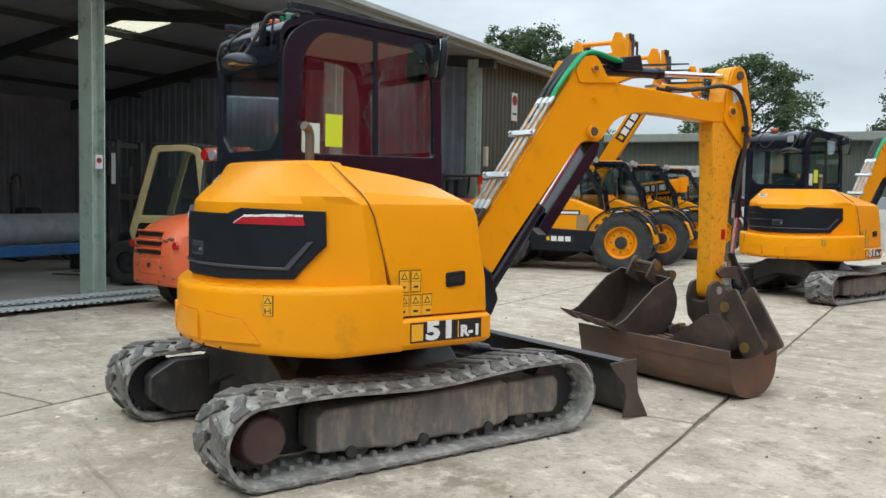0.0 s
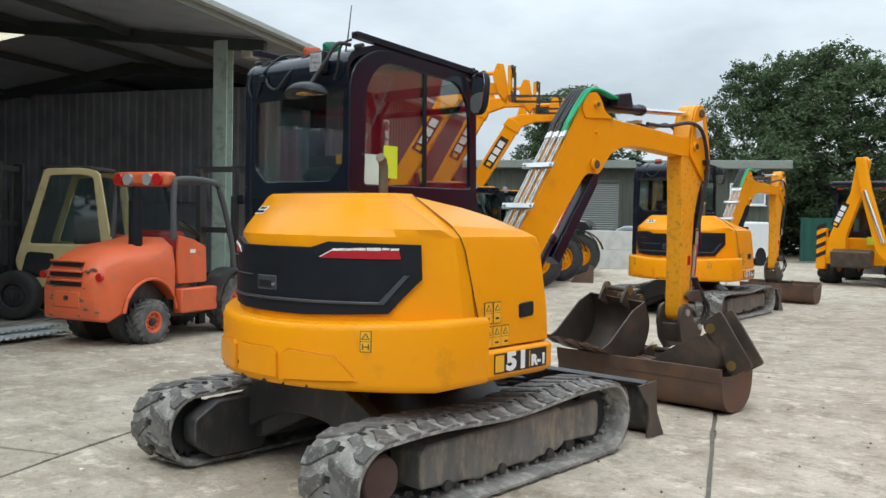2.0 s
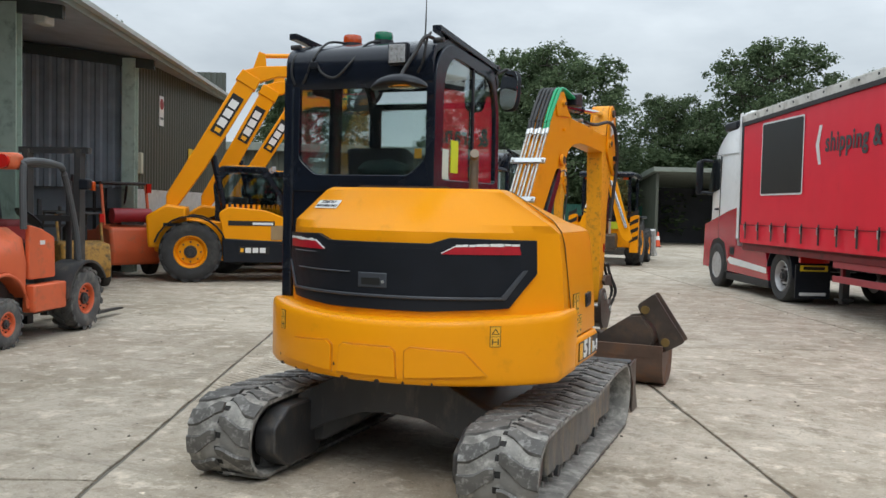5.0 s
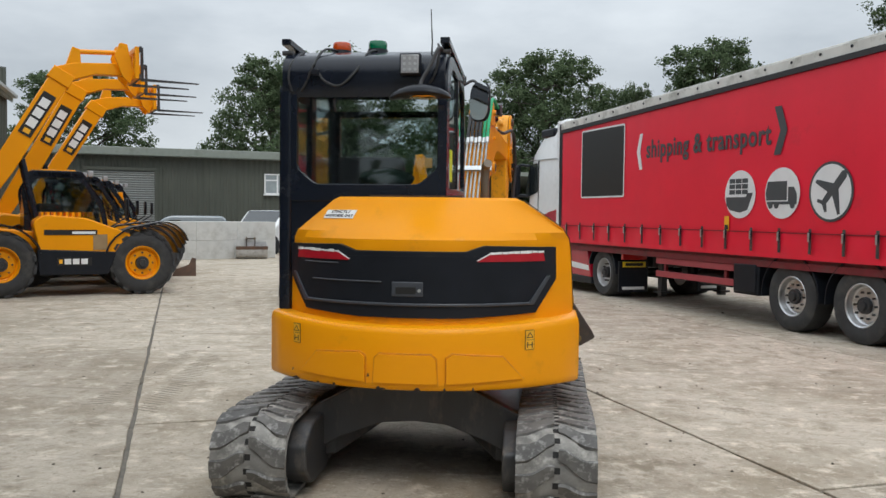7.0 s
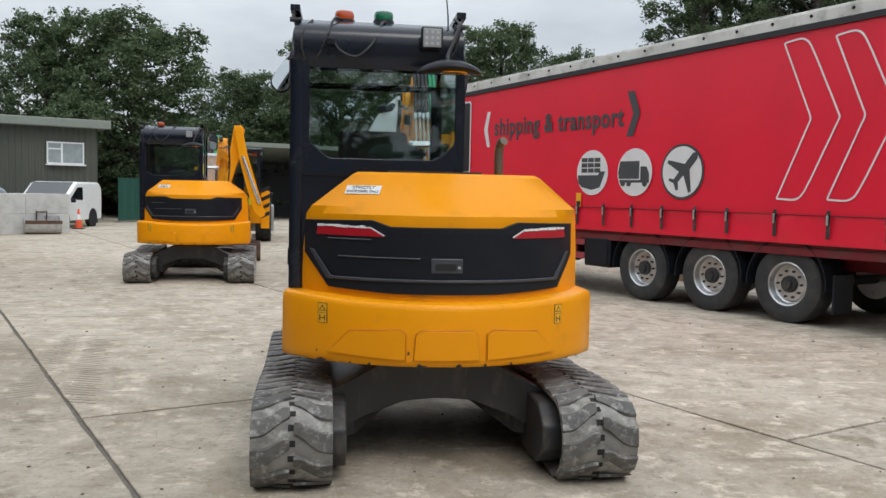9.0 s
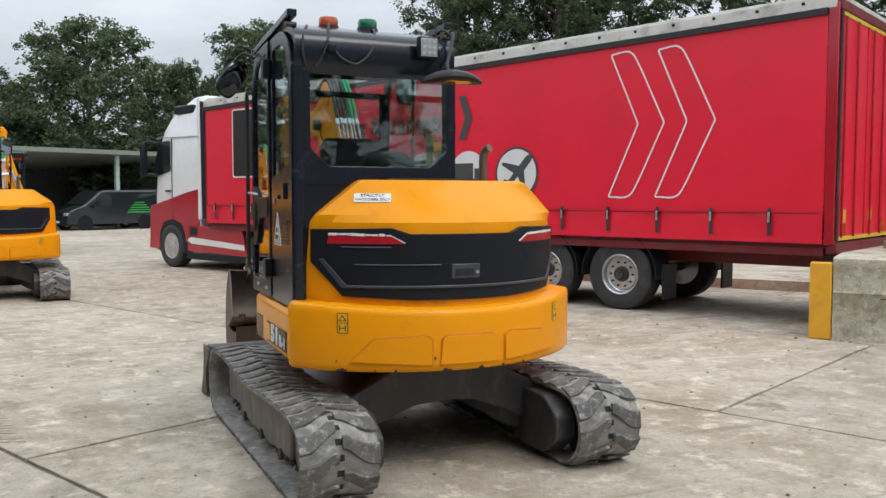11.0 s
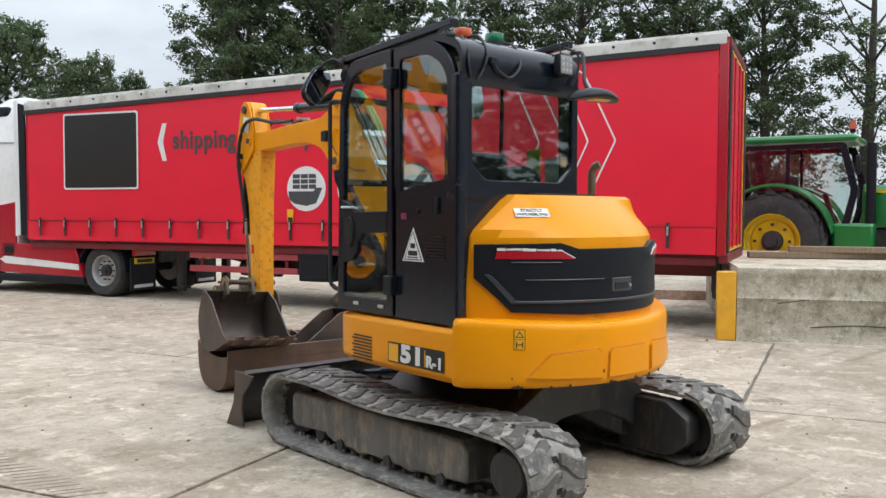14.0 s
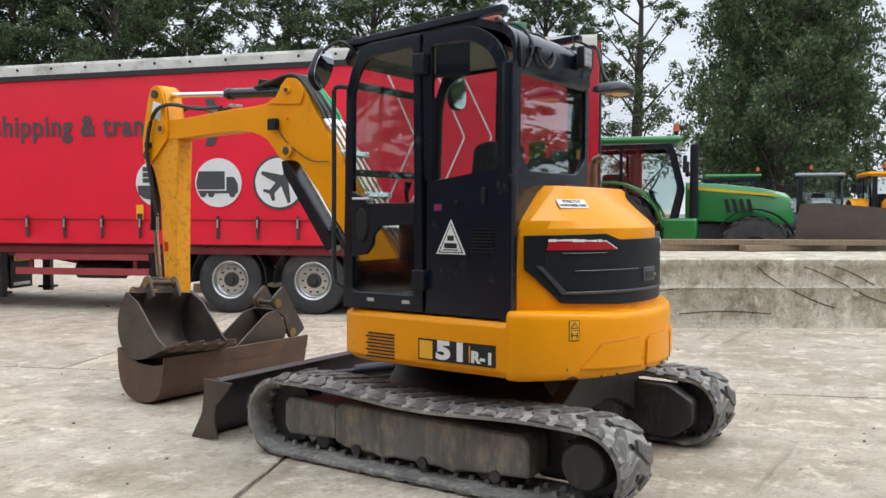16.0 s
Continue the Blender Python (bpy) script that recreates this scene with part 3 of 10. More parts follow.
def rubber_track(width):
    bm = B()
    pts = track_path()
    n = len(pts)
    h = width / 2
    rows = []
    for i in range(n):
        a, b = Vector(pts[i - 1]), Vector(pts[(i + 1) % n])
        d = (b - a).normalized()
        nx, nz = -d.y, d.x
        y, z = pts[i]
        rows.append([(x, y + nx * o, z + nz * o) for x, o in
                     ((-h, 0.006), (-h + 0.012, 0.014), (h - 0.012, 0.014), (h, 0.006), (h, -0.012), (h - 0.03, -0.022), (-h + 0.03, -0.022), (-h, -0.012))])
    rows.append(rows[0])
    vs = [[bm.verts.new(p) for p in r] for r in rows[:-1]]
    for i in range(n):
        a, b = vs[i], vs[(i + 1) % n]
        for k in range(8):
            bm.faces.new((a[k], a[(k + 1) % 8], b[(k + 1) % 8], b[k]))
    for y, z, dy, dz, ny, nz in along_path(pts, 0.105):
        for x in (-0.055, 0.055):
            rings = [[(x + sx * w, y + dy * sy * w2 + ny * o, z + dz * sy * w2 + nz * o) for sx, sy in ((-1, -1), (1, -1), (1, 1), (-1, 1))]
                     for w, w2, o in ((0.022, 0.02, -0.018), (0.014, 0.012, -0.05))]
            loft(bm, rings)
    return bm


def tread_lugs(width, parent):
    """Worn chevron lugs, bent from the belt's edge to its middle line, in turn on either side."""
    h = width / 2
    rnd = random.Random(3)
    for k, (y, z, dy, dz, ny, nz) in enumerate(along_path(track_path(), 0.0785)):
        side = 1 if k % 2 else -1
        steps = ((h * 1.0, 0.0), (h * 0.72, 0.004), (h * 0.56, 0.02), (h * 0.22, 0.075), (h * 0.05, 0.085))
        rise = 0.026 + rnd.uniform(-0.004, 0.002)
        rings = []
        for j, (x, e) in enumerate(steps):
            w = (0.058, 0.055, 0.050, 0.040, 0.030)[j] + rnd.uniform(-0.003, 0.003)
            top = rise if j else rise * 0.72
            ring = []
            for f, o in ((-w, 0.008), (-w * 0.86, top), (0, top + 0.002), (w * 0.86, top), (w, 0.008)):
                ring.append((side * x, y + dy * (e + f) + ny * o, z + dz * (e + f) + nz * o))
            rings.append(ring)
        bm = B()
        loft(bm, rings)
        part("tread_lug", bm, LUG, parent)
    # raised dark pads paint the shade of the belt's centre holes
    holes = B()
    for y, z, dy, dz, ny, nz in along_path(track_path(), 0.0785):
        loft(holes, [[(sx * 0.02, y + dy * sy * 0.017 + ny * o, z + dz * sy * 0.017 + nz * o) for sx, sy in ((-1, -1), (1, -1), (1, 1), (-1, 1))] for o in (0.008, 0.0165)])
    tagged(part("belt_pitting", holes, mat("dark_belt_hole", (0.02, 0.019, 0.018), 0.9), parent), kind="stuff")


def build_excavator(m, label, group):
    ex = thing("mini_excavator", m, label, "excavator", group)
    # undercarriage
    for side in (-1, 1):
        tr = part("rubber_track", rubber_track(0.44), RUBBER, ex, "scuffed grey rubber crawler track with chevron lugs")
        tread_lugs(0.44, tr)
        tr.location = (side * 0.86, -0.045, 0)
        f = B()
        prism(f, [(-0.93, 0.13), (-0.5, 0.105), (-0.42, 0.085), (-0.34, 0.1), (0.0, 0.105), (0.08, 0.085), (0.16, 0.105), (0.38, 0.11), (0.46, 0.14), (0.46, 0.36), (0.40, 0.395), (-0.88, 0.37), (-0.93, 0.33)], side * 0.72, side * 0.975)
        fr = part("track_frame", f, MUDDY, ex, "muddy black steel track frame", bevel=0.018)
        part("front_frame_box", prism(B(), [(0.46, 0.15), (0.86, 0.13), (0.9, 0.18), (0.9, 0.34), (0.86, 0.38), (0.46, 0.375)], side * 0.76, side * 0.965), MUDDY, fr, bevel=0.015)
        for y in (-0.72, -0.22, 0.28):
            part("bolt_boss", cyl(B(), (side * 0.965, y, 0.115), (side * 0.99, y, 0.115), 0.035, seg=12), DARK_STEEL, fr)
        for y in (-0.62, -0.2, 0.2, 0.6):
            b = lathe(B(), [(0.05, side * 0.62), (0.07, side * 0.66), (0.07, side * 0.9), (0.05, side * 0.93)], Matrix.Translation((0, y, 0.118)), 20)
            part("bottom_roller", b, DARK_STEEL, ex)
        part("top_roller", lathe(B(), [(0.03, side * 0.72), (0.045, side * 0.73), (0.045, side * 0.86), (0.02, side * 0.87)], Matrix.Translation((0, -0.02, 0.425)), 16), DARK_STEEL, ex)
        # sprocket with teeth, drive motor and cap
        gear = []
        for k in range(72):
            a = 2 * math.pi * k / 72
            rr = 0.200 if k % 4 in (1, 2) else 0.165
            gear.append((-1.28 + rr * math.cos(a), 0.245 + rr * math.sin(a)))
        sp = prism(B(), gear, side * 0.765, side * 0.865)
        spo = part("sprocket", sp, DARK_STEEL, ex, "worn black drive sprocket")
        hub = lathe(B(), [(0.15, side * 0.8), (0.145, side * 0.87), (0.132, side * 0.9), (0.128, side * 0.925), (0.118, side * 0.935), (0.005, side * 0.937)], Matrix.Translation((side * 0.07, -1.265, 0.265)), 36)
        part("motor_cap", hub, mat("primer_brown_cap", (0.07, 0.035, 0.032), 0.5, vary=0.2, dirt=(0.1, 0.08, 0.065), dirt_amount=0.35) if side > 0 else DARK_STEEL, spo, "round final drive cover")
        part("idler", lathe(B(), [(0.04, side * 0.75), (0.19, side * 0.77), (0.195, side * 0.9), (0.04, side * 0.92)], Matrix.Translation((0, 0.89, 0.262)), 36), DARK_STEEL, ex, "black front idler wheel")
        # inner motor guard, seen from behind between the tracks
        g = prism(B(), rounded([(-1.37, 0.18), (-1.22, 0.07), (-0.86, 0.07), (-0.82, 0.12), (-0.82, 0.43), (-1.2, 0.43), (-1.37, 0.33)], 0.03), side * 0.56, side * 0.70)
        part("motor_guard", g, DARK_STEEL, ex, "black steel guard over the drive motor", bevel=0.01)
        # leg from the centre to the track frame
        leg = loft(B(), [[(side * 0.22, -0.62, 0.33), (side * 0.22, -0.62, 0.56), (side * 0.22, 0.5, 0.56), (side * 0.22, 0.5, 0.33)],
                         [(side * 0.5, -0.9, 0.16), (side * 0.5, -0.9, 0.42), (side * 0.5, 0.42, 0.42), (side * 0.5, 0.42, 0.16)],
                         [(side * 0.7, -0.92, 0.13), (side * 0.7, -0.92, 0.38), (side * 0.7, 0.44, 0.38), (side * 0.7, 0.44, 0.13)]])
        part("frame_leg", leg, DARK_STEEL, ex, bevel=0.015)
    part("cross_beam", prism(B(), rounded([(-0.66, 0.17), (-0.66, 0.45), (-0.34, 0.62), (0.34, 0.62), (0.66, 0.45), (0.66, 0.17), (0.45, 0.29), (0.2, 0.385), (0.0, 0.40), (-0.2, 0.385), (-0.45, 0.29)], 0.03), -0.96, -0.86, "y"), DARK_STEEL, ex, "dark arched cross beam", bevel=0.01)
    part("centre_frame", box(B(), (0, -0.05, 0.45), (0.5, 1.15, 0.24)), DARK_STEEL, ex, bevel=0.03)
    part("slew_ring", cyl(B(), (0, 0, 0.55), (0, 0, 0.66), 0.42, seg=40), DARK_STEEL, ex, "dark slewing ring")
    # dozer blade
    prof = [(1.44, 0.47), (1.50, 0.49), (1.60, 0.46), (1.565, 0.33), (1.57, 0.2), (1.63, 0.07), (1.70, 0.0), (1.665, 0.0), (1.58, 0.08), (1.52, 0.2), (1.515, 0.33), (1.53, 0.43)]
    bl = part("dozer_blade", prism(B(), [(p, q * 0.9) for p, q in prof], -1.02, 1.02), DARK_STEEL, ex, "scuffed black steel dozer blade", bevel=0.006)
    for side in (-1, 1):
        e = [(1.32, 0.46), (1.6, 0.47), (1.60, 0.36), (1.625, 0.2), (1.735, 0.0), (1.47, 0.02), (1.5, 0.16), (1.48, 0.28), (1.40, 0.36)]
        part("blade_end_plate", prism(B(), [(p, q * 0.92) for p, q in e], side * 1.025, side * 1.04), RUST_DARK, bl, bevel=0.003)
        arm = loft(B(), [[(side * 0.28 - 0.06, 0.5, 0.3), (side * 0.28 + 0.06, 0.5, 0.3), (side * 0.28 + 0.06, 0.5, 0.42), (side * 0.28 - 0.06, 0.5, 0.42)],
                         [(side * 0.36 - 0.06, 1.52, 0.12), (side * 0.36 + 0.06, 1.52, 0.12), (side * 0.36 + 0.06, 1.52, 0.28), (side * 0.36 - 0.06, 1.52, 0.28)]])
        part("blade_arm", arm, DARK_STEEL, ex, bevel=0.012)
    bc = cyl(B(), (0, 0.45, 0.5), (0, 1.05, 0.38), 0.055)
    cyl(bc, (0, 1.05, 0.38), (0, 1.5, 0.3), 0.028)
    part("blade_cylinder", bc, BLACK, ex)

    # body: counterweight skirt
    rings = []
    for z, inset in ((0.655, 0.03), (0.66, 0.012), (0.67, 0.003), (0.70, 0.0), (0.975, 0.0), (1.005, 0.008), (1.02, 0.03)):
        o = plan_outline(0.995 - inset, 0.94 - inset, -0.39, -0.77, 1.18, -1.32 + inset)
        o += [(-0.6, -0.5), (0.6, -0.35)]
        rings.append([(x, y, z + 0.032 * (x / 0.95) ** 2 * max(0.0, z - 0.7) / 0.3) for x, y in o])   # the upper edge rises to the corners
    part("counterweight", loft(B(), rings), YELLOW, ex, "glossy yellow cast counterweight with chipped lower edge", smooth=50)
    cw = ex.children[-1]
    for poly in ([(-0.66, 0.72), (-0.545, 0.85), (-0.27, 0.87), (-0.235, 0.845), (-0.235, 0.70)],
                 [(-0.185, 0.70), (-0.175, 0.84), (-0.15, 0.865), (0.15, 0.865), (0.175, 0.84), (0.185, 0.70)],
                 [(0.235, 0.70), (0.235, 0.845), (0.27, 0.87), (0.545, 0.85), (0.66, 0.72)]):
        part("cast_relief", arc_panel(B(), poly, 1.18, -1.32, 0.014, 0.03), YELLOW, cw, bevel=0.006)
    # darker yellow lines paint the shade along the casting's recess edges
    GROOVE_SHADE = mat("groove_shade_yellow", (0.66, 0.25, 0.006), 0.5, vary=0.15)
    for line in ([(-0.67, 0.715), (-0.55, 0.855), (-0.265, 0.875), (-0.23, 0.85), (-0.23, 0.69)], [(-0.19, 0.69), (-0.18, 0.845), (-0.15, 0.87), (0.15, 0.87), (0.18, 0.845), (0.19, 0.69)], [(0.23, 0.69), (0.23, 0.85), (0.265, 0.875), (0.55, 0.855), (0.67, 0.715)]):
        pts = []
        for (x0, z0), (x1, z1) in zip(line, line[1:]):
            pts += [(x0 + (x1 - x0) * k / 6, z0 + (z1 - z0) * k / 6) for k in range(6)]
        pts.append(line[-1])
        part("groove_line", tube(B(), [(x, arc_y(x, 1.18, -1.32) - 0.001, z) for x, z in pts], 0.003, 6), GROOVE_SHADE, cw)
    chip = random.Random(31)
    CHIP = mat("chipped_paint", (0.05, 0.03, 0.02), 0.7, vary=0.3)
    for k in range(16):
        x, z, w, h = chip.uniform(-0.75, 0.75), (0.664 if k % 3 else chip.uniform(0.69, 0.9)), chip.uniform(0.006, 0.02) * (1 if k % 3 else 0.4), chip.uniform(0.004, 0.011)
        turn = Matrix.Translation((x, arc_y(x, 1.18, -1.32), z + h / 2)) @ Matrix.Rotation(math.asin((x - BODY_X) / 1.18), 4, "Z")
        part("paint_chip", prism(B(), [(-w, -h), (-w * 0.5, h * 0.7), (w * 0.3, h), (w, -h * 0.6)], -0.002, 0.004, "y", turn), CHIP, cw)
    for x in (-0.70, 0.70):
        def decal(name, pts, proud, material, parent, label=""):
            return part(name, arc_panel(B(), [(x + p, 0.94 + q) for p, q in pts], 1.18, -1.32, proud, 0.003), material, parent, label)
        d = decal("warning_decal", [(-0.026, -0.058), (-0.026, 0.058), (0.026, 0.058), (0.026, -0.058)], 0.002, DECAL_BLACK, cw, "black and yellow crush warning sticker")
        decal("decal_field", [(-0.023, 0.002), (-0.023, 0.055), (0.023, 0.055), (0.023, 0.002)], 0.0035, DECAL_YELLOW, d)
        decal("decal_field", [(-0.023, -0.055), (-0.023, -0.001), (0.023, -0.001), (0.023, -0.055)], 0.0035, DECAL_YELLOW, d)
        decal("decal_mark", [(-0.019, 0.012), (0.0, 0.048), (0.019, 0.012)], 0.005, DECAL_BLACK, d)
        decal("decal_field", [(-0.012, 0.016), (0.0, 0.039), (0.012, 0.016)], 0.0062, DECAL_YELLOW, d)
        for px_ in (-0.016, 0.011):
            decal("decal_mark", [(px_, -0.046), (px_, -0.012), (px_ + 0.005, -0.012), (px_ + 0.005, -0.046)], 0.005, DECAL_BLACK, d)
        decal("decal_mark", [(-0.010, -0.031), (-0.010, -0.026), (0.010, -0.026), (0.010, -0.031)], 0.005, DECAL_BLACK, d)

    # engine hood
    def hood_ring(z, hr, hl, back, yr, yl, radius):
        o = plan_outline(hr, hl, yr, yl, radius, back)
        return [(x, y, z) for x, y in o] + [(-hl * 0.8, max(yl, -0.62) + 0.05, z), (hr * 0.7, -0.5, z)]
    rings = [hood_ring(0.99, 0.962, 0.83, -1.235, -0.47, -0.74, 1.0), hood_ring(1.3, 0.948, 0.82, -1.23, -0.52, -0.74, 1.0),
             hood_ring(1.515, 0.929, 0.802, -1.216, -0.56, -0.74, 1.0), hood_ring(1.56, 0.898, 0.77, -1.17, -0.59, -0.75, 1.08),
             hood_ring(1.75, 0.638, 0.53, -0.915, -0.66, -0.76, 2.6), hood_ring(1.768, 0.60, 0.495, -0.885, -0.66, -0.75, 3.0)]
    hd = part("engine_hood", loft(B(), rings), YELLOW, ex, "glossy yellow engine hood with bevelled shoulders", smooth=14, bevel=0.012)
    GR = 1.0
    part("rear_grille", arc_panel(B(), [(-0.80, 1.475), (-0.42, 1.485), (-0.32, 1.45), (0.33, 1.45), (0.43, 1.485), (0.835, 1.475), (0.84, 1.28), (0.72, 1.085), (0.3, 1.065), (-0.3, 1.065), (-0.66, 1.085), (-0.80, 1.28)], GR, -1.235, 0.016, 0.03, 0.03), BLACK_PLASTIC, ex, "black plastic rear grille panel", bevel=0.006)
    gr = ex.children[-1]
    part("grille_inset", arc_panel(B(), [(-0.73, 1.42), (0.76, 1.42), (0.77, 1.27), (0.68, 1.155), (-0.62, 1.155), (-0.73, 1.27)], GR, -1.235, 0.019, 0.004, 0.03), mat("black_mesh_grille", (0.010, 0.012, 0.017), 0.4, vary=0.2, bump=0.3, bump_scale=500, spec=0.18), gr)
    # lighter satin grey puts the ridge highlights into the rib colour
    for poly in ([(-0.66, 1.135), (-0.66, 1.152), (0.70, 1.152), (0.70, 1.135)], [(-0.60, 1.268), (-0.60, 1.276), (-0.15, 1.276), (-0.15, 1.268)],
                 [(-0.66, 1.37), (-0.66, 1.377), (-0.42, 1.377), (-0.42, 1.37)], [(0.68, 1.15), (0.775, 1.30), (0.795, 1.30), (0.70, 1.135)], [(-0.76, 1.30), (-0.74, 1.30), (-0.64, 1.152), (-0.66, 1.135)]):
        part("grille_rib", arc_panel(B(), poly, GR, -1.235, 0.028, 0.01, 0.06), mat("satin_highlight_grey", (0.05, 0.056, 0.068), 0.3, vary=0.15), gr, bevel=0.004)
    latch = part("hood_latch", arc_panel(B(), [(-0.09, 1.19), (-0.09, 1.275), (0.09, 1.275), (0.09, 1.19)], GR, -1.235, 0.025, 0.01), MATS["satin_highlight_grey"], gr, "recessed black hood latch", bevel=0.005)
    part("latch_well", arc_panel(B(), [(-0.065, 1.205), (-0.065, 1.245), (0.05, 1.245), (0.05, 1.205)], GR, -1.235, 0.028, 0.004), DECAL_BLACK, latch)
    part("latch_lock", cyl(B(), (0.07, -1.269, 1.225), (0.07, -1.255, 1.225), 0.009, seg=12), STEEL, latch, "small steel lock")
    for s in (-1, 1):
        cx = 0.02
        poly = [(cx + s * 0.37, 1.392), (cx + s * 0.44, 1.437), (cx + s * 0.735, 1.444), (cx + s * 0.745, 1.392)]
        part("tail_reflector", arc_panel(B(), poly, GR, -1.235, 0.024, 0.01), RED_REFLECT, gr, "red reflective tape strip with torn white edge", bevel=0.002)
        torn = random.Random(5 + s)
        for k in range(9):
            p, q = round(0.44 + k * 0.033, 3), round(0.467 + k * 0.033 + torn.uniform(0.0, 0.006), 3)
            lo, hi = 1.4385 + 0.0008 * k - torn.uniform(0.0, 0.006), 1.4475 + 0.001 * k + torn.uniform(-0.004, 0.004)
            part("tape_edge", arc_panel(B(), [(cx + s * p, lo), (cx + s * p, hi), (cx + s * q, hi + torn.uniform(-0.003, 0.003)), (cx + s * q, lo + 0.001)], GR, -1.235, 0.0265, 0.01), DECAL_WHITE, gr)
        part("tape_edge", arc_panel(B(), [(cx + s * 0.366, 1.400), (cx + s * 0.436, 1.4405), (cx + s * 0.44, 1.437), (cx + s * 0.37, 1.396)], GR, -1.235, 0.0245, 0.008), DECAL_WHITE, gr)
    # sticker on the hood's sloping back
    across, up = Vector((0.9156, -0.402, 0.0)), Vector((0.176, 0.118, 0.19))
    out = across.cross(up).normalized()
    up = out.cross(across)
    slope = Matrix.Translation(Vector((-0.467, -0.942, 1.655)) + out * 0.006) @ Matrix((across, -out, up)).transposed().to_4x4()
    st = part("fuel_sticker", box(B(), (0, 0, 0), (0.22, 0.004, 0.068), slope), DECAL_WHITE, hd, "white sticker with dark letters")
    lettering("sticker_text", "STRICTLY", 0.030, DECAL_BLACK, st, slope @ Matrix.Translation((0, -0.003, 0.016)), 1.1)
    lettering("sticker_text", "WHITE DIESEL ONLY", 0.026, DECAL_BLACK, st, slope @ Matrix.Translation((0, -0.003, -0.016)), 0.85)

    # right side panels
    tail_parts = set(ex.children_recursive)
    rings = []
    for z, x, y0, y1 in ((0.86, 0.93, -0.40, 0.31), (1.06, 0.925, -0.44, 0.30), (1.45, 0.90, -0.54, 0.245), (1.52, 0.885, -0.57, 0.22)):
        rings.append([(x, y0, z), (x, (y0 + y1) / 2, z), (x - 0.005, y1 - 0.04, z), (x - 0.05, y1, z), (0.3, y1, z), (0.3, y0, z)])
    top = [(0.60, -0.66, 1.752), (0.58, -0.2, 1.695), (0.56, 0.1, 1.645), (0.52, 0.13, 1.64), (0.3, 0.13, 1.64), (0.3, -0.66, 1.76)]
    mid = [(0.845, -0.60, 1.585), (0.85, -0.18, 1.57), (0.84, 0.15, 1.545), (0.80, 0.19, 1.54), (0.3, 0.19, 1.54), (0.3, -0.6, 1.58)]
    rings += [mid, top]
    sp = part("side_door", loft(B(), rings), YELLOW, ex, "glossy yellow side service door", smooth=16, bevel=0.008)
    part("door_joint", tube(B(), [(0.602, -0.668, 1.757), (0.846, -0.607, 1.588), (0.888, -0.576, 1.522), (0.902, -0.546, 1.45), (0.926, -0.446, 1.06), (0.931, -0.41, 0.90)], 0.003, 6), DECAL_BLACK, sp, "dark joint beside the door")
    rings = []
    for z, ins in ((0.66, 0.03), (0.69, 0.0), (0.83, 0.0), (0.85, 0.02)):
        rings.append([(0.955 - ins, -0.385, z), (0.955 - ins, 0.22, z), (0.93 - ins, 0.31 - ins, z), (0.86, 0.34 - ins, z), (0.4, 0.34, z), (0.4, -0.385, z)])
    skirt = part("side_skirt", loft(B(), rings), YELLOW, ex, "yellow lower side skirt with model plate", bevel=0.008)
    right = Matrix(((0, -1, 0, 0.957), (1, 0, 0, 0), (0, 0, 1, 0), (0, 0, 0, 1)))
    plate = part("model_plate", box(B(), (0.958, -0.055, 0.765), (0.004, 0.53, 0.12)), DECAL_BLACK, skirt, "black model plate with white numerals")
    part("plate_badge", box(B(), (0.961, -0.272, 0.765), (0.003, 0.082, 0.1)), DECAL_YELLOW, plate)
    numerals("51", 0.145, DECAL_WHITE, plate, right @ Matrix.Translation((-0.102, -0.006, 0.765)), 1.42)
    numerals("R-1", 0.090, DECAL_WHITE, plate, right @ Matrix.Translation((0.125, -0.006, 0.75)), 1.1)
    part("plate_line", box(B(), (0.961, 0.03, 0.765), (0.003, 0.006, 0.1)), DECAL_YELLOW, plate)
    lt = part("door_latch", prism(B(), rounded([(-0.045, 1.02), (0.10, 1.03), (0.10, 1.12), (-0.045, 1.11)], 0.02), 0.90, 0.934), BLACK_PLASTIC, sp, "black door latch", bevel=0.004)
    part("latch_recess", prism(B(), rounded([(-0.025, 1.045), (0.08, 1.05), (0.08, 1.095), (-0.025, 1.09)], 0.01), 0.93, 0.937), mat("deep_black", (0.004, 0.004, 0.004), 0.7), lt)
    for r, (row, cols) in enumerate(((1.07, 2), (0.925, 3))):
        for c in range(cols):
            y = -0.35 + c * 0.083
            w = part("warning_decal", box(B(), (0.9265, y, row), (0.004, 0.07, 0.13)), DECAL_BLACK, sp, "small black and yellow warning sticker")
            part("decal_field", box(B(), (0.929, y, row + 0.03), (0.002, 0.064, 0.061)), DECAL_YELLOW, w)
            part("decal_field", box(B(), (0.929, y, row - 0.032), (0.002, 0.064, 0.058)), DECAL_YELLOW, w)
            part("decal_mark", prism(B(), [(y - 0.024, row + 0.012), (y + 0.024, row + 0.012), (y, row + 0.052)], 0.929, 0.9315), DECAL_BLACK, w)
            part("decal_field", prism(B(), [(y - 0.016, row + 0.0165), (y + 0.016, row + 0.0165), (y, row + 0.043)], 0.930, 0.9322), DECAL_YELLOW, w)
            part("decal_mark", box(B(), (0.9305, y - 0.008 + 0.008 * c, row - 0.034), (0.002, 0.032, 0.012)), DECAL_BLACK, w)

    for ob in set(ex.children_recursive) - tail_parts:
        if ob.matrix_basis == Matrix.Identity(4):
            ob.data.transform(Matrix.Translation((0.043, -0.022, 0)))
        else:
            ob.matrix_basis = Matrix.Translation((0.043, -0.022, 0)) @ ob.matrix_basis

    # left lower side panel under the cab
    rings = []
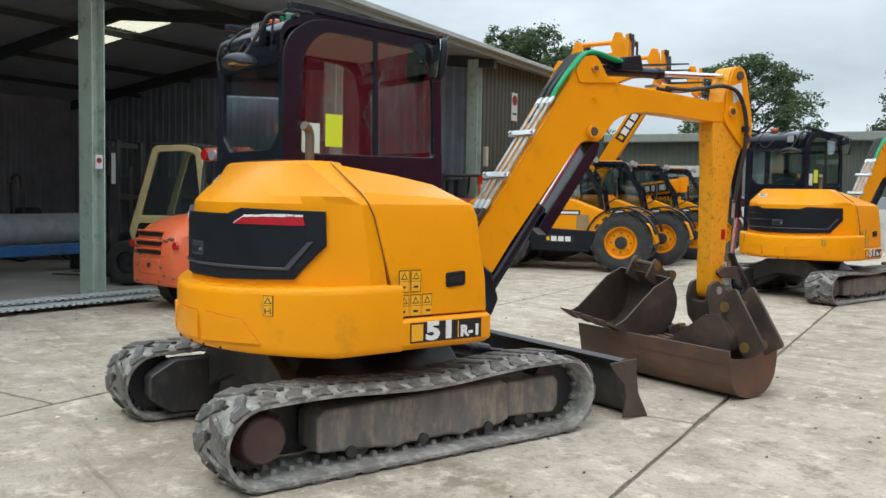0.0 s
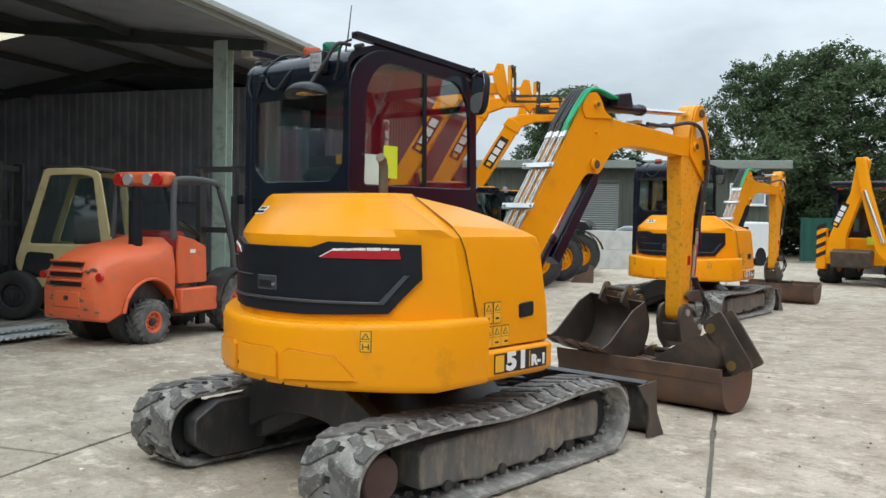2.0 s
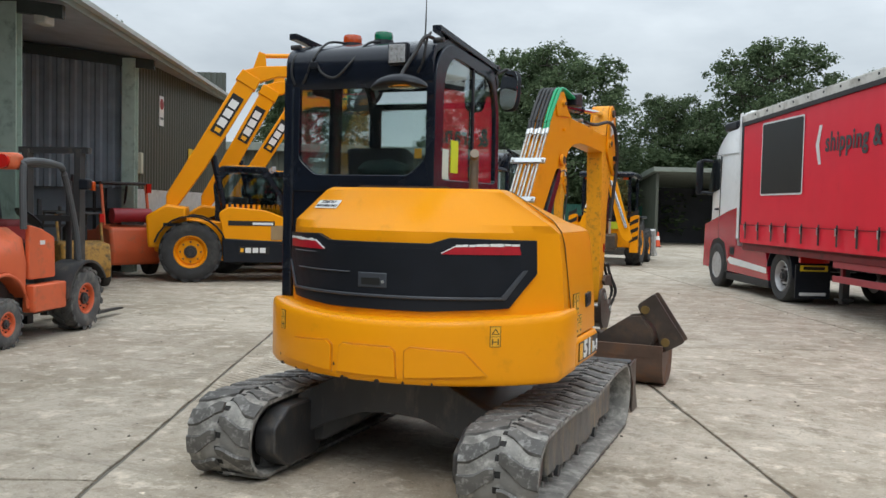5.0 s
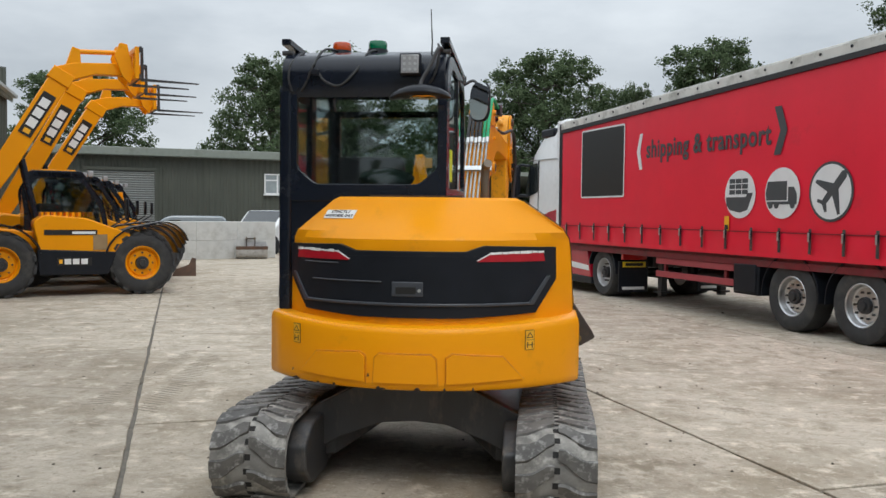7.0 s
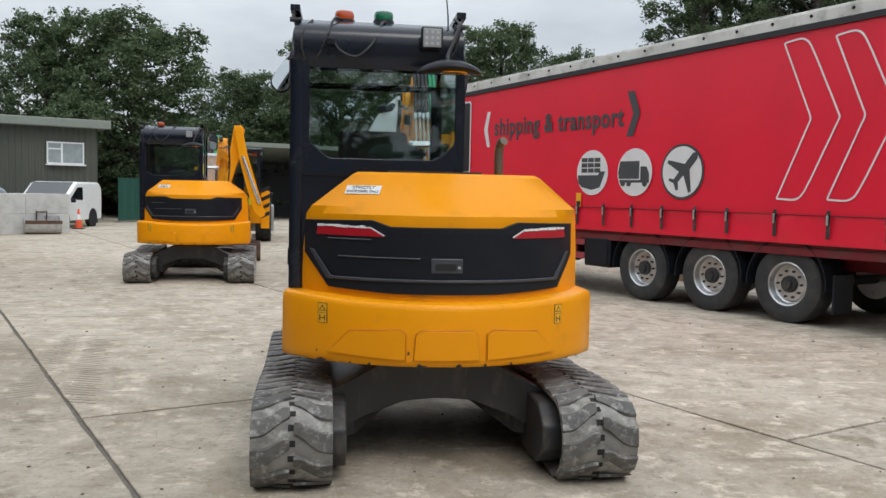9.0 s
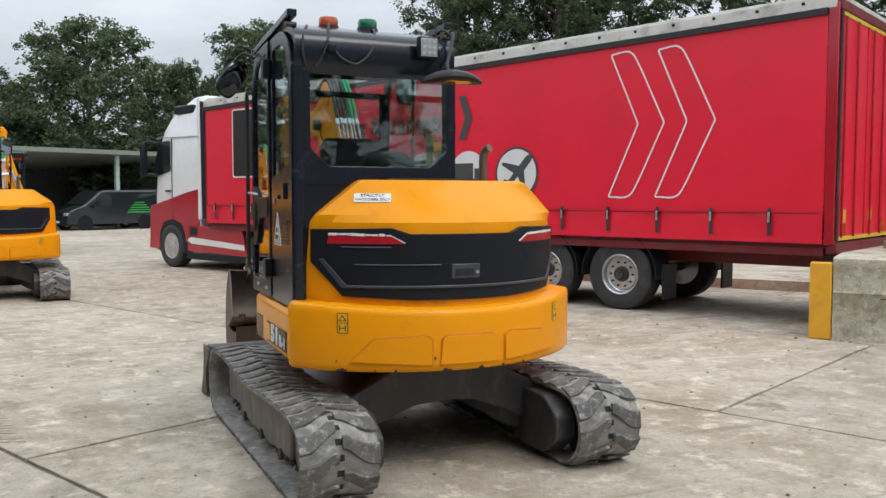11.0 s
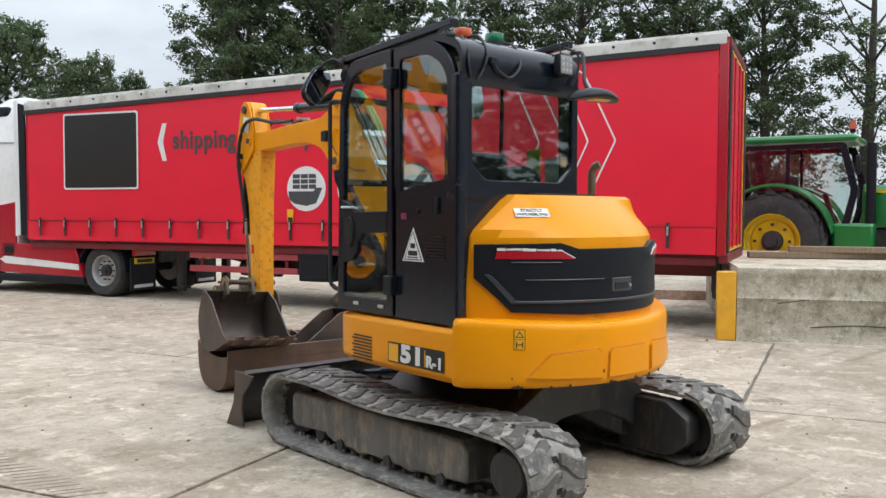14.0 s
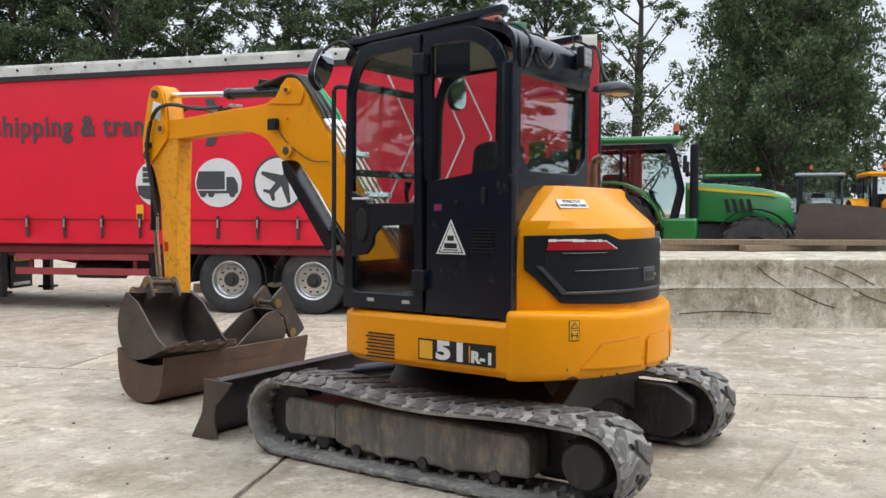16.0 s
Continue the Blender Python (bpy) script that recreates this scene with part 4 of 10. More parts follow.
    for z, ins in ((0.66, 0.04), (0.70, 0.0), (0.955, 0.0), (0.985, 0.03)):
        rings.append([(-0.932 + ins, -0.775, z), (-0.912 + ins, -0.16, z), (-0.882 + ins, 0.28, z), (-0.855 + ins, 0.42 - ins, z), (-0.80 + ins, 0.505 - ins, z), (-0.70, 0.53 - ins, z), (0.2, 0.53, z), (0.2, -0.6, z), (-0.5, -0.7, z)])
    lp = part("cab_base_panel", loft(B(), rings), YELLOW, ex, "yellow panel under the cab with louvred vent", bevel=0.008)
    left = Matrix.Translation((-0.9235, -0.42, 0)) @ Matrix.Rotation(radians(-91.9), 4, "Z")
    plate = part("model_plate", box(B(), (0, -0.001, 0.785), (0.545, 0.005, 0.128), left), DECAL_BLACK, lp, "black model plate with white numerals")
    part("plate_badge", box(B(), (-0.213, -0.005, 0.785), (0.095, 0.004, 0.108), left), DECAL_YELLOW, plate)
    numerals("51", 0.145, DECAL_WHITE, plate, left @ Matrix.Translation((-0.028, -0.006, 0.785)), 1.45)
    numerals("R-1", 0.090, DECAL_WHITE, plate, left @ Matrix.Translation((0.188, -0.006, 0.768)), 1.1)
    part("plate_line", box(B(), (0.098, -0.005, 0.785), (0.006, 0.004, 0.1), left), DECAL_YELLOW, plate)
    vent = Matrix.Translation((-0.8915, 0.16, 0)) @ Matrix.Rotation(radians(-93.9), 4, "Z")
    for k in range(8):
        part("vent_slot", box(B(), (0.008 * (k % 2), 0, 0.70 + k * 0.021), (0.235 - 0.02 * (k % 2), 0.006, 0.010), vent), DECAL_BLACK, lp)
    body_parts = set(ex.children_recursive)
    cab_parts(ex)
    for ob in set(ex.children_recursive) - body_parts:
        for v in ob.data.vertices:
            y = v.co.y + 0.065
            v.co = (0.158 + (v.co.x - 0.165) * (0.976 - 0.046 * (y + 0.77) / 1.25), y, v.co.z)
    exhaust_parts(ex)
    boom_parts(ex)
    return ex


def pane(name, bm, material, parent, label=""):
    ob = part(name, bm, material, parent, label, smooth=0)
    ob.visible_shadow = False
    return ob


def cab_parts(ex):
    L, R = -0.925, 0.165
    side = [(0.415, 0.995), (0.385, 2.40), (0.29, 2.655), (0.12, 2.69), (-0.62, 2.70), (-0.83, 2.55), (-0.835, 1.8), (-0.815, 0.995)]
    rad = [0.03, 0.12, 0.1, 0.08, 0.22, 0.2, 0.02, 0.03]
    outer = rounded(side, rad, 5)
    # left: door with frame, two panes and a handle panel
    d_out = rounded([(0.41, 1.0), (0.38, 2.42), (0.27, 2.655), (-0.20, 2.68), (-0.225, 1.0)], [0.03, 0.14, 0.1, 0.03, 0.03], 5)
    d_in = rounded([(0.335, 1.10), (0.325, 2.40), (0.22, 2.575), (-0.15, 2.60), (-0.165, 1.10)], [0.03, 0.12, 0.1, 0.04, 0.04], 5)
    door = part("cab_door", frame_prism(B(), d_out, d_in, L - 0.012, L + 0.03), BLACK, ex, "black framed glass cab door, closed", bevel=0.006)
    pane("door_glass", prism(B(), d_in, L + 0.004, L + 0.009), CAB_GLASS, door, "clear door glass")
    hp = [(0.335, 1.12), (0.335, 1.74), (0.24, 1.70), (0.20, 1.66), (-0.165, 1.665), (-0.165, 1.53), (0.10, 1.52), (0.16, 1.46), (0.165, 1.40), (0.22, 1.34), (0.33, 1.32)]
    part("handle_panel", prism(B(), hp[1:], L - 0.02, L + 0.02), BLACK_PLASTIC, door, "black moulded handle panel", bevel=0.006)
    rec = lathe(B(), [(0.03, -0.004), (0.085, 0.0), (0.075, -0.012), (0.03, -0.014)], Matrix.Translation((L - 0.022, 0.245, 1.525)) @ Matrix.Diagonal((1, 0.62, 1.25, 1)), 24)
    part("handle_recess", rec, mat("deep_black", (0.004, 0.004, 0.004), 0.7), door)
    part("door_handle", tube(B(), [(L - 0.02, 0.30, 1.69), (L - 0.06, 0.29, 1.69), (L - 0.06, 0.16, 1.69), (L - 0.02, 0.15, 1.68)], 0.008), STEEL, door, "steel pull handle")
    for z in (1.20, 2.49):
        part("hinge", box(B(), (L - 0.03, -0.215, z), (0.05, 0.09, 0.12)), BLACK_PLASTIC, door, bevel=0.008)
    for y in (0.18, -0.1):
        part("frame_clip", box(B(), (L - 0.015, y, 1.055), (0.008, 0.06, 0.022)), STEEL, door, bevel=0.003)
    # left rear quarter
    q_out = rounded([(-0.235, 1.0), (-0.215, 2.68), (-0.60, 2.69), (-0.80, 2.54), (-0.835, 1.8), (-0.815, 1.0)], [0.02, 0.03, 0.2, 0.18, 0.02, 0.02], 5)
    q_in = rounded([(-0.285, 1.75), (-0.28, 2.60), (-0.57, 2.605), (-0.735, 2.48), (-0.745, 1.84), (-0.74, 1.82)], [0.03, 0.03, 0.18, 0.16, 0.02, 0.02], 5)
    qf = part("quarter_frame", frame_prism(B(), q_out, q_in, L, L + 0.04), BLACK, ex, "black rear quarter frame of the cab", bevel=0.005)
    part("quarter_panel", prism(B(), [(-0.25, 1.0), (-0.25, 1.78), (-0.29, 1.79), (-0.76, 1.86), (-0.83, 1.8), (-0.812, 1.0)], L - 0.004, L + 0.03), BLACK, qf, "black steel quarter panel")
    pane("quarter_glass", prism(B(), q_in, L + 0.012, L + 0.017), CAB_GLASS, qf, "clear quarter glass")
    tri_m = part("security_sticker", prism(B(), [(-0.325, 1.36), (-0.535, 1.36), (-0.43, 1.565)], L - 0.008, L - 0.003), DECAL_WHITE, qf, "white triangular sticker with dark marks")
    part("sticker_field", prism(B(), [(-0.342, 1.368), (-0.518, 1.368), (-0.43, 1.545)], L - 0.0095, L - 0.007), DECAL_BLACK, tri_m)
    part("sticker_field", prism(B(), [(-0.352, 1.374), (-0.508, 1.374), (-0.43, 1.533)], L - 0.0105, L - 0.008), DECAL_WHITE, tri_m)
    for z, w, h in ((1.455, 0.045, 0.03), (1.41, 0.09, 0.03), (1.385, 0.11, 0.006)):
        part("sticker_bar", box(B(), (L - 0.011, -0.43, z), (0.002, w, h)), DECAL_BLACK, tri_m)
    part("flag_sticker", box(B(), (L - 0.006, -0.335, 1.635), (0.004, 0.055, 0.04)), mat("flag_blue", (0.05, 0.06, 0.25), 0.4), qf, "small flag sticker, red white and blue")
    part("flag_cross", box(B(), (L - 0.0085, -0.335, 1.635), (0.002, 0.055, 0.012)), RED_LENS, qf)
    part("flag_cross", box(B(), (L - 0.009, -0.335, 1.635), (0.002, 0.012, 0.04)), RED_LENS, qf)
    for k in range(8):
        part("vent_slat", box(B(), (L - 0.006, -0.645, 1.38 + k * 0.019), (0.012, 0.17 - 0.004 * k, 0.009)), BLACK_PLASTIC, qf)
    part("sill_key", cyl(B(), (L - 0.015, -0.47, 1.665), (L, -0.47, 1.665), 0.014, seg=12), BLACK_PLASTIC, qf)
    part("lift_handle", box(B(), (L - 0.01, -0.66, 1.70), (0.02, 0.03, 0.1), Matrix.Translation((0, 0, 0))), BLACK_PLASTIC, qf, bevel=0.006)
    # right side
    r_in = rounded([(0.335, 1.84), (0.315, 2.40), (0.21, 2.575), (-0.55, 2.62), (-0.69, 2.47), (-0.70, 1.83)], [0.03, 0.12, 0.1, 0.14, 0.12, 0.03], 5)
    r_out = rounded([(0.415, 1.55), (0.385, 2.40), (0.27, 2.655), (-0.62, 2.70), (-0.83, 2.55), (-0.835, 1.6)], [0.03, 0.14, 0.1, 0.2, 0.18, 0.02], 5)
    rf = part("right_frame", frame_prism(B(), r_out, r_in, R - 0.03, R + 0.006), BLACK, ex, "black right side frame of the cab", bevel=0.005)
    pane("side_glass", prism(B(), r_in, R - 0.016, R - 0.011), CAB_GLASS, rf, "clear sliding side glass")
    part("glass_rail", prism(B(), [(-0.155, 1.84), (-0.125, 1.84), (-0.14, 2.60), (-0.17, 2.60)], R - 0.01, R + 0.004), BLACK_PLASTIC, rf)
    part("lime_sticker", box(B(), (R - 0.008, -0.46, 1.985), (0.003, 0.125, 0.21)), LIME, rf, "lime yellow paper sticker")
    part("paper_sticker", box(B(), (R - 0.008, -0.63, 1.93), (0.003, 0.13, 0.19)), mat("pale_green_paper", (0.55, 0.68, 0.62), 0.6), rf, "pale paper notice")
    # rear
    w_out = [(-0.925, 1.74), (-0.925, 2.46), (0.165, 2.46), (0.165, 1.74)]
    w_in = rounded([(-0.69, 1.85), (-0.81, 1.95), (-0.81, 2.43), (0.11, 2.43), (0.11, 1.95), (-0.01, 1.85)], 0.03, 4)
    w_o2 = rounded([(-0.69, 1.74), (-0.925, 1.74), (-0.925, 2.46), (0.165, 2.46), (0.165, 1.74), (-0.01, 1.74)], 0.005, 4)
    back = part("rear_frame", frame_prism(B(), w_o2, w_in, -0.835, -0.80, "y"), BLACK, ex, "black rear window frame", bevel=0.004)
    pane("rear_glass", prism(B(), w_in, -0.822, -0.817, "y"), TINT_GLASS, back, "smoked rear window glass")
    part("rear_panel", box(B(), (-0.38, -0.81, 1.4), (1.085, 0.03, 0.75)), BLACK, back, "black panel below the rear window")
    part("window_sticker", box(B(), (0.05, -0.812, 1.985), (0.05, 0.003, 0.06)), DECAL_YELLOW, back, "small yellow warning sticker")
    part("rear_pillar", prism(B(), rounded([(-0.93, -0.84), (-0.85, -0.845), (-0.84, -0.77), (-0.925, -0.76)], 0.02), 0.99, 2.45, "z"), BLACK, ex, bevel=0.004)
    # roof skin over the top, rounded at the back
    top = rounded([(0.42, 2.585), (0.37, 2.66), (0.22, 2.70), (-0.58, 2.735), (-0.85, 2.64), (-0.845, 2.44)], [0.0, 0.03, 0.08, 0.25, 0.2, 0.0], 6)
    inner = [(p * 0.965 - 0.012, q - 0.045) for p, q in top]
    bm = B()
    rings = [[(x, p, q) for p, q in top + inner[::-1]] for x in (L + 0.02, L + 0.05, R - 0.04, R - 0.01)]
    roof = part("cab_roof", loft(bm, rings), BLACK, ex, "black rounded cab roof", smooth=40)
    for x in (L + 0.02, R - 0.02):
        bar = prism(B(), [(0.40, 2.655), (0.40, 2.695), (-0.78, 2.775), (-0.78, 2.735)], x - 0.03, x + 0.03)
        part("roof_guard_rail", bar, BLACK, roof, "black steel guard rail on the roof edge", bevel=0.004)
        for y in (-0.74, 0.34):
            part("rail_bolt", cyl(B(), (x - 0.035, y, 2.69), (x + 0.035, y, 2.69), 0.016, seg=10), DARK_STEEL, roof)
    part("headlining", prism(B(), [(0.30, 2.60), (0.30, 2.63), (-0.60, 2.655), (-0.74, 2.56), (-0.72, 2.54), (-0.58, 2.625)], L + 0.06, R - 0.05), mat("beige_headlining", (0.34, 0.31, 0.27), 0.8, vary=0.1), roof, "beige moulded headlining under the cab roof")
    part("roof_hatch_blind", box(B(), (L + 0.022, -0.42, 2.50), (0.006, 0.24, 0.19)), BLACK_PLASTIC, ex, "black roller blind at the top of the quarter glass")
    # front: glass and pillars
    part("front_sill", box(B(), (-0.38, 0.40, 1.12), (1.05, 0.03, 0.25)), BLACK, ex)
    for x in (L + 0.03, R - 0.03):
        part("front_pillar", prism(B(), [(0.385, 0.995), (0.425, 0.995), (0.395, 2.42), (0.355, 2.42)], x - 0.03, x + 0.03), BLACK, ex, bevel=0.006)
    for z, y in ((1.86, 0.395), (2.42, 0.375), (1.26, 0.405)):
        part("front_crossbar", box(B(), (-0.38, y, z), (1.05, 0.025, 0.045)), BLACK, ex)
    pane("windscreen", prism(B(), [(0.392, 1.25), (0.397, 1.25), (0.365, 2.45), (0.36, 2.45)], L + 0.05, R - 0.05), CAB_GLASS, ex, "clear windscreen")
    # inside
    part("cab_floor", box(B(), (-0.38, -0.2, 1.02), (1.05, 1.18, 0.05)), BLACK_PLASTIC, ex)
    seat = B()
    box(seat, (-0.40, -0.28, 1.48), (0.50, 0.48, 0.14))
    part("seat_cushion", seat, SEAT, ex, "dark fabric seat", bevel=0.05)
    bk = prism(B(), rounded([(-0.46, 1.45), (-0.34, 1.45), (-0.40, 2.02), (-0.54, 2.05)], 0.05), -0.63, -0.17)
    part("seat_back", bk, SEAT, ex, bevel=0.05)
    for x in (-0.72, -0.08):
        part("control_console", box(B(), (x, -0.2, 1.44), (0.14, 0.55, 0.3)), BLACK_PLASTIC, ex, bevel=0.03)
        lev = tube(B(), [(x, 0.02, 1.58), (x, 0.05, 1.72), (x, 0.03, 1.80)], [0.012, 0.014, 0.024])
        part("control_lever", lev, BLACK_PLASTIC, ex)
    part("seat_base", box(B(), (-0.4, -0.4, 1.22), (0.55, 0.6, 0.36)), BLACK_PLASTIC, ex, bevel=0.02)
    jack = B()
    bmesh.ops.create_icosphere(jack, subdivisions=3, radius=1)
    for v in jack.verts:
        k = 1 + 0.18 * noise.noise(v.co * 2.1 + Vector((3, 1, 7)))
        v.co = Vector((v.co.x * 0.19 * k - 0.25, v.co.y * 0.07 * k - 0.70, max(v.co.z * 0.07 * k, -0.05) + 1.885))
    part("crumpled_jacket", jack, mat("dark_green_cloth", (0.012, 0.03, 0.026), 0.8, vary=0.3), ex, "dark crumpled jacket behind the rear glass")
    # lamps, mirrors, aerial, cables on the roof
    for x, y, c, nm in ((-0.60, -0.52, AMBER, "amber"), (-0.342, -0.555, GREEN_LENS, "green")):
        b = cyl(B(), (x, y, 2.71), (x, y, 2.74), 0.074, 0.068, 28)
        be = part("beacon", b, BLACK_PLASTIC, ex, nm + " flashing beacon with black base")
        lens = B()
        pr = [(0.062, 2.74), (0.064, 2.775), (0.058, 2.792), (0.03, 2.80)]
        rings = [[(x + r * math.cos(2 * math.pi * k / 28), y + r * math.sin(2 * math.pi * k / 28), z) for k in range(28)] for r, z in pr]
        part("beacon_lens", loft(lens, rings), c, be, nm + " ribbed lens")
    wl_ = part("work_lamp", box(B(), (-0.058, -0.895, 2.585), (0.135, 0.05, 0.135)), BLACK_PLASTIC, ex, "square LED work lamp", bevel=0.01)
    part("lamp_lens", box(B(), (-0.058, -0.922, 2.585), (0.112, 0.006, 0.112)), CLEAR_LENS, wl_, bevel=0.003)
    for i in range(3):
        for j in range(3):
            part("led", cyl(B(), (-0.092 + 0.034 * i, -0.928, 2.551 + 0.034 * j), (-0.092 + 0.034 * i, -0.924, 2.551 + 0.034 * j), 0.010, seg=8), STEEL, wl_)
    part("lamp_bracket", box(B(), (-0.058, -0.855, 2.59), (0.05, 0.08, 0.04)), BLACK, wl_)
    part("aerial", tube(B(), [(0.06, -0.80, 2.55), (0.06, -0.76, 2.75), (0.045, -0.72, 2.96)], [0.007, 0.005, 0.003], 6), HOSE, ex, "thin black whip aerial")
    # rear mirror shell with indicator
    ms = B()
    bmesh.ops.create_uvsphere(ms, u_segments=24, v_segments=12, radius=1)
    for v in ms.verts:
        z = v.co.z
        v.co = Vector((0.03 + v.co.x * 0.195, -1.065 + v.co.y * 0.105 - 0.25 * v.co.x * 0.1, 2.385 + (z * 0.05 if z > 0 else z * 0.028) - 0.03 * v.co.x * v.co.x))
    mr_ = part("rear_mirror", ms, BLACK_PLASTIC, ex, "black convex rear mirror shell on a bent arm")
    ml = B()
    bmesh.ops.create_uvsphere(ml, u_segments=20, v_segments=10, radius=1)
    for v in ml.verts:
        v.co = Vector((0.07 + v.co.x * 0.11, -1.07 + v.co.y * 0.075, 2.362 + v.co.z * 0.014))
    part("mirror_glass", ml, mat("amber_mirror_face", (0.5, 0.32, 0.08), 0.08, metal=0.8, vary=0.1), mr_, "amber tinted mirror face")
    part("mirror_arm", tube(B(), curve_pts([(0.13, -0.80, 2.69), (0.12, -0.90, 2.68), (0.08, -0.95, 2.58), (0.03, -1.0, 2.47), (0.03, -1.05, 2.41)]), 0.012), HOSE, mr_)
    # front mirrors
    for x, y, z, nm in ((0.30, 0.29, 2.505, "right"), (-1.06, 0.51, 2.51, "left")):
        sh = B()
        bmesh.ops.create_uvsphere(sh, u_segments=20, v_segments=12, radius=1)
        tilt = Matrix.Rotation(radians(-14 if nm == "right" else 4), 4, "Z") @ Matrix.Rotation(radians(-6 if nm == "right" else -5), 4, "X") @ Matrix.Rotation(radians(0 if nm == "right" else 38), 4, "Y")
        for v in sh.verts:
            q = Vector((abs(v.co.x) ** 0.6 * math.copysign(0.085, v.co.x), v.co.y * 0.035, abs(v.co.z) ** 0.6 * math.copysign(0.15, v.co.z)))
            v.co = tilt @ q + Vector((x, y, z))
        mo = part("front_mirror", sh, BLACK_PLASTIC, ex, "black oval mirror on a tubular arm")
        gl_ = cyl(B(), (0, -0.034, 0), (0, -0.037, 0), 1.0, seg=28)
        for v in gl_.verts:
            q = Vector((abs(v.co.x) ** 0.7 * math.copysign(0.078, v.co.x), v.co.y, abs(v.co.z) ** 0.7 * math.copysign(0.142, v.co.z)))
            v.co = tilt @ q + Vector((x, y, z))
        part("mirror_glass", gl_, MIRROR, mo, "mirror glass")
        ax = R if nm == "right" else L
        part("mirror_arm", tube(B(), curve_pts([(ax, 0.34, 2.64), ((ax + x) / 2, 0.40, 2.68), (x, y, z + 0.1)]), 0.011), HOSE, mo)
    part("grab_rail", tube(B(), curve_pts([(L, 0.38, 2.40), (L - 0.03, 0.46, 2.40), (L - 0.03, 0.475, 2.3), (L - 0.03, 0.475, 1.9), (L - 0.03, 0.475, 1.25), (L - 0.02, 0.45, 1.15), (L, 0.40, 1.13)], 5), 0.016, 10), HOSE, ex, "black tubular grab rail beside the door")
    for pts in ([(-0.60, -0.55, 2.74), (-0.66, -0.74, 2.72), (-0.70, -0.86, 2.60), (-0.74, -0.87, 2.50), (-0.78, -0.86, 2.44)],
                [(-0.32, -0.56, 2.74), (-0.36, -0.75, 2.70), (-0.42, -0.87, 2.56), (-0.52, -0.885, 2.47), (-0.62, -0.88, 2.50), (-0.66, -0.87, 2.55)],
                [(-0.80, -0.74, 2.70), (-0.85, -0.84, 2.62), (-0.86, -0.87, 2.52), (-0.84, -0.86, 2.44)],
                [(0.10, -0.78, 2.74), (0.12, -0.88, 2.68), (0.10, -0.89, 2.55), (0.06, -0.88, 2.48)]):
        part("roof_cable", tube(B(), curve_pts([(x, y + 0.012, z - 0.008) for x, y, z in pts], 5), 0.008, 8), HOSE, ex)
    part("cable_clip", box(B(), (-0.68, -0.875, 2.545), (0.05, 0.03, 0.04)), BLACK_PLASTIC, ex, bevel=0.005)


def exhaust_parts(ex):
    part("exhaust_pipe", tube(B(), curve_pts([(0.40, -0.70, 1.70), (0.40, -0.70, 1.84), (0.40, -0.70, 1.92), (0.405, -0.715, 1.965), (0.42, -0.75, 1.985)], 5), 0.028, 14), mat("burnt_steel", (0.16, 0.13, 0.1), 0.5, metal=0.6, vary=0.3), ex, "heat-browned exhaust pipe through the hood")
    part("hood_strip", box(B(), (-0.02, -0.80, 1.774), (0.58, 0.06, 0.014)), mat("dark_brown_strip", (0.04, 0.025, 0.02), 0.5), ex)


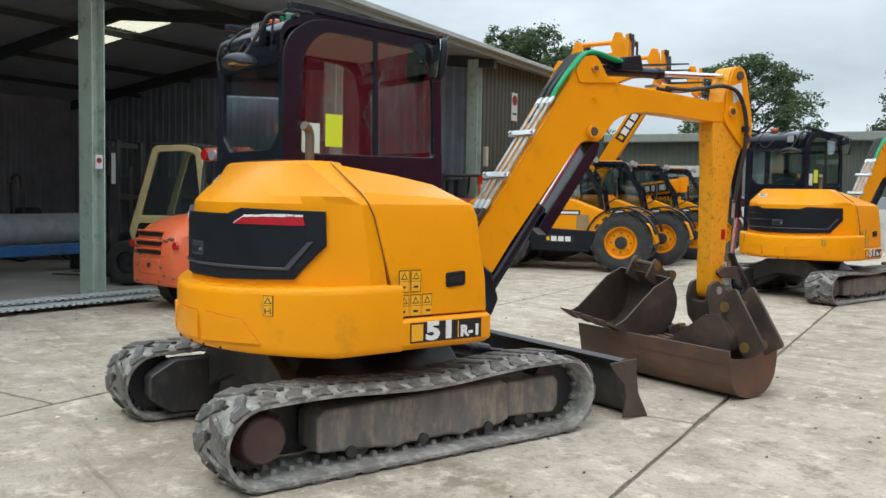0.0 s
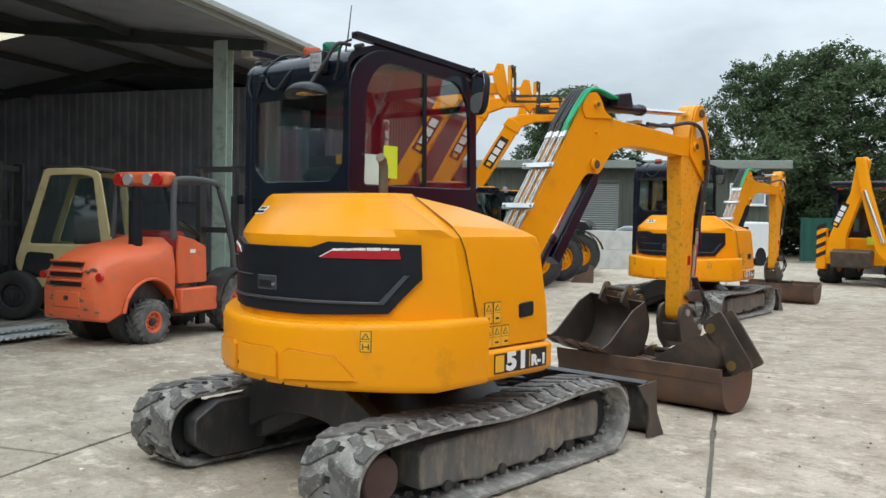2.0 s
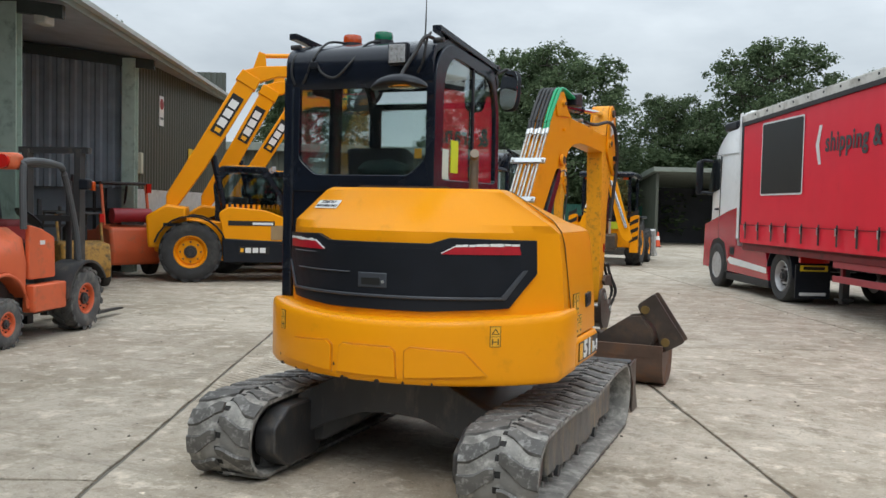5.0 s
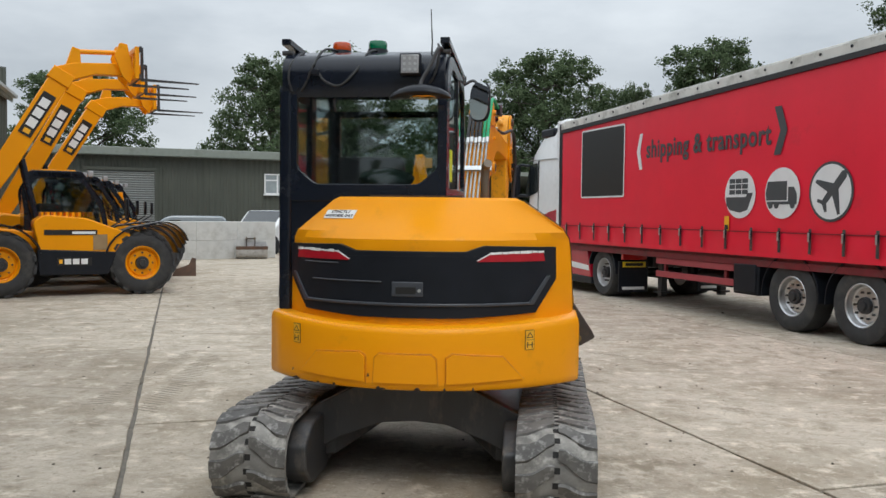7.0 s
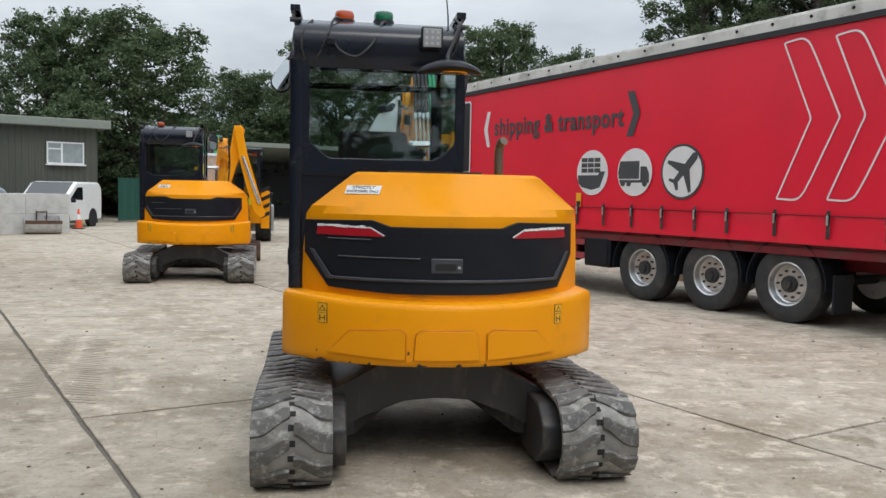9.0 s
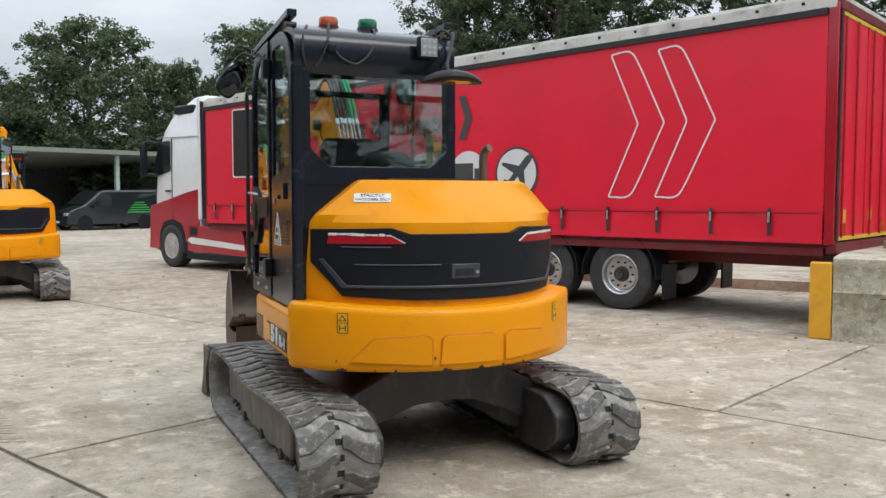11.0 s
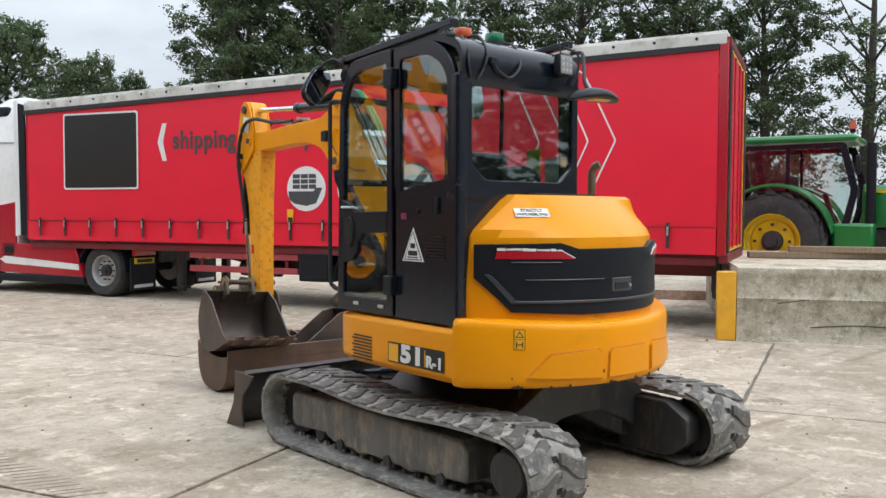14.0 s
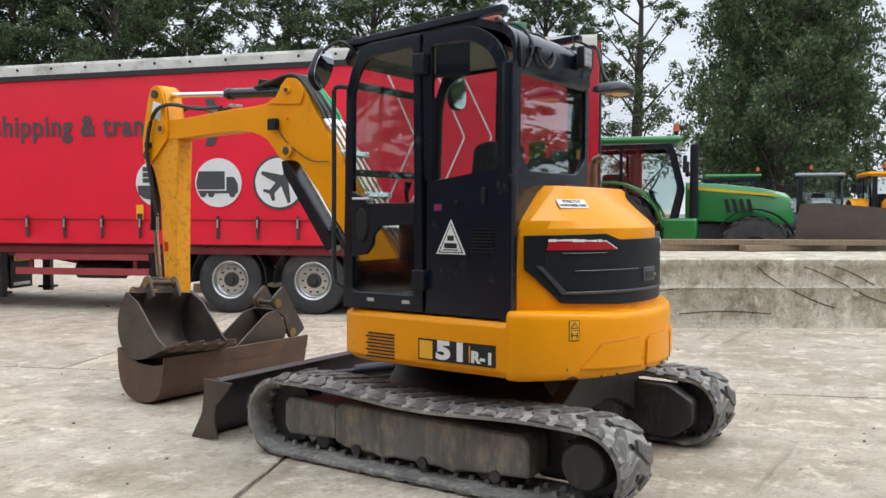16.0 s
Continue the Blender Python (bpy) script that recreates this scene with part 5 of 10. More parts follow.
def boom_parts(ex):
    turn = Matrix.Translation((0.13, 0.60, 0)) @ Matrix.Rotation(radians(-2.9), 4, "Z") @ Matrix.Translation((0, -0.60, 0))

    def bpart(name, bm, material, label="", parent=None, bevel=0.0, smooth=35):
        for v in bm.verts:
            drop = 0.09 if v.co.y < 2.2 else 0.09 - 0.06 * min(1.0, (v.co.y - 2.2) / 1.2)      # the knee lies lower than the plain curve
            v.co.z -= drop * min(1.0, max(0.0, (v.co.z - 2.33) / 0.36)) * min(1.0, max(0.0, (v.co.y - 1.25) / 0.25))
            v.co.y -= 0.046 * min(1.0, max(0.0, (v.co.y - 2.0) / 1.4))
        bm.transform(turn)
        return part(name, bm, material, parent or ex, label, bevel, smooth)
    king = prism(B(), [(0.30, 0.62), (0.62, 0.60), (0.86, 0.70), (0.92, 0.82), (0.86, 1.02), (0.72, 1.12), (0.5, 1.1), (0.30, 1.0)], -0.16, 0.16)
    bpart("kingpost", king, BLACK, "black kingpost casting", bevel=0.02)
    prof = [(0.62, 0.86), (0.54, 0.98), (0.60, 1.10), (0.80, 1.38), (1.15, 1.85), (1.46, 2.28), (1.60, 2.52), (1.66, 2.68), (1.73, 2.765), (1.86, 2.79), (1.93, 2.74), (1.97, 2.66), (2.06, 2.575), (2.25, 2.545), (2.6, 2.522), (2.95, 2.488), (3.30, 2.455), (3.48, 2.46), (3.585, 2.44), (3.63, 2.37), (3.60, 2.30), (3.52, 2.265), (3.3, 2.265), (2.9, 2.285), (2.5, 2.295), (2.28, 2.27), (2.12, 2.215), (2.01, 2.10), (1.94, 2.02), (1.81, 2.03), (1.735, 2.0), (1.42, 1.645), (1.07, 1.225), (0.84, 0.915), (0.74, 0.83)]
    bm = prism(B(), rounded(prof, 0.06, 3), -0.085, 0.085)
    boom = bpart("boom", bm, YELLOW, "yellow welded steel boom", bevel=0.006)
    for x in (-0.1, 0.1):
        s = 1 if x > 0 else -1
        c = prism(B(), rounded([(1.70, 2.52), (1.66, 2.66), (1.74, 2.77), (1.86, 2.79), (1.93, 2.73), (1.99, 2.62), (2.12, 2.56)], 0.03, 3), x - 0.018 * s, x)
        bpart("boom_ear", c, YELLOW, parent=boom, bevel=0.004)
        for y, z, r in ((1.85, 2.10, 0.055), (3.55, 2.37, 0.05), (1.85, 2.68, 0.035), (1.86, 2.38, 0.02)):
            bpart("pin_boss", cyl(B(), (x, y, z), (x + 0.022 * s, y, z), r, seg=20), YELLOW_WORN if r > 0.03 else YELLOW, parent=boom)
            if r > 0.03:
                bpart("pin_head", cyl(B(), (x + 0.02 * s, y, z), (x + 0.028 * s, y, z), r * 0.62, seg=16), RUST_DARK, parent=boom)
    # dipper
    dip = [(3.497, 2.60), (3.533, 2.74), (3.587, 2.805), (3.667, 2.80), (3.717, 2.72), (3.766, 2.50), (3.802, 2.28), (3.762, 2.08), (3.685, 1.94), (3.612, 1.70), (3.572, 1.10), (3.55, 0.82), (3.53, 0.70), (3.41, 0.69), (3.385, 0.78), (3.385, 1.20), (3.37, 1.80), (3.34, 2.20), (3.35, 2.30), (3.425, 2.32)]
    dp = bpart("dipper_arm", prism(B(), rounded(dip, 0.05, 3), -0.08, 0.08), YELLOW_WORN, "worn yellow dipper arm with chipped paint", bevel=0.006)
    for x in (-0.105, 0.105):
        s = 1 if x > 0 else -1
        bpart("arm_cheek", prism(B(), rounded([(3.46, 2.28), (3.50, 2.60), (3.55, 2.76), (3.62, 2.81), (3.70, 2.79), (3.75, 2.70), (3.84, 2.30), (3.84, 2.12), (3.78, 2.02), (3.66, 2.10)], 0.04, 3), x - 0.02 * s, x), YELLOW, parent=dp, bevel=0.004)
        for y, z in ((3.64, 2.72), (3.77, 2.13), (3.44, 0.77)):
            bpart("pin_head", cyl(B(), (x, y, z), (x + 0.02 * s, y, z), 0.04, seg=16), RUST_DARK, parent=dp)
        bpart("red_label", box(B(), (x - 0.0235 * s, 3.53, 1.27), (0.004, 0.05, 0.09)), RED_LENS, parent=dp)
        bpart("white_label", prism(B(), [(3.57, 2.45), (3.70, 2.5), (3.67, 2.66), (3.55, 2.62)], x, x + 0.002 * s), DECAL_WHITE, parent=dp)
    # hydraulic cylinders
    def ram(name, p0, p1, p2, r, rr, label):
        o = bpart(name, cyl(B(), p0, p1, r, seg=24), BLACK, label)
        bpart("cylinder_rod", cyl(B(), p1, p2, rr, seg=18), CHROME, "polished chrome rod", o)
        bpart("cylinder_collar", cyl(B(), Vector(p1) - (Vector(p1) - Vector(p0)).normalized() * 0.06, p1, r * 1.12, seg=24), BLACK, parent=o)
        d = (Vector(p2) - Vector(p0)).normalized()
        for p in (Vector(p0), Vector(p2)):
            bpart("cylinder_eye", cyl(B(), p + Vector((-0.06, 0, 0)), p + Vector((0.06, 0, 0)), r * 1.05, seg=18), BLACK, parent=o)
        return o
    ram("boom_cylinder", (0.0, 0.86, 0.80), (0.0, 1.40, 1.50), (0.0, 1.85, 2.09), 0.058, 0.032, "black boom lift cylinder")
    guard = prism(B(), [(1.36, 1.34), (1.45, 1.28), (1.95, 1.93), (1.97, 2.02), (1.9, 2.03)], -0.06, 0.06)
    bpart("rod_guard", guard, BLACK, "black steel rod guard plate", bevel=0.004)
    ram("dipper_cylinder", (0.0, 1.86, 2.68), (0.0, 2.72, 2.70), (0.0, 3.64, 2.72), 0.05, 0.026, "black dipper cylinder")
    ram("bucket_cylinder", (0.0, 3.79, 2.13), (0.0, 3.80, 1.42), (0.0, 3.74, 0.92), 0.048, 0.026, "black bucket cylinder")
    bpart("line_cover", prism(B(), [(2.13, 2.70), (2.15, 2.80), (2.34, 2.83), (2.38, 2.70)], 0.02, 0.13), BLACK_PLASTIC, "black hose cover box", bevel=0.01)
    bpart("boom_lamp", box(B(), (-0.12, 2.0, 2.33), (0.06, 0.09, 0.11)), BLACK_PLASTIC, "small black boom lamp", bevel=0.01)
    bpart("lamp_wire", tube(B(), curve_pts([(-0.11, 1.97, 2.31), (-0.10, 1.85, 2.16), (-0.10, 1.6, 2.02), (-0.10, 1.40, 2.0)], 5), 0.005, 6), HOSE)
    # steel lines on the boom's back with clamps, hoses over the knee
    LINE = mat("dull_zinc_line", (0.36, 0.355, 0.34), 0.38, metal=0.8, vary=0.2, scale=14, dirt=(0.12, 0.11, 0.09), dirt_amount=0.35, dirt_scale=18)
    d = Vector((0, 0.59, 0.807))
    nrm = Vector((0, -0.807, 0.59))
    for k in range(6):
        x = -0.075 + k * 0.034
        a = Vector((x, 0.90, 1.52)) + nrm * (0.035 + 0.012 * (k % 2))
        b = a + d * 0.92
        bpart("steel_line", tube(B(), [a - d * 0.12, a, b, b + d * 0.05], 0.010, 8), LINE)
        bpart("line_fitting", cyl(B(), b, b + d * 0.07, 0.017, seg=8), STEEL)
        bpart("line_fitting", cyl(B(), a - d * 0.08, a, 0.017, seg=8), STEEL)
        bpart("boom_hose", tube(B(), curve_pts([a - d * 0.08, a - d * 0.35 + nrm * 0.01, a - d * 0.62 + nrm * 0.0], 4), 0.015, 8), HOSE)
        bpart("boom_hose", tube(B(), curve_pts([b + d * 0.06, b + d * 0.2 + nrm * 0.03, (x, 1.66, 2.70), (x, 1.82, 2.81), (x + 0.01, 2.1, 2.775), (x + 0.02, 2.3, 2.74)], 5), 0.0155, 8), GREEN_HOSE if k > 3 else HOSE, "green protective hose sleeve" if k > 3 else "")
    for t in (0.22, 0.62):
        c = Vector((0.01, 0.90, 1.52)) + nrm * 0.05 + d * t
        m = Matrix.Translation(c) @ Matrix.Rotation(radians(53.8), 4, "X")
        bpart("line_clamp", box(B(), (0, 0, 0.012), (0.30, 0.05, 0.022), m), STEEL, "zinc clamp bar across the lines", bevel=0.004)
        bpart("clamp_bolt", cyl(B(), m @ Vector((0.13, 0, 0.0)), m @ Vector((0.13, 0, 0.04)), 0.013, seg=8), STEEL)
        bpart("clamp_bolt", cyl(B(), m @ Vector((-0.13, 0, 0.0)), m @ Vector((-0.13, 0, 0.04)), 0.013, seg=8), STEEL)
    for x, s in ((0.125, 1), (-0.125, -1)):
        bpart("arm_hose", tube(B(), curve_pts([(x * 0.4, 2.75, 2.56), (x * 0.6, 3.05, 2.55), (x, 3.40, 2.60), (x * 1.1, 3.62, 2.52), (x * 1.15, 3.72, 2.2), (x * 1.0, 3.68, 1.85), (x * 0.9, 3.62, 1.55)], 6), 0.019, 8), HOSE)
        bpart("hose_end", cyl(B(), (x * 0.9, 3.615, 1.42), (x * 0.9, 3.62, 1.58), 0.015, seg=8), STEEL)
        bpart("hose_clip", box(B(), (x * 1.05, 3.72, 2.22), (0.05, 0.06, 0.05)), BLACK_PLASTIC, bevel=0.006)
    for y, z in ((2.62, 2.575), (2.95, 2.545)):
        bpart("top_clip", box(B(), (0.0, y, z), (0.12, 0.05, 0.03)), STEEL, bevel=0.004)
    # linkage and quick hitch
    for x in (-0.11, 0.11):
        bpart("tipping_link", prism(B(), rounded([(3.42, 0.93), (3.48, 0.88), (3.74, 0.86), (3.80, 0.92), (3.74, 0.98), (3.5, 0.98)], 0.03), x - 0.015, x + 0.015), RUST_DARK, bevel=0.004)
        bpart("hitch_cheek", prism(B(), rounded([(3.34, 0.83), (3.30, 0.70), (3.34, 0.52), (3.46, 0.40), (3.62, 0.42), (3.74, 0.56), (3.72, 0.72), (3.6, 0.66), (3.52, 0.80), (3.44, 0.86)], 0.03), x - 0.018, x + 0.018), RUST_DARK, "worn quick hitch side plate", bevel=0.004)
    bpart("hitch_body", prism(B(), rounded([(3.34, 0.68), (3.36, 0.50), (3.48, 0.43), (3.64, 0.47), (3.68, 0.58), (3.5, 0.64)], 0.03), -0.1, 0.1), RUST_DARK, "quick hitch block", bevel=0.01)
    bpart("hitch_pin", cyl(B(), (-0.14, 3.44, 0.77), (0.14, 3.44, 0.77), 0.035, seg=16), STEEL)
    bpart("hitch_pin", cyl(B(), (-0.14, 3.68, 0.62), (0.14, 3.68, 0.62), 0.03, seg=16), STEEL)
    for x in (0.05, 0.09):
        bpart("hitch_hose", tube(B(), curve_pts([(x, 3.66, 1.1), (x + 0.03, 3.72, 0.95), (x + 0.06, 3.82, 0.80), (x + 0.03, 3.76, 0.66), (x, 3.66, 0.60)], 5), 0.017, 8), HOSE)


excavator = build_excavator(pose(0.08, 0, 0), "yellow and black mini excavator with rubber tracks", "yellow mini excavators")


# ---- buckets on the ground in front of the blade ----
def shell(width, prof, th, m, material):
    """A bent plate along the profile (y, z), width along x."""
    pts = [Vector((0, p, q)) for p, q in prof]
    pts = curve_pts(pts, 3)
    inner = []
    for i, p in enumerate(pts):
        t = (pts[min(i + 1, len(pts) - 1)] - pts[max(i - 1, 0)]).normalized()
        inner.append(p + Vector((0, -t.z, t.y)) * th)
    loop = [(p.y, p.z) for p in pts] + [(p.y, p.z) for p in inner[::-1]]
    return prism(B(), loop, -width / 2, width / 2, "x", m)


def bucket(name, label, m, width, prof, mouth, teeth, ears, material, group="loose excavator buckets"):
    ob = thing(name, m, label, "bucket", group)
    I = Matrix.Identity(4)
    body = part("shell", shell(width, prof, 0.014, I, material), material, ob, smooth=40)
    for s in (-1, 1):
        plate = [(p, q) for p, q in [(v.y, v.z) for v in curve_pts([Vector((0, *p)) for p in prof], 3)]] + mouth
        part("side_plate", prism(B(), plate, s * width / 2 - 0.008, s * width / 2 + 0.008), material, ob, "worn steel side plate", bevel=0.002)
    y0, z0 = prof[0]
    y1, z1 = prof[1]
    d = Vector((0, y0 - y1, z0 - z1)).normalized()
    lip = box(B(), (0, 0, 0), (width + 0.02, 0.12, 0.018), Matrix.Translation((0, y0, z0)) @ Matrix.Rotation(math.atan2(-d.z, -d.y), 4, "X"))
    part("cutting_edge", lip, RUST, ob, "rust-brown cutting edge", bevel=0.002)
    for k in range(teeth):
        x = -width / 2 + width * (k + 0.5) / teeth
        a = Vector((x, y0, z0))
        t = loft(B(), [[(x + sx * w, (a + d * e).y + -d.z * sz * h, (a + d * e).z + d.y * sz * h) for sx, sz in ((-1, -1), (1, -1), (1, 1), (-1, 1))]
                       for e, w, h in ((-0.05, 0.035, 0.028), (0.06, 0.03, 0.02), (0.15, 0.022, 0.005))])
        part("tooth", t, RUST, ob, "worn bucket tooth", bevel=0.003)
    (ey, ez), (fy, fz), gap = ears
    for s in (-1, 1):
        x = s * gap / 2
        bw = Vector((fy - ey, fz - ez))
        n = Vector((-bw.y, bw.x)).normalized()
        poly = [(ey - bw.x * 0.25 - n.x * 0.16, ez - bw.y * 0.25 - n.y * 0.16), (fy + bw.x * 0.25 - n.x * 0.16, fz + bw.y * 0.25 - n.y * 0.16),
                (fy + bw.x * 0.22 + n.x * 0.04, fz + bw.y * 0.22 + n.y * 0.04), (fy + n.x * 0.06, fz + n.y * 0.06), ((ey + fy) / 2, (ez + fz) / 2), (ey + n.x * 0.06, ez + n.y * 0.06), (ey - bw.x * 0.22 + n.x * 0.04, ez - bw.y * 0.22 + n.y * 0.04)]
        part("hanger_plate", prism(B(), rounded(poly, 0.03, 3), x - 0.014, x + 0.014), RUST_DARK, ob, "dark hanger plate", bevel=0.003)
        for y, z in ears[:2]:
            part("pin_boss", cyl(B(), (x - 0.025, y, z), (x + 0.025, y, z), 0.042, seg=18), mat("brassy_worn_boss", (0.25, 0.17, 0.06), 0.45, metal=0.5, vary=0.3), ob)
    for y, z in ears[:2]:
        part("hanger_pin", cyl(B(), (-gap / 2, y, z), (gap / 2, y, z), 0.024, seg=16), RUST_DARK, ob)
    return ob


bucket("grading_bucket", "wide rusty brown grading bucket lying on the concrete", pose(0.37, 2.90, 0, 0, 0, -1.5), 1.66,
       [(-0.30, 0.35), (-0.27, 0.16), (-0.17, 0.04), (0.02, 0.01), (0.2, 0.06), (0.29, 0.2), (0.31, 0.44)], [(0.2, 0.40), (0.02, 0.34), (-0.15, 0.33)], 0, ((0.30, 0.42), (0.32, 0.25), 0.3), RUST)
bucket("digging_bucket", "brown steel digging bucket with worn teeth, set inside a wider bucket", pose(-0.20, 2.90, 0.02, 0, 4, -6), 0.64,
       [(-0.42, 0.47), (-0.16, 0.36), (0.05, 0.33), (0.2, 0.39), (0.29, 0.52), (0.30, 0.70), (0.20, 0.88)], [(0.02, 0.80), (-0.3, 0.52)], 4, ((0.20, 0.96), (0.40, 0.86), 0.26), RUST_DARK)
bucket("trenching_bucket", "narrow dark trenching bucket tipped inside a wider bucket", pose(0.78, 2.90, 0.06, 0, 0, 90) , 0.30,
       [(0.42, 0.28), (0.15, 0.22), (-0.1, 0.20), (-0.25, 0.28), (-0.30, 0.42), (-0.18, 0.60)], [(-0.05, 0.58), (0.3, 0.34)], 3, ((-0.22, 0.66), (-0.42, 0.36), 0.24), RUST_DARK)


# ---- wheels shared by all vehicles ----
def wheel(parent, c, r, w, out, rim_r, rim_mat, tyre_mat=None, lugs=0, dish=0.06, bolts=8, hub_mat=None, seg=40, name="wheel"):
    """A wheel with its axle along x; out is +1 or -1, the side that faces out."""
    tyre_mat = tyre_mat or TYRE
    T = Matrix.Translation(c) @ Matrix.Diagonal((out, 1, 1, 1))
    h = w / 2
    prof = [(rim_r, -h * 0.9), (rim_r + (r - rim_r) * 0.35, -h), (r - (r - rim_r) * 0.25, -h), (r - 0.012, -h * 0.86), (r, -h * 0.6), (r, h * 0.6), (r - 0.012, h * 0.86),
            (r - (r - rim_r) * 0.25, h), (rim_r + (r - rim_r) * 0.35, h), (rim_r, h * 0.9)]
    bm = B()
    rings = []
    for rr, x in prof:
        rings.append([(x, rr * math.cos(2 * math.pi * k / seg), rr * math.sin(2 * math.pi * k / seg)) for k in range(seg)])
    loft(bm, rings, caps=False)
    bm.transform(T)
    ob = part(name, bm, tyre_mat, parent, smooth=40)
    if lugs:
        for k in range(lugs):
            for s in (-1, 1):
                a0 = 2 * math.pi * (k + (0.5 if s > 0 else 0)) / lugs
                da = 2 * math.pi / lugs * 0.30
                rr_ = []
                for x, sh, ht in ((s * h * 1.0, 0.0, 0.8), (s * h * 0.5, 0.5, 1.0), (s * -h * 0.02, 0.9, 1.0)):
                    a = a0 + sh * 2 * math.pi / lugs
                    ring = []
                    for e, rad in ((-da, r - 0.02), (-da * 0.6, r + 0.035 * ht * min(1.4, r / 0.6)), (da * 0.6, r + 0.035 * ht * min(1.4, r / 0.6)), (da, r - 0.02)):
                        ring.append((x, rad * math.cos(a + e), rad * math.sin(a + e)))
                    rr_.append(ring)
                lug = loft(B(), rr_)
                lug.transform(T)
                part("tyre_lug", lug, tyre_mat, ob)
    rp = [(rim_r + 0.006, -h * 0.85), (rim_r + 0.006, h * 0.86), (rim_r - 0.01, h * 0.92), (rim_r - 0.025, h * 0.86), (rim_r - 0.04, h - dish), (rim_r * 0.8, h - dish * 1.12), (rim_r * 0.74, h - dish * 0.9), (rim_r * 0.42, h - dish * 0.85), (0.01, h - dish * 0.85)]
    bm = B()
    loft(bm, [[(x, rr * math.cos(2 * math.pi * k / 28), rr * math.sin(2 * math.pi * k / 28)) for k in range(28)] for rr, x in rp])
    bm.transform(T)
    rim = part("rim", bm, rim_mat, ob, smooth=35)
    hub = cyl(B(), (h - dish * 0.95, 0, 0), (h - dish * 0.4, 0, 0), rim_r * 0.4, rim_r * 0.36, 20)
    cyl(hub, (h - dish * 0.5, 0, 0), (h - dish * 0.1, 0, 0), rim_r * 0.24, rim_r * 0.2, 18)
    for k in range(bolts):
        a = 2 * math.pi * k / bolts
        y, z = rim_r * 0.6 * math.cos(a), rim_r * 0.6 * math.sin(a)
        cyl(hub, (h - dish * 1.0, y, z), (h - dish * 0.55, y, z), rim_r * 0.055, seg=6)
    hub.transform(T)
    part("hub", hub, hub_mat or DARK_STEEL, rim)
    return ob


ALLOY = mat("polished_alloy_rim", (0.6, 0.6, 0.6), 0.3, metal=0.9, vary=0.15, dirt=(0.2, 0.18, 0.16), dirt_amount=0.25, dirt_scale=8)
SILVER = mat("silver_painted_rim", (0.5, 0.5, 0.5), 0.4, metal=0.4, vary=0.12, dirt=(0.15, 0.13, 0.12), dirt_amount=0.3, dirt_scale=8)

# ---- curtain-sided trailer ----
TRL = pose(6.745, 1.963, 0, 0, 0, 24.75)


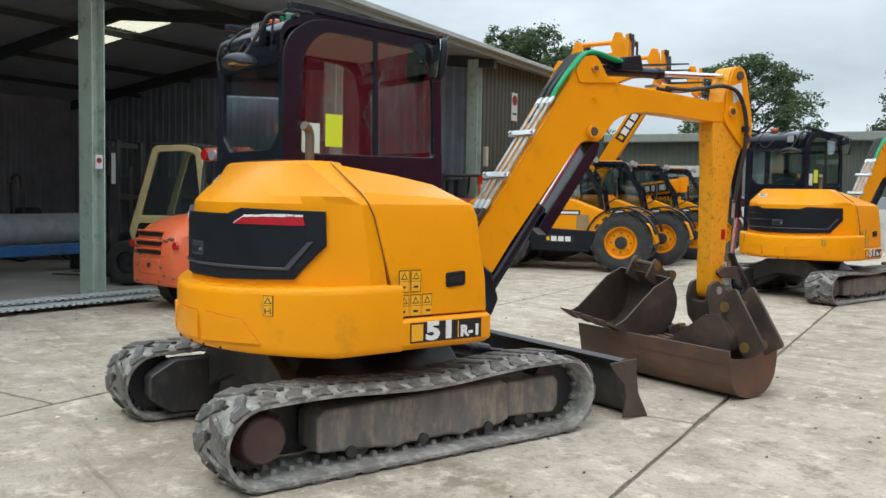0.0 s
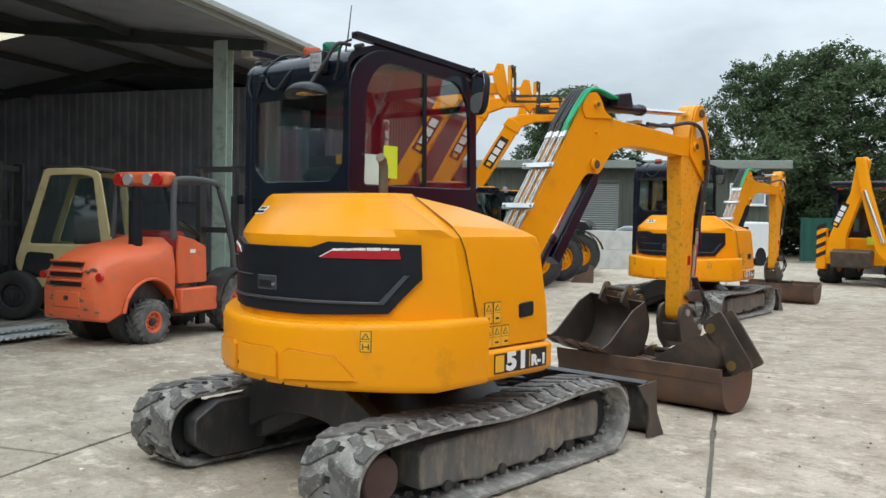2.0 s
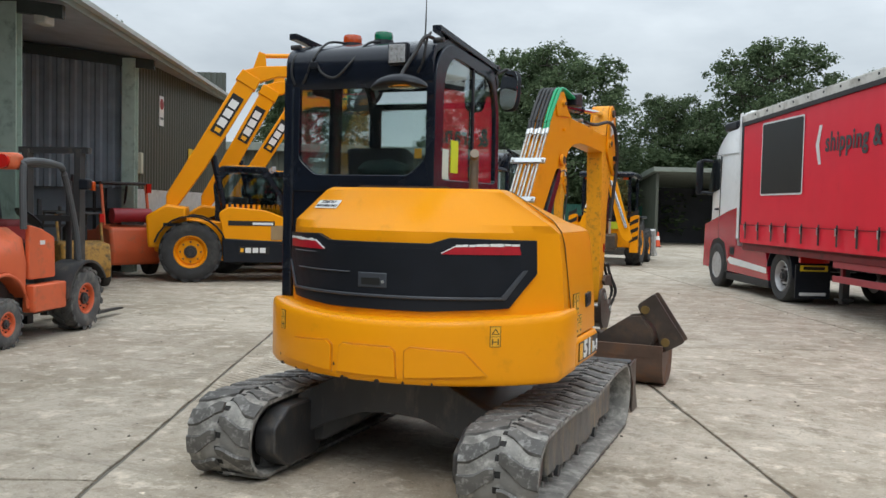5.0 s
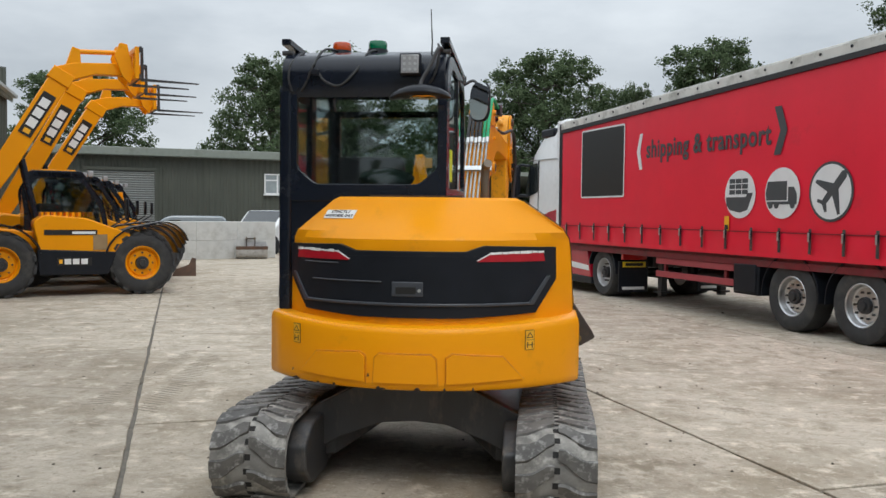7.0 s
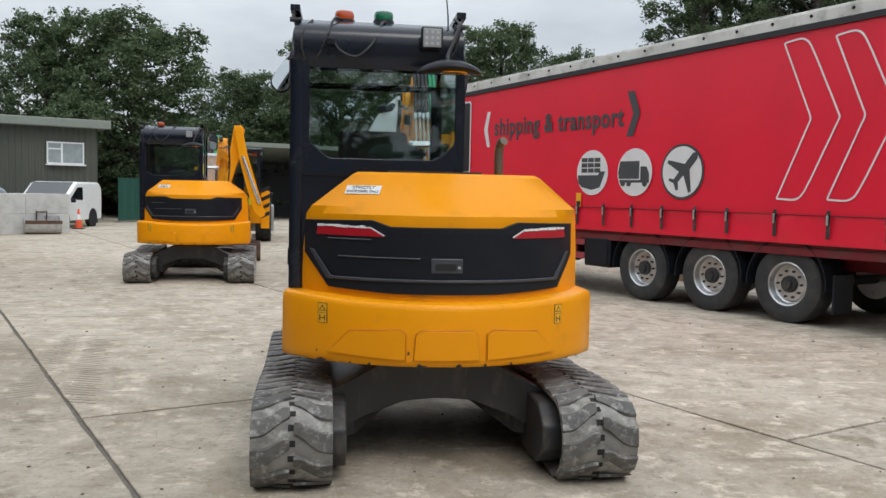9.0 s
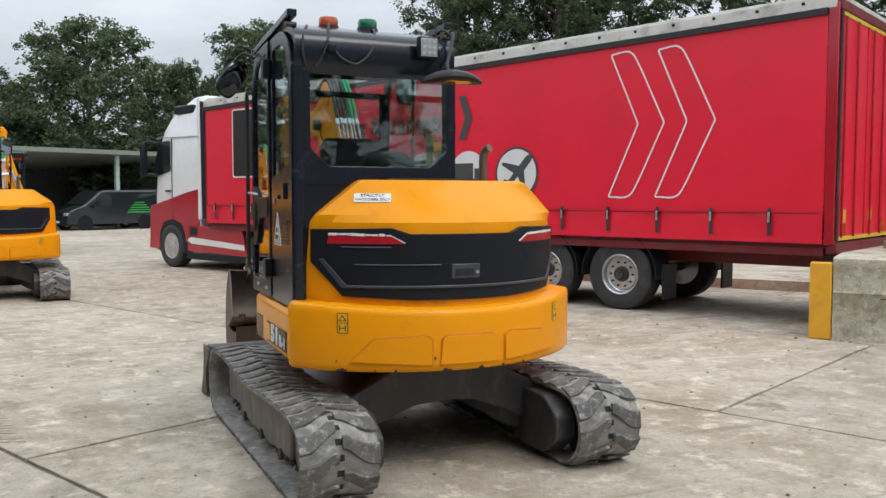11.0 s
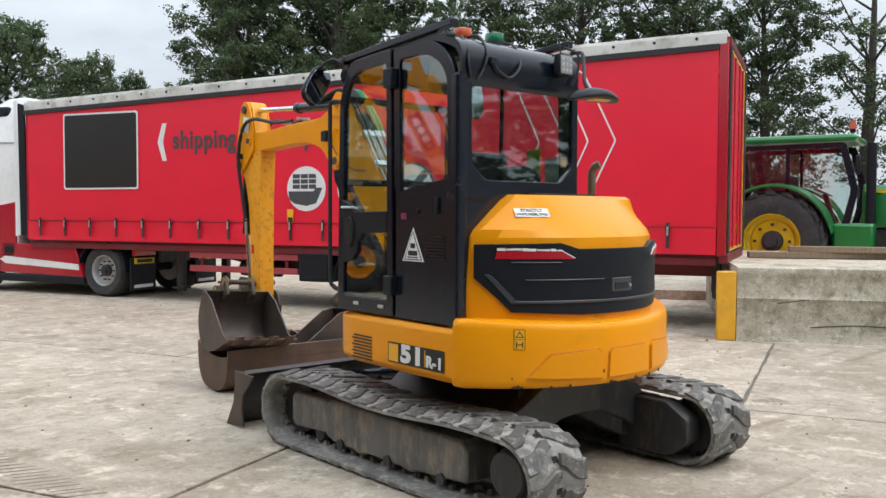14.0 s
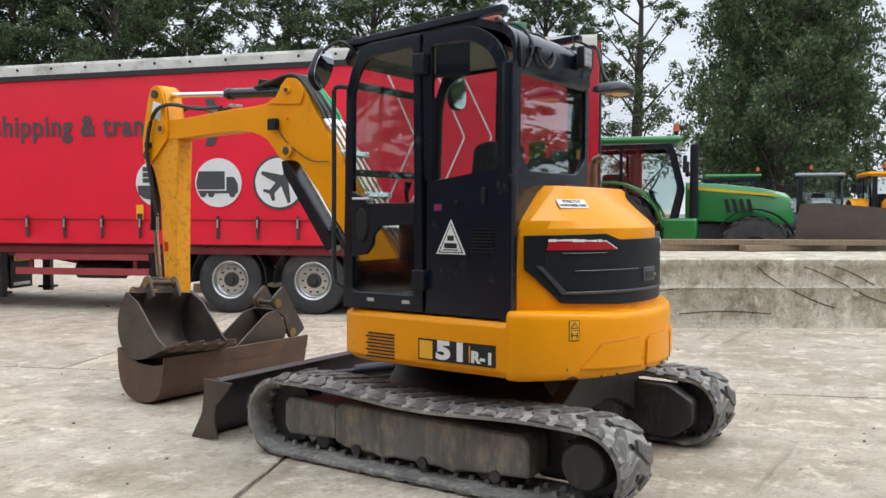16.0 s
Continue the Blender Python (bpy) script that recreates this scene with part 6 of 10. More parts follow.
def build_trailer():
    tl = thing("curtain_trailer", TRL, "long red curtain-sided trailer with pale roof edge", "trailer")
    Wd, Ln, z0, z1 = 2.55, 13.23, 1.06, 4.14
    DROP = 0.38 / 13.3       # the roof falls a little towards the front
    # curtain: slightly billowing sheet with soft vertical folds, near side and far side
    for side, x0 in ((-1, 0.0), (1, Wd)):
        bm = B()
        ny, nz = 120, 16
        grid = []
        for i in range(ny + 1):
            y = 0.10 + (Ln - 0.18) * i / ny
            row = []
            for j in range(nz + 1):
                z = 1.44 + (z1 - DROP * y - 0.2 - 1.44) * j / nz
                b = 0.006 * noise.noise(Vector((y * 0.7, z * 0.5, 3.0 + side))) + 0.003 * noise.noise(Vector((y * 4, z * 1.2, 1.0)))
                row.append(bm.verts.new((x0 + side * (0.012 + b), y, z)))
            grid.append(row)
        for i in range(ny):
            for j in range(nz):
                bm.faces.new((grid[i][j], grid[i + 1][j], grid[i + 1][j + 1], grid[i][j + 1]))
        cu = part("side_curtain", bm, CURTAIN, tl, "red tarpaulin side curtain", smooth=60)
        # hem with buckles
        bm = B()
        grid = []
        for i in range(241):
            y = 0.10 + (Ln - 0.18) * i / 240
            row = []
            for j, z in enumerate((1.075, 1.17, 1.27, 1.37, 1.455)):
                b = 0.034 * abs(noise.noise(Vector((y * 2.2, z * 3, 9.0)))) + 0.01 * math.sin(y * 4.8) * (j in (1, 2, 3))
                row.append(bm.verts.new((x0 + side * (0.03 + b), y, z)))
            grid.append(row)
        for i in range(240):
            for j in range(4):
                bm.faces.new((grid[i][j], grid[i + 1][j], grid[i + 1][j + 1], grid[i][j + 1]))
        part("curtain_hem", bm, CURTAIN, tl, "ruckled red curtain hem", smooth=60)
        part("hem_seam", box(B(), (x0 + side * 0.045, Ln / 2, 1.452), (0.014, Ln - 0.25, 0.012)), DARK_RED, tl)
        for k in range(19):
            y = 0.75 + k * 0.785 if k < 5 else 4.47 + (k - 5) * 0.64
            part("buckle_strap", box(B(), (x0 + side * 0.068, y, 1.34), (0.012, 0.05, 0.36)), DARK_STEEL, tl, bevel=0.004)
            bk_ = part("buckle", box(B(), (x0 + side * 0.08, y, 1.42), (0.022, 0.06, 0.11)), BLACK_PLASTIC, tl, bevel=0.006)
            part("buckle_lever", box(B(), (x0 + side * 0.094, y, 1.40), (0.012, 0.03, 0.13)), STEEL, bk_, bevel=0.003)
        part("roof_rail", prism(B(), [(0, z1 - 0.16), (0, z1), (Ln, z1 - DROP * Ln), (Ln, z1 - DROP * Ln - 0.16)], x0 - 0.03, x0 + 0.03), mat("dirty_pale_roof_sheet", (0.62, 0.61, 0.57), 0.6, vary=0.15, scale=2, dirt=(0.25, 0.24, 0.2), dirt_amount=0.4, dirt_scale=3), tl, "pale dirty roof rail", bevel=0.01)
        part("rail_seal", prism(B(), [(0.1, z1 - 0.235), (0.1, z1 - 0.155), (Ln, z1 - DROP * Ln - 0.155), (Ln, z1 - DROP * Ln - 0.235)], x0 + side * 0.01, x0 + side * 0.05), HOSE, tl)
    pr = MATS["dirty_pale_roof_sheet"]
    part("roof_sheet", prism(B(), [(0.0, z1 - 0.02), (0.0, z1 + 0.04), (Ln, z1 - DROP * Ln + 0.04), (Ln, z1 - DROP * Ln - 0.02)], 0.04, Wd - 0.04), pr, tl, "pale sheet roof", bevel=0.01)
    for k in range(22):
        part("roof_rivet", cyl(B(), (-0.04, 0.4 + k * 0.58, z1 - 0.06 - DROP * (0.4 + k * 0.58)), (-0.028, 0.4 + k * 0.58, z1 - 0.06 - DROP * (0.4 + k * 0.58)), 0.022, seg=10), BLACK_PLASTIC, tl)
    part("bulkhead", box(B(), (Wd / 2, Ln - 0.03, 2.38), (Wd - 0.02, 0.06, 2.6)), RED_PAINT, tl)
    part("load_floor", box(B(), (Wd / 2, Ln / 2, 1.06), (Wd - 0.1, Ln - 0.05, 0.1)), DARK_RED, tl)
    # rear doors and posts
    for s, x in ((0, 0.64), (1, 1.91)):
        d = part("rear_door", box(B(), (x, -0.01, 2.53), (1.20, 0.05, 2.78)), CURTAIN, tl, "glossy red rear door", bevel=0.008)
        for xx in (-0.42, 0.1):
            part("lock_bar", cyl(B(), (x + xx, -0.055, 1.15), (x + xx, -0.055, 3.9), 0.014, seg=8), RED_PAINT, d)
    for x in (0.02, Wd - 0.02):
        part("corner_post", box(B(), (x, 0.03, 2.55), (0.08, 0.13, 2.98)), RED_PAINT, tl, bevel=0.01)
        part("reflective_edge", box(B(), (x + (0.04 if x < 1 else -0.04), -0.042, 2.55), (0.04, 0.012, 2.85)), mat("yellow_reflective_tape", (0.65, 0.45, 0.04), 0.4, vary=0.2), tl)
        part("door_hinge_bar", cyl(B(), (x, -0.06, 1.1), (x, -0.06, 3.95), 0.018, seg=8), DARK_STEEL, tl)
    for z in (1.14, 3.93):
        part("reflective_edge", box(B(), (Wd / 2, -0.042, z), (Wd - 0.1, 0.012, 0.05)), MATS["yellow_reflective_tape"], tl)
    part("header", box(B(), (Wd / 2, -0.02, 4.02), (Wd, 0.08, 0.12)), DARK_RED, tl, bevel=0.01)
    part("rear_beam", box(B(), (Wd / 2, 0.0, 1.02), (Wd, 0.12, 0.14)), DARK_RED, tl, bevel=0.01)
    for x, m_ in ((0.35, LIME), (1.55, MATS["yellow_reflective_tape"]), (0.36, AMBER), (2.2, AMBER)):
        part("door_sticker", box(B(), (x, -0.038, 1.42 if m_ is not AMBER else 1.24), (0.16, 0.006, 0.16)), MATS["yellow_reflective_tape"] if m_ is LIME else m_, tl)
    lb = part("light_bar", box(B(), (Wd / 2, -0.02, 0.78), (2.3, 0.08, 0.16)), STEEL, tl, "rear light bar", bevel=0.01)
    for x in (0.3, Wd - 0.3):
        part("tail_lamp", box(B(), (x, -0.07, 0.78), (0.34, 0.05, 0.13)), RED_LENS, lb, bevel=0.008)
    part("underrun_bar", cyl(B(), (0.15, 0.1, 0.5), (Wd - 0.15, 0.1, 0.5), 0.06), DARK_STEEL, tl)
    for x in (0.6, Wd - 0.6):
        part("underrun_bracket", box(B(), (x, 0.15, 0.75), (0.1, 0.12, 0.5)), DARK_STEEL, tl)
    for x in (0.8, Wd - 0.8):
        part("chassis_rail", prism(B(), [(0.1, 0.72), (0.1, 1.02), (Ln - 0.3, 1.02), (Ln - 0.3, 0.86), (9.5, 0.86), (8.6, 0.7)], x - 0.06, x + 0.06), DARK_RED, tl)
    part("side_rave", box(B(), (0.06, Ln / 2, 0.97), (0.08, Ln - 0.2, 0.1)), DARK_RED, tl)
    for k, y in enumerate((2.98, 4.28, 5.62)):
        for out, x in ((-1, 0.24), (1, Wd - 0.24)):
            w = wheel(tl, (x, y, 0.52), 0.52, 0.36, out, 0.30, ALLOY, dish=0.11, bolts=10)
            bm = B()
            rings = []
            for i in range(15):
                a = radians(-5 + 190 * i / 14)
                rings.append([(x + e, y + rr * math.cos(a), 0.53 + rr * math.sin(a)) for e, rr in ((-0.22, 0.60), (0.22, 0.60), (0.22, 0.615), (-0.22, 0.615))])
            part("mudguard", loft(bm, rings), BLACK_PLASTIC, tl, "black plastic mudguard")
        part("axle", cyl(B(), (0.3, y, 0.52), (Wd - 0.3, y, 0.52), 0.07), DARK_STEEL, tl)
    part("mud_flap", box(B(), (0.24, 2.27, 0.45), (0.4, 0.03, 0.5)), BLACK_PLASTIC, tl)
    part("mud_flap", box(B(), (Wd - 0.24, 2.27, 0.45), (0.4, 0.03, 0.5)), BLACK_PLASTIC, tl)
    tb = part("pannier_box", box(B(), (0.25, 6.62, 0.72), (0.45, 0.62, 0.52)), BLACK_PLASTIC, tl, "black plastic tool box", bevel=0.03)
    part("box_lid", box(B(), (0.015, 6.62, 0.72), (0.03, 0.54, 0.44)), BLACK_PLASTIC, tb, bevel=0.015)
    for z in (0.62, 0.86):
        part("side_guard", box(B(), (0.06, 8.1, z), (0.035, 2.3, 0.11)), mat("faded_red_side_guard", (0.35, 0.05, 0.06), 0.5, vary=0.1), tl, "faded red side guard rail", bevel=0.006)
    for y in (7.2, 9.0):
        part("guard_stay", box(B(), (0.1, y, 0.78), (0.05, 0.06, 0.4)), DARK_RED, tl)
    for x in (0.6, Wd - 0.6):
        part("landing_leg", box(B(), (x, 9.9, 0.55), (0.12, 0.14, 0.85)), DARK_STEEL, tl)
        part("leg_foot", box(B(), (x, 9.9, 0.2), (0.22, 0.26, 0.04)), DARK_STEEL, tl)
    part("air_tank", cyl(B(), (0.5, 7.6, 0.62), (0.5, 8.4, 0.62), 0.14), DARK_STEEL, tl)
    part("spare_carrier", box(B(), (1.27, 7.6, 0.62), (1.0, 1.3, 0.22)), DARK_STEEL, tl, bevel=0.04)
    # graphics on the near side, facing -x
    G = Matrix(((0, 1, 0, -0.06), (-1, 0, 0, 0), (0, 0, 1, 0), (0, 0, 0, 1)))

    def at(u, v, off=0.0):
        """u metres forward along the trailer, v up."""
        return Matrix(((0, 1, 0, -0.024 - off * 0.45), (-1, 0, 0, u), (0, 0, 1, v), (0, 0, 0, 1)))

    def flat(name, poly, u, v, off, material, label=""):
        bm = prism(B(), poly, -0.0025, 0.0, "y", at(u, v, off))
        return part(name, bm, material, tl, label)
    GREY = mat("dark_grey_print", (0.055, 0.06, 0.065), 0.5, vary=0.08)
    WHITE_PRINT = mat("white_print", (0.72, 0.72, 0.72), 0.45, vary=0.04)
    # printed window, u runs forward so mirror the sign: local p = -(u - u0)
    flat("printed_frame", rounded([(-0.92, -0.725), (0.92, -0.725), (0.92, 0.725), (-0.92, 0.725)], 0.06), 11.28, 2.775, 0.0, WHITE_PRINT, "white outline of a printed dark panel")
    flat("printed_panel", rounded([(-0.885, -0.69), (0.885, -0.69), (0.885, 0.69), (-0.885, 0.69)], 0.05), 11.28, 2.775, 0.007, DECAL_BLACK, "printed black panel")
    flat("white_angle", [(-0.09, 0.0), (0.02, 0.34), (0.12, 0.34), (0.03, 0.0), (0.12, -0.34), (0.02, -0.34)], 9.81, 2.90, 0.0, WHITE_PRINT, "white angle mark")
    flat("dark_angle", [(0.12, 0.0), (-0.02, 0.36), (-0.17, 0.36), (-0.03, 0.0), (-0.17, -0.36), (-0.02, -0.36)], 5.80, 2.965, 0.0, GREY, "dark angle mark")
    tx = lettering("curtain_text", "shipping & transport", 0.46, GREY, tl, at(7.80, 2.915), 1.0, bold=0.010, label="dark grey letters")
    wide = max(v.co.x for v in tx.data.vertices) - min(v.co.x for v in tx.data.vertices)
    tx.data.transform(Matrix.Diagonal((3.52 / wide, 1, 1, 1)))

    def icon(name, poly, u, v, off, material):
        flat(name, [(p * 0.88, q * 0.88) for p, q in poly], u, v, off, material)
    for u, nm in ((6.735, "ship"), (5.755, "truck"), (4.78, "plane")):
        disc = [(0.378 * math.cos(2 * math.pi * k / 40), 0.378 * math.sin(2 * math.pi * k / 40)) for k in range(40)]
        if nm == "plane":
            flat("icon_ring", [(p * 1.1, q * 1.1) for p, q in disc], u, 2.035, 0.0, GREY)
        flat("icon_disc", disc, u, 2.035, 0.007, WHITE_PRINT, "white round icon")
        if nm == "ship":
            icon("icon_shape", [(-0.40, -0.05), (0.16, -0.05), (0.22, 0.02), (0.36, 0.02), (0.22, -0.28), (0.0, -0.33), (-0.28, -0.28), (-0.38, -0.2)], u, 2.035, 0.014, GREY)
            for i in range(3):
                for j in range(3):
                    icon("icon_shape", [(-0.30 + 0.18 * i, 0.0 + 0.1 * j), (-0.14 + 0.18 * i, 0.0 + 0.1 * j), (-0.14 + 0.18 * i, 0.08 + 0.1 * j), (-0.30 + 0.18 * i, 0.08 + 0.1 * j)], u, 2.035, 0.014, GREY)
        elif nm == "truck":
            icon("icon_shape", [(-0.39, -0.12), (0.12, -0.12), (0.12, 0.2), (-0.36, 0.2), (-0.41, 0.0)], u, 2.035, 0.014, GREY)
            icon("icon_shape", [(0.15, -0.18), (0.36, -0.18), (0.36, -0.02), (0.29, 0.1), (0.15, 0.1)], u, 2.035, 0.014, GREY)
            icon("icon_shape", [(-0.36, -0.19), (0.36, -0.19), (0.36, -0.14), (-0.38, -0.14)], u, 2.035, 0.014, GREY)
            for p in (-0.28, -0.13, 0.26):
                icon("icon_shape", [(p + 0.06 * math.cos(k), -0.2 + 0.06 * math.sin(k)) for k in [2 * math.pi * i / 14 for i in range(14)]], u, 2.035, 0.02, GREY)
        else:
            pl = [(0.30, 0.32), (0.24, 0.32), (0.06, 0.13), (-0.30, 0.20), (-0.33, 0.15), (-0.06, 0.0), (-0.17, -0.13), (-0.27, -0.11), (-0.29, -0.15), (-0.17, -0.20), (-0.12, -0.32), (-0.07, -0.31), (-0.08, -0.18), (0.04, -0.06), (0.16, -0.36), (0.21, -0.34), (0.17, 0.04), (0.33, 0.22), (0.34, 0.29)]
            icon("icon_shape", pl, u, 2.035, 0.014, GREY)
    # two outlined chevrons
    for u in (2.673, 1.932):
        out = [tuple(p) for p in rounded([(-0.45, 1.02), (-0.10, 1.07), (0.04, 0.82), (0.43, 0.0), (0.04, -0.82), (-0.10, -1.07), (-0.47, -1.05), (0.0, 0.0)], [0.05, 0.22, 0.2, 0.03, 0.2, 0.22, 0.05, 0.03], 4)]
        inn = []
        n = len(out)
        for i in range(n):
            p, a, b = Vector(out[i]), Vector(out[i - 1]), Vector(out[(i + 1) % n])
            e1, e2 = (p - a).normalized(), (b - p).normalized()
            nv = Vector((e1.y + e2.y, -(e1.x + e2.x)))
            nv = nv / max(0.5, nv.length) if nv.length else nv
            k = 0.024 / max(0.45, abs(nv.normalized().dot(Vector((e1.y, -e1.x)))))
            inn.append(tuple(p + nv.normalized() * k))
        bm = frame_prism(B(), out, inn, -0.003, 0.0, "y")
        bm.transform(at(u, 2.70))
        part("chevron_outline", bm, WHITE_PRINT, tl, "white outlined chevron")
    flat("yellow_notice", [(-0.06, -0.12), (0.06, -0.12), (0.06, 0.12), (-0.06, 0.12)], 7.05, 1.57, 0.02, DECAL_YELLOW, "small yellow notice")
    flat("notice_mark", [(-0.045, -0.09), (0.045, -0.09), (0.045, -0.02), (-0.045, -0.02)], 7.05, 1.57, 0.03, DECAL_BLACK)
    return tl


trailer = build_trailer()


# ---- tractor unit ----
def build_truck():
    m = TRL @ pose(0.06, 11.36, 0, 0, 0, -0.3)
    tk = thing("truck_tractor_unit", m, "white and red truck cab coupled to a trailer", "truck")
    Wd = 2.48
    # cab body: lofted along y
    rings = []
    for y, z0, z1, ins in ((2.22, 0.95, 3.80, 0.02), (2.34, 0.9, 3.84, 0.0), (2.8, 0.75, 3.80, 0.0), (3.3, 0.72, 3.66, 0.0), (3.66, 0.62, 3.44, 0.02), (3.90, 0.5, 3.12, 0.05), (4.06, 0.42, 2.7, 0.08), (4.18, 0.38, 1.9, 0.11), (4.27, 0.36, 1.3, 0.14), (4.30, 0.36, 0.8, 0.16)):
        rings.append([(ins, y, z0), (ins - 0.0, y, (z0 + z1) / 2), (ins + 0.02, y, z1 - 0.3), (ins + 0.2, y, z1), (Wd - ins - 0.2, y, z1), (Wd - ins - 0.02, y, z1 - 0.3), (Wd - ins, y, (z0 + z1) / 2), (Wd - ins, y, z0)])
    cab = part("cab_shell", loft(B(), rings), WHITE, tk, "white sleeper cab", bevel=0.03, smooth=40)
    for s, x in ((-1, -0.012), (1, Wd + 0.012)):
        red = [(2.24, 0.92), (2.24, 1.82), (2.7, 1.75), (3.4, 1.60), (4.10, 1.45), (4.24, 1.42), (4.30, 0.42), (3.86, 0.42), (3.85, 0.8), (3.66, 1.06), (3.28, 1.13), (2.92, 1.02), (2.78, 0.75), (2.78, 0.6), (2.36, 0.62)]
        part("red_side_panel", prism(B(), red, x, x - s * 0.05), RED_PAINT, tk, "red painted lower cab side", bevel=0.01)
        part("wheel_arch", prism(B(), rounded([(2.72, 0.36), (2.72, 0.92), (2.98, 1.16), (3.6, 1.16), (3.92, 0.92), (3.92, 0.36)], 0.1), x - s * 0.006, x - s * 0.07), BLACK_PLASTIC, tk, "black wheel arch")
        win = [(3.36, 2.24), (4.06, 2.10), (4.02, 2.45), (3.82, 2.92), (3.38, 2.95)]
        part("side_window", prism(B(), rounded(win, 0.06), x - s * 0.002, x + s * 0.008 - s * 0.02), DARK_GLASS, tk, "dark side window")
        part("door_seam", prism(B(), [(3.30, 1.15), (3.315, 1.15), (3.315, 3.0), (3.30, 3.0)], x + s * 0.002, x - s * 0.02), DECAL_BLACK, tk)
        part("panel_seam", prism(B(), [(2.26, 3.0), (3.9, 3.02), (3.9, 3.032), (2.26, 3.012)], x + s * 0.004, x - s * 0.02), mat("grey_seam", (0.3, 0.3, 0.3), 0.5), tk)
        part("side_skirt", prism(B(), [(0.46, 0.36), (0.66, 0.92), (0.85, 0.97), (2.66, 1.0), (2.72, 0.4)], x, x - s * 0.12), RED_PAINT, tk, "red side skirt with white flash", bevel=0.015)
        part("skirt_flash", prism(B(), [(0.56, 0.50), (0.58, 0.61), (2.56, 0.73), (2.70, 0.66), (2.54, 0.58)], x + s * 0.006, x), WHITE, tk)
        part("skirt_foot", prism(B(), [(0.44, 0.22), (0.46, 0.38), (2.74, 0.38), (2.78, 0.22)], x, x - s * 0.1), BLACK_PLASTIC, tk, bevel=0.02)
        part("step", box(B(), (x - s * 0.05, 2.44, 0.86), (0.112, 0.26, 0.16)), BLACK_PLASTIC, tk, bevel=0.01)
        mir = part("mirror", box(B(), (x + s * 0.2, 4.16, 2.52), (0.16, 0.14, 0.80)), BLACK_PLASTIC, tk, "tall black door mirror", bevel=0.05)
        for z in (2.9, 2.14):
            part("mirror_arm", tube(B(), curve_pts([(x - s * 0.03, 3.92, z), (x + s * 0.12, 4.06, z + 0.03), (x + s * 0.2, 4.16, z)], 4), 0.035), BLACK_PLASTIC, mir)
        part("air_deflector", prism(B(), [(2.12, 1.15), (2.26, 1.12), (2.26, 3.84), (2.16, 3.86)], x, x - s * 0.04), WHITE, tk, bevel=0.01)
        part("dark_gap", prism(B(), [(1.92, 1.15), (2.12, 1.15), (2.16, 3.78), (2.0, 3.74)], x - s * 0.01, x - s * 0.05), BLACK_PLASTIC, tk)
        part("door_handle", box(B(), (x + s * 0.012, 3.46, 1.78), (0.03, 0.2, 0.05)), BLACK_PLASTIC, tk, bevel=0.01)
    defl = loft(B(), [[(0.12, 2.2, 3.6), (Wd - 0.12, 2.2, 3.6), (Wd - 0.2, 2.2, 3.93), (0.2, 2.2, 3.93)], [(0.12, 2.7, 3.62), (Wd - 0.12, 2.7, 3.62), (Wd - 0.25, 2.7, 3.92), (0.25, 2.7, 3.92)], [(0.2, 3.4, 3.55), (Wd - 0.2, 3.4, 3.55), (Wd - 0.3, 3.4, 3.70), (0.3, 3.4, 3.70)]])
    part("roof_deflector", defl, WHITE, tk, "white roof air deflector", bevel=0.05)
    part("roof_recess", box(B(), (0.06, 2.82, 3.63), (0.13, 0.74, 0.2)), BLACK_PLASTIC, tk, bevel=0.04)
    part("windscreen", loft(B(), [[(0.14, 3.92, 3.02), (Wd - 0.14, 3.92, 3.02)], [(0.16, 4.20, 2.0), (Wd - 0.16, 4.20, 2.0)], [(0.16, 4.26, 2.0), (Wd - 0.16, 4.26, 2.0)], [(0.14, 3.98, 3.05), (Wd - 0.14, 3.98, 3.05)]], close=False, caps=False), DARK_GLASS, tk, "dark windscreen")
    part("front_grille", box(B(), (Wd / 2, 4.30, 0.95), (1.7, 0.06, 0.75)), BLACK_PLASTIC, tk, bevel=0.03)
    part("sun_visor", box(B(), (Wd / 2, 4.08, 3.12), (2.1, 0.3, 0.05)), BLACK_PLASTIC, tk, bevel=0.02)
    for y, sidew in ((0.0, 0.62), (3.36, 0.33)):
        for out, x in ((-1, sidew / 2 - (0.03 if y else -0.02)), (1, Wd - sidew / 2 + (0.03 if y else -0.02))):
            wheel(tk, (x, y, 0.50), 0.50, sidew, out, 0.30, SILVER, dish=0.16 if y == 0 else 0.02, bolts=10, hub_mat=SILVER if y else DARK_STEEL)
        part("axle", cyl(B(), (0.3, y, 0.5), (Wd - 0.3, y, 0.5), 0.08), DARK_STEEL, tk)
    for x in (0.32, Wd - 0.32):
        bm = B()
        rings = []
        for i in range(15):
            a = radians(0 + 180 * i / 14)
            rings.append([(x + e, rr * math.cos(a), 0.5 + rr * math.sin(a)) for e, rr in ((-0.33, 0.58), (0.33, 0.58), (0.33, 0.60), (-0.33, 0.60))])
        part("rear_wing", loft(bm, rings), BLACK_PLASTIC, tk, "black rear wing")
        fl = part("mud_flap", box(B(), (x, -0.72, 0.45), (0.66, 0.03, 0.62)), BLACK_PLASTIC, tk, "black mud flap with pale marks")
        part("flap_mark", box(B(), (x, -0.738, 0.22), (0.5, 0.004, 0.06)), DECAL_WHITE, fl)
        rl = part("tail_lamp", box(B(), (x, -0.75, 0.86), (0.55, 0.08, 0.13)), RED_LENS, tk, bevel=0.01)
        part("number_plate", box(B(), (x, -0.76, 0.70), (0.52, 0.01, 0.11)), mat("yellow_plate", (0.75, 0.55, 0.02), 0.4), tk)
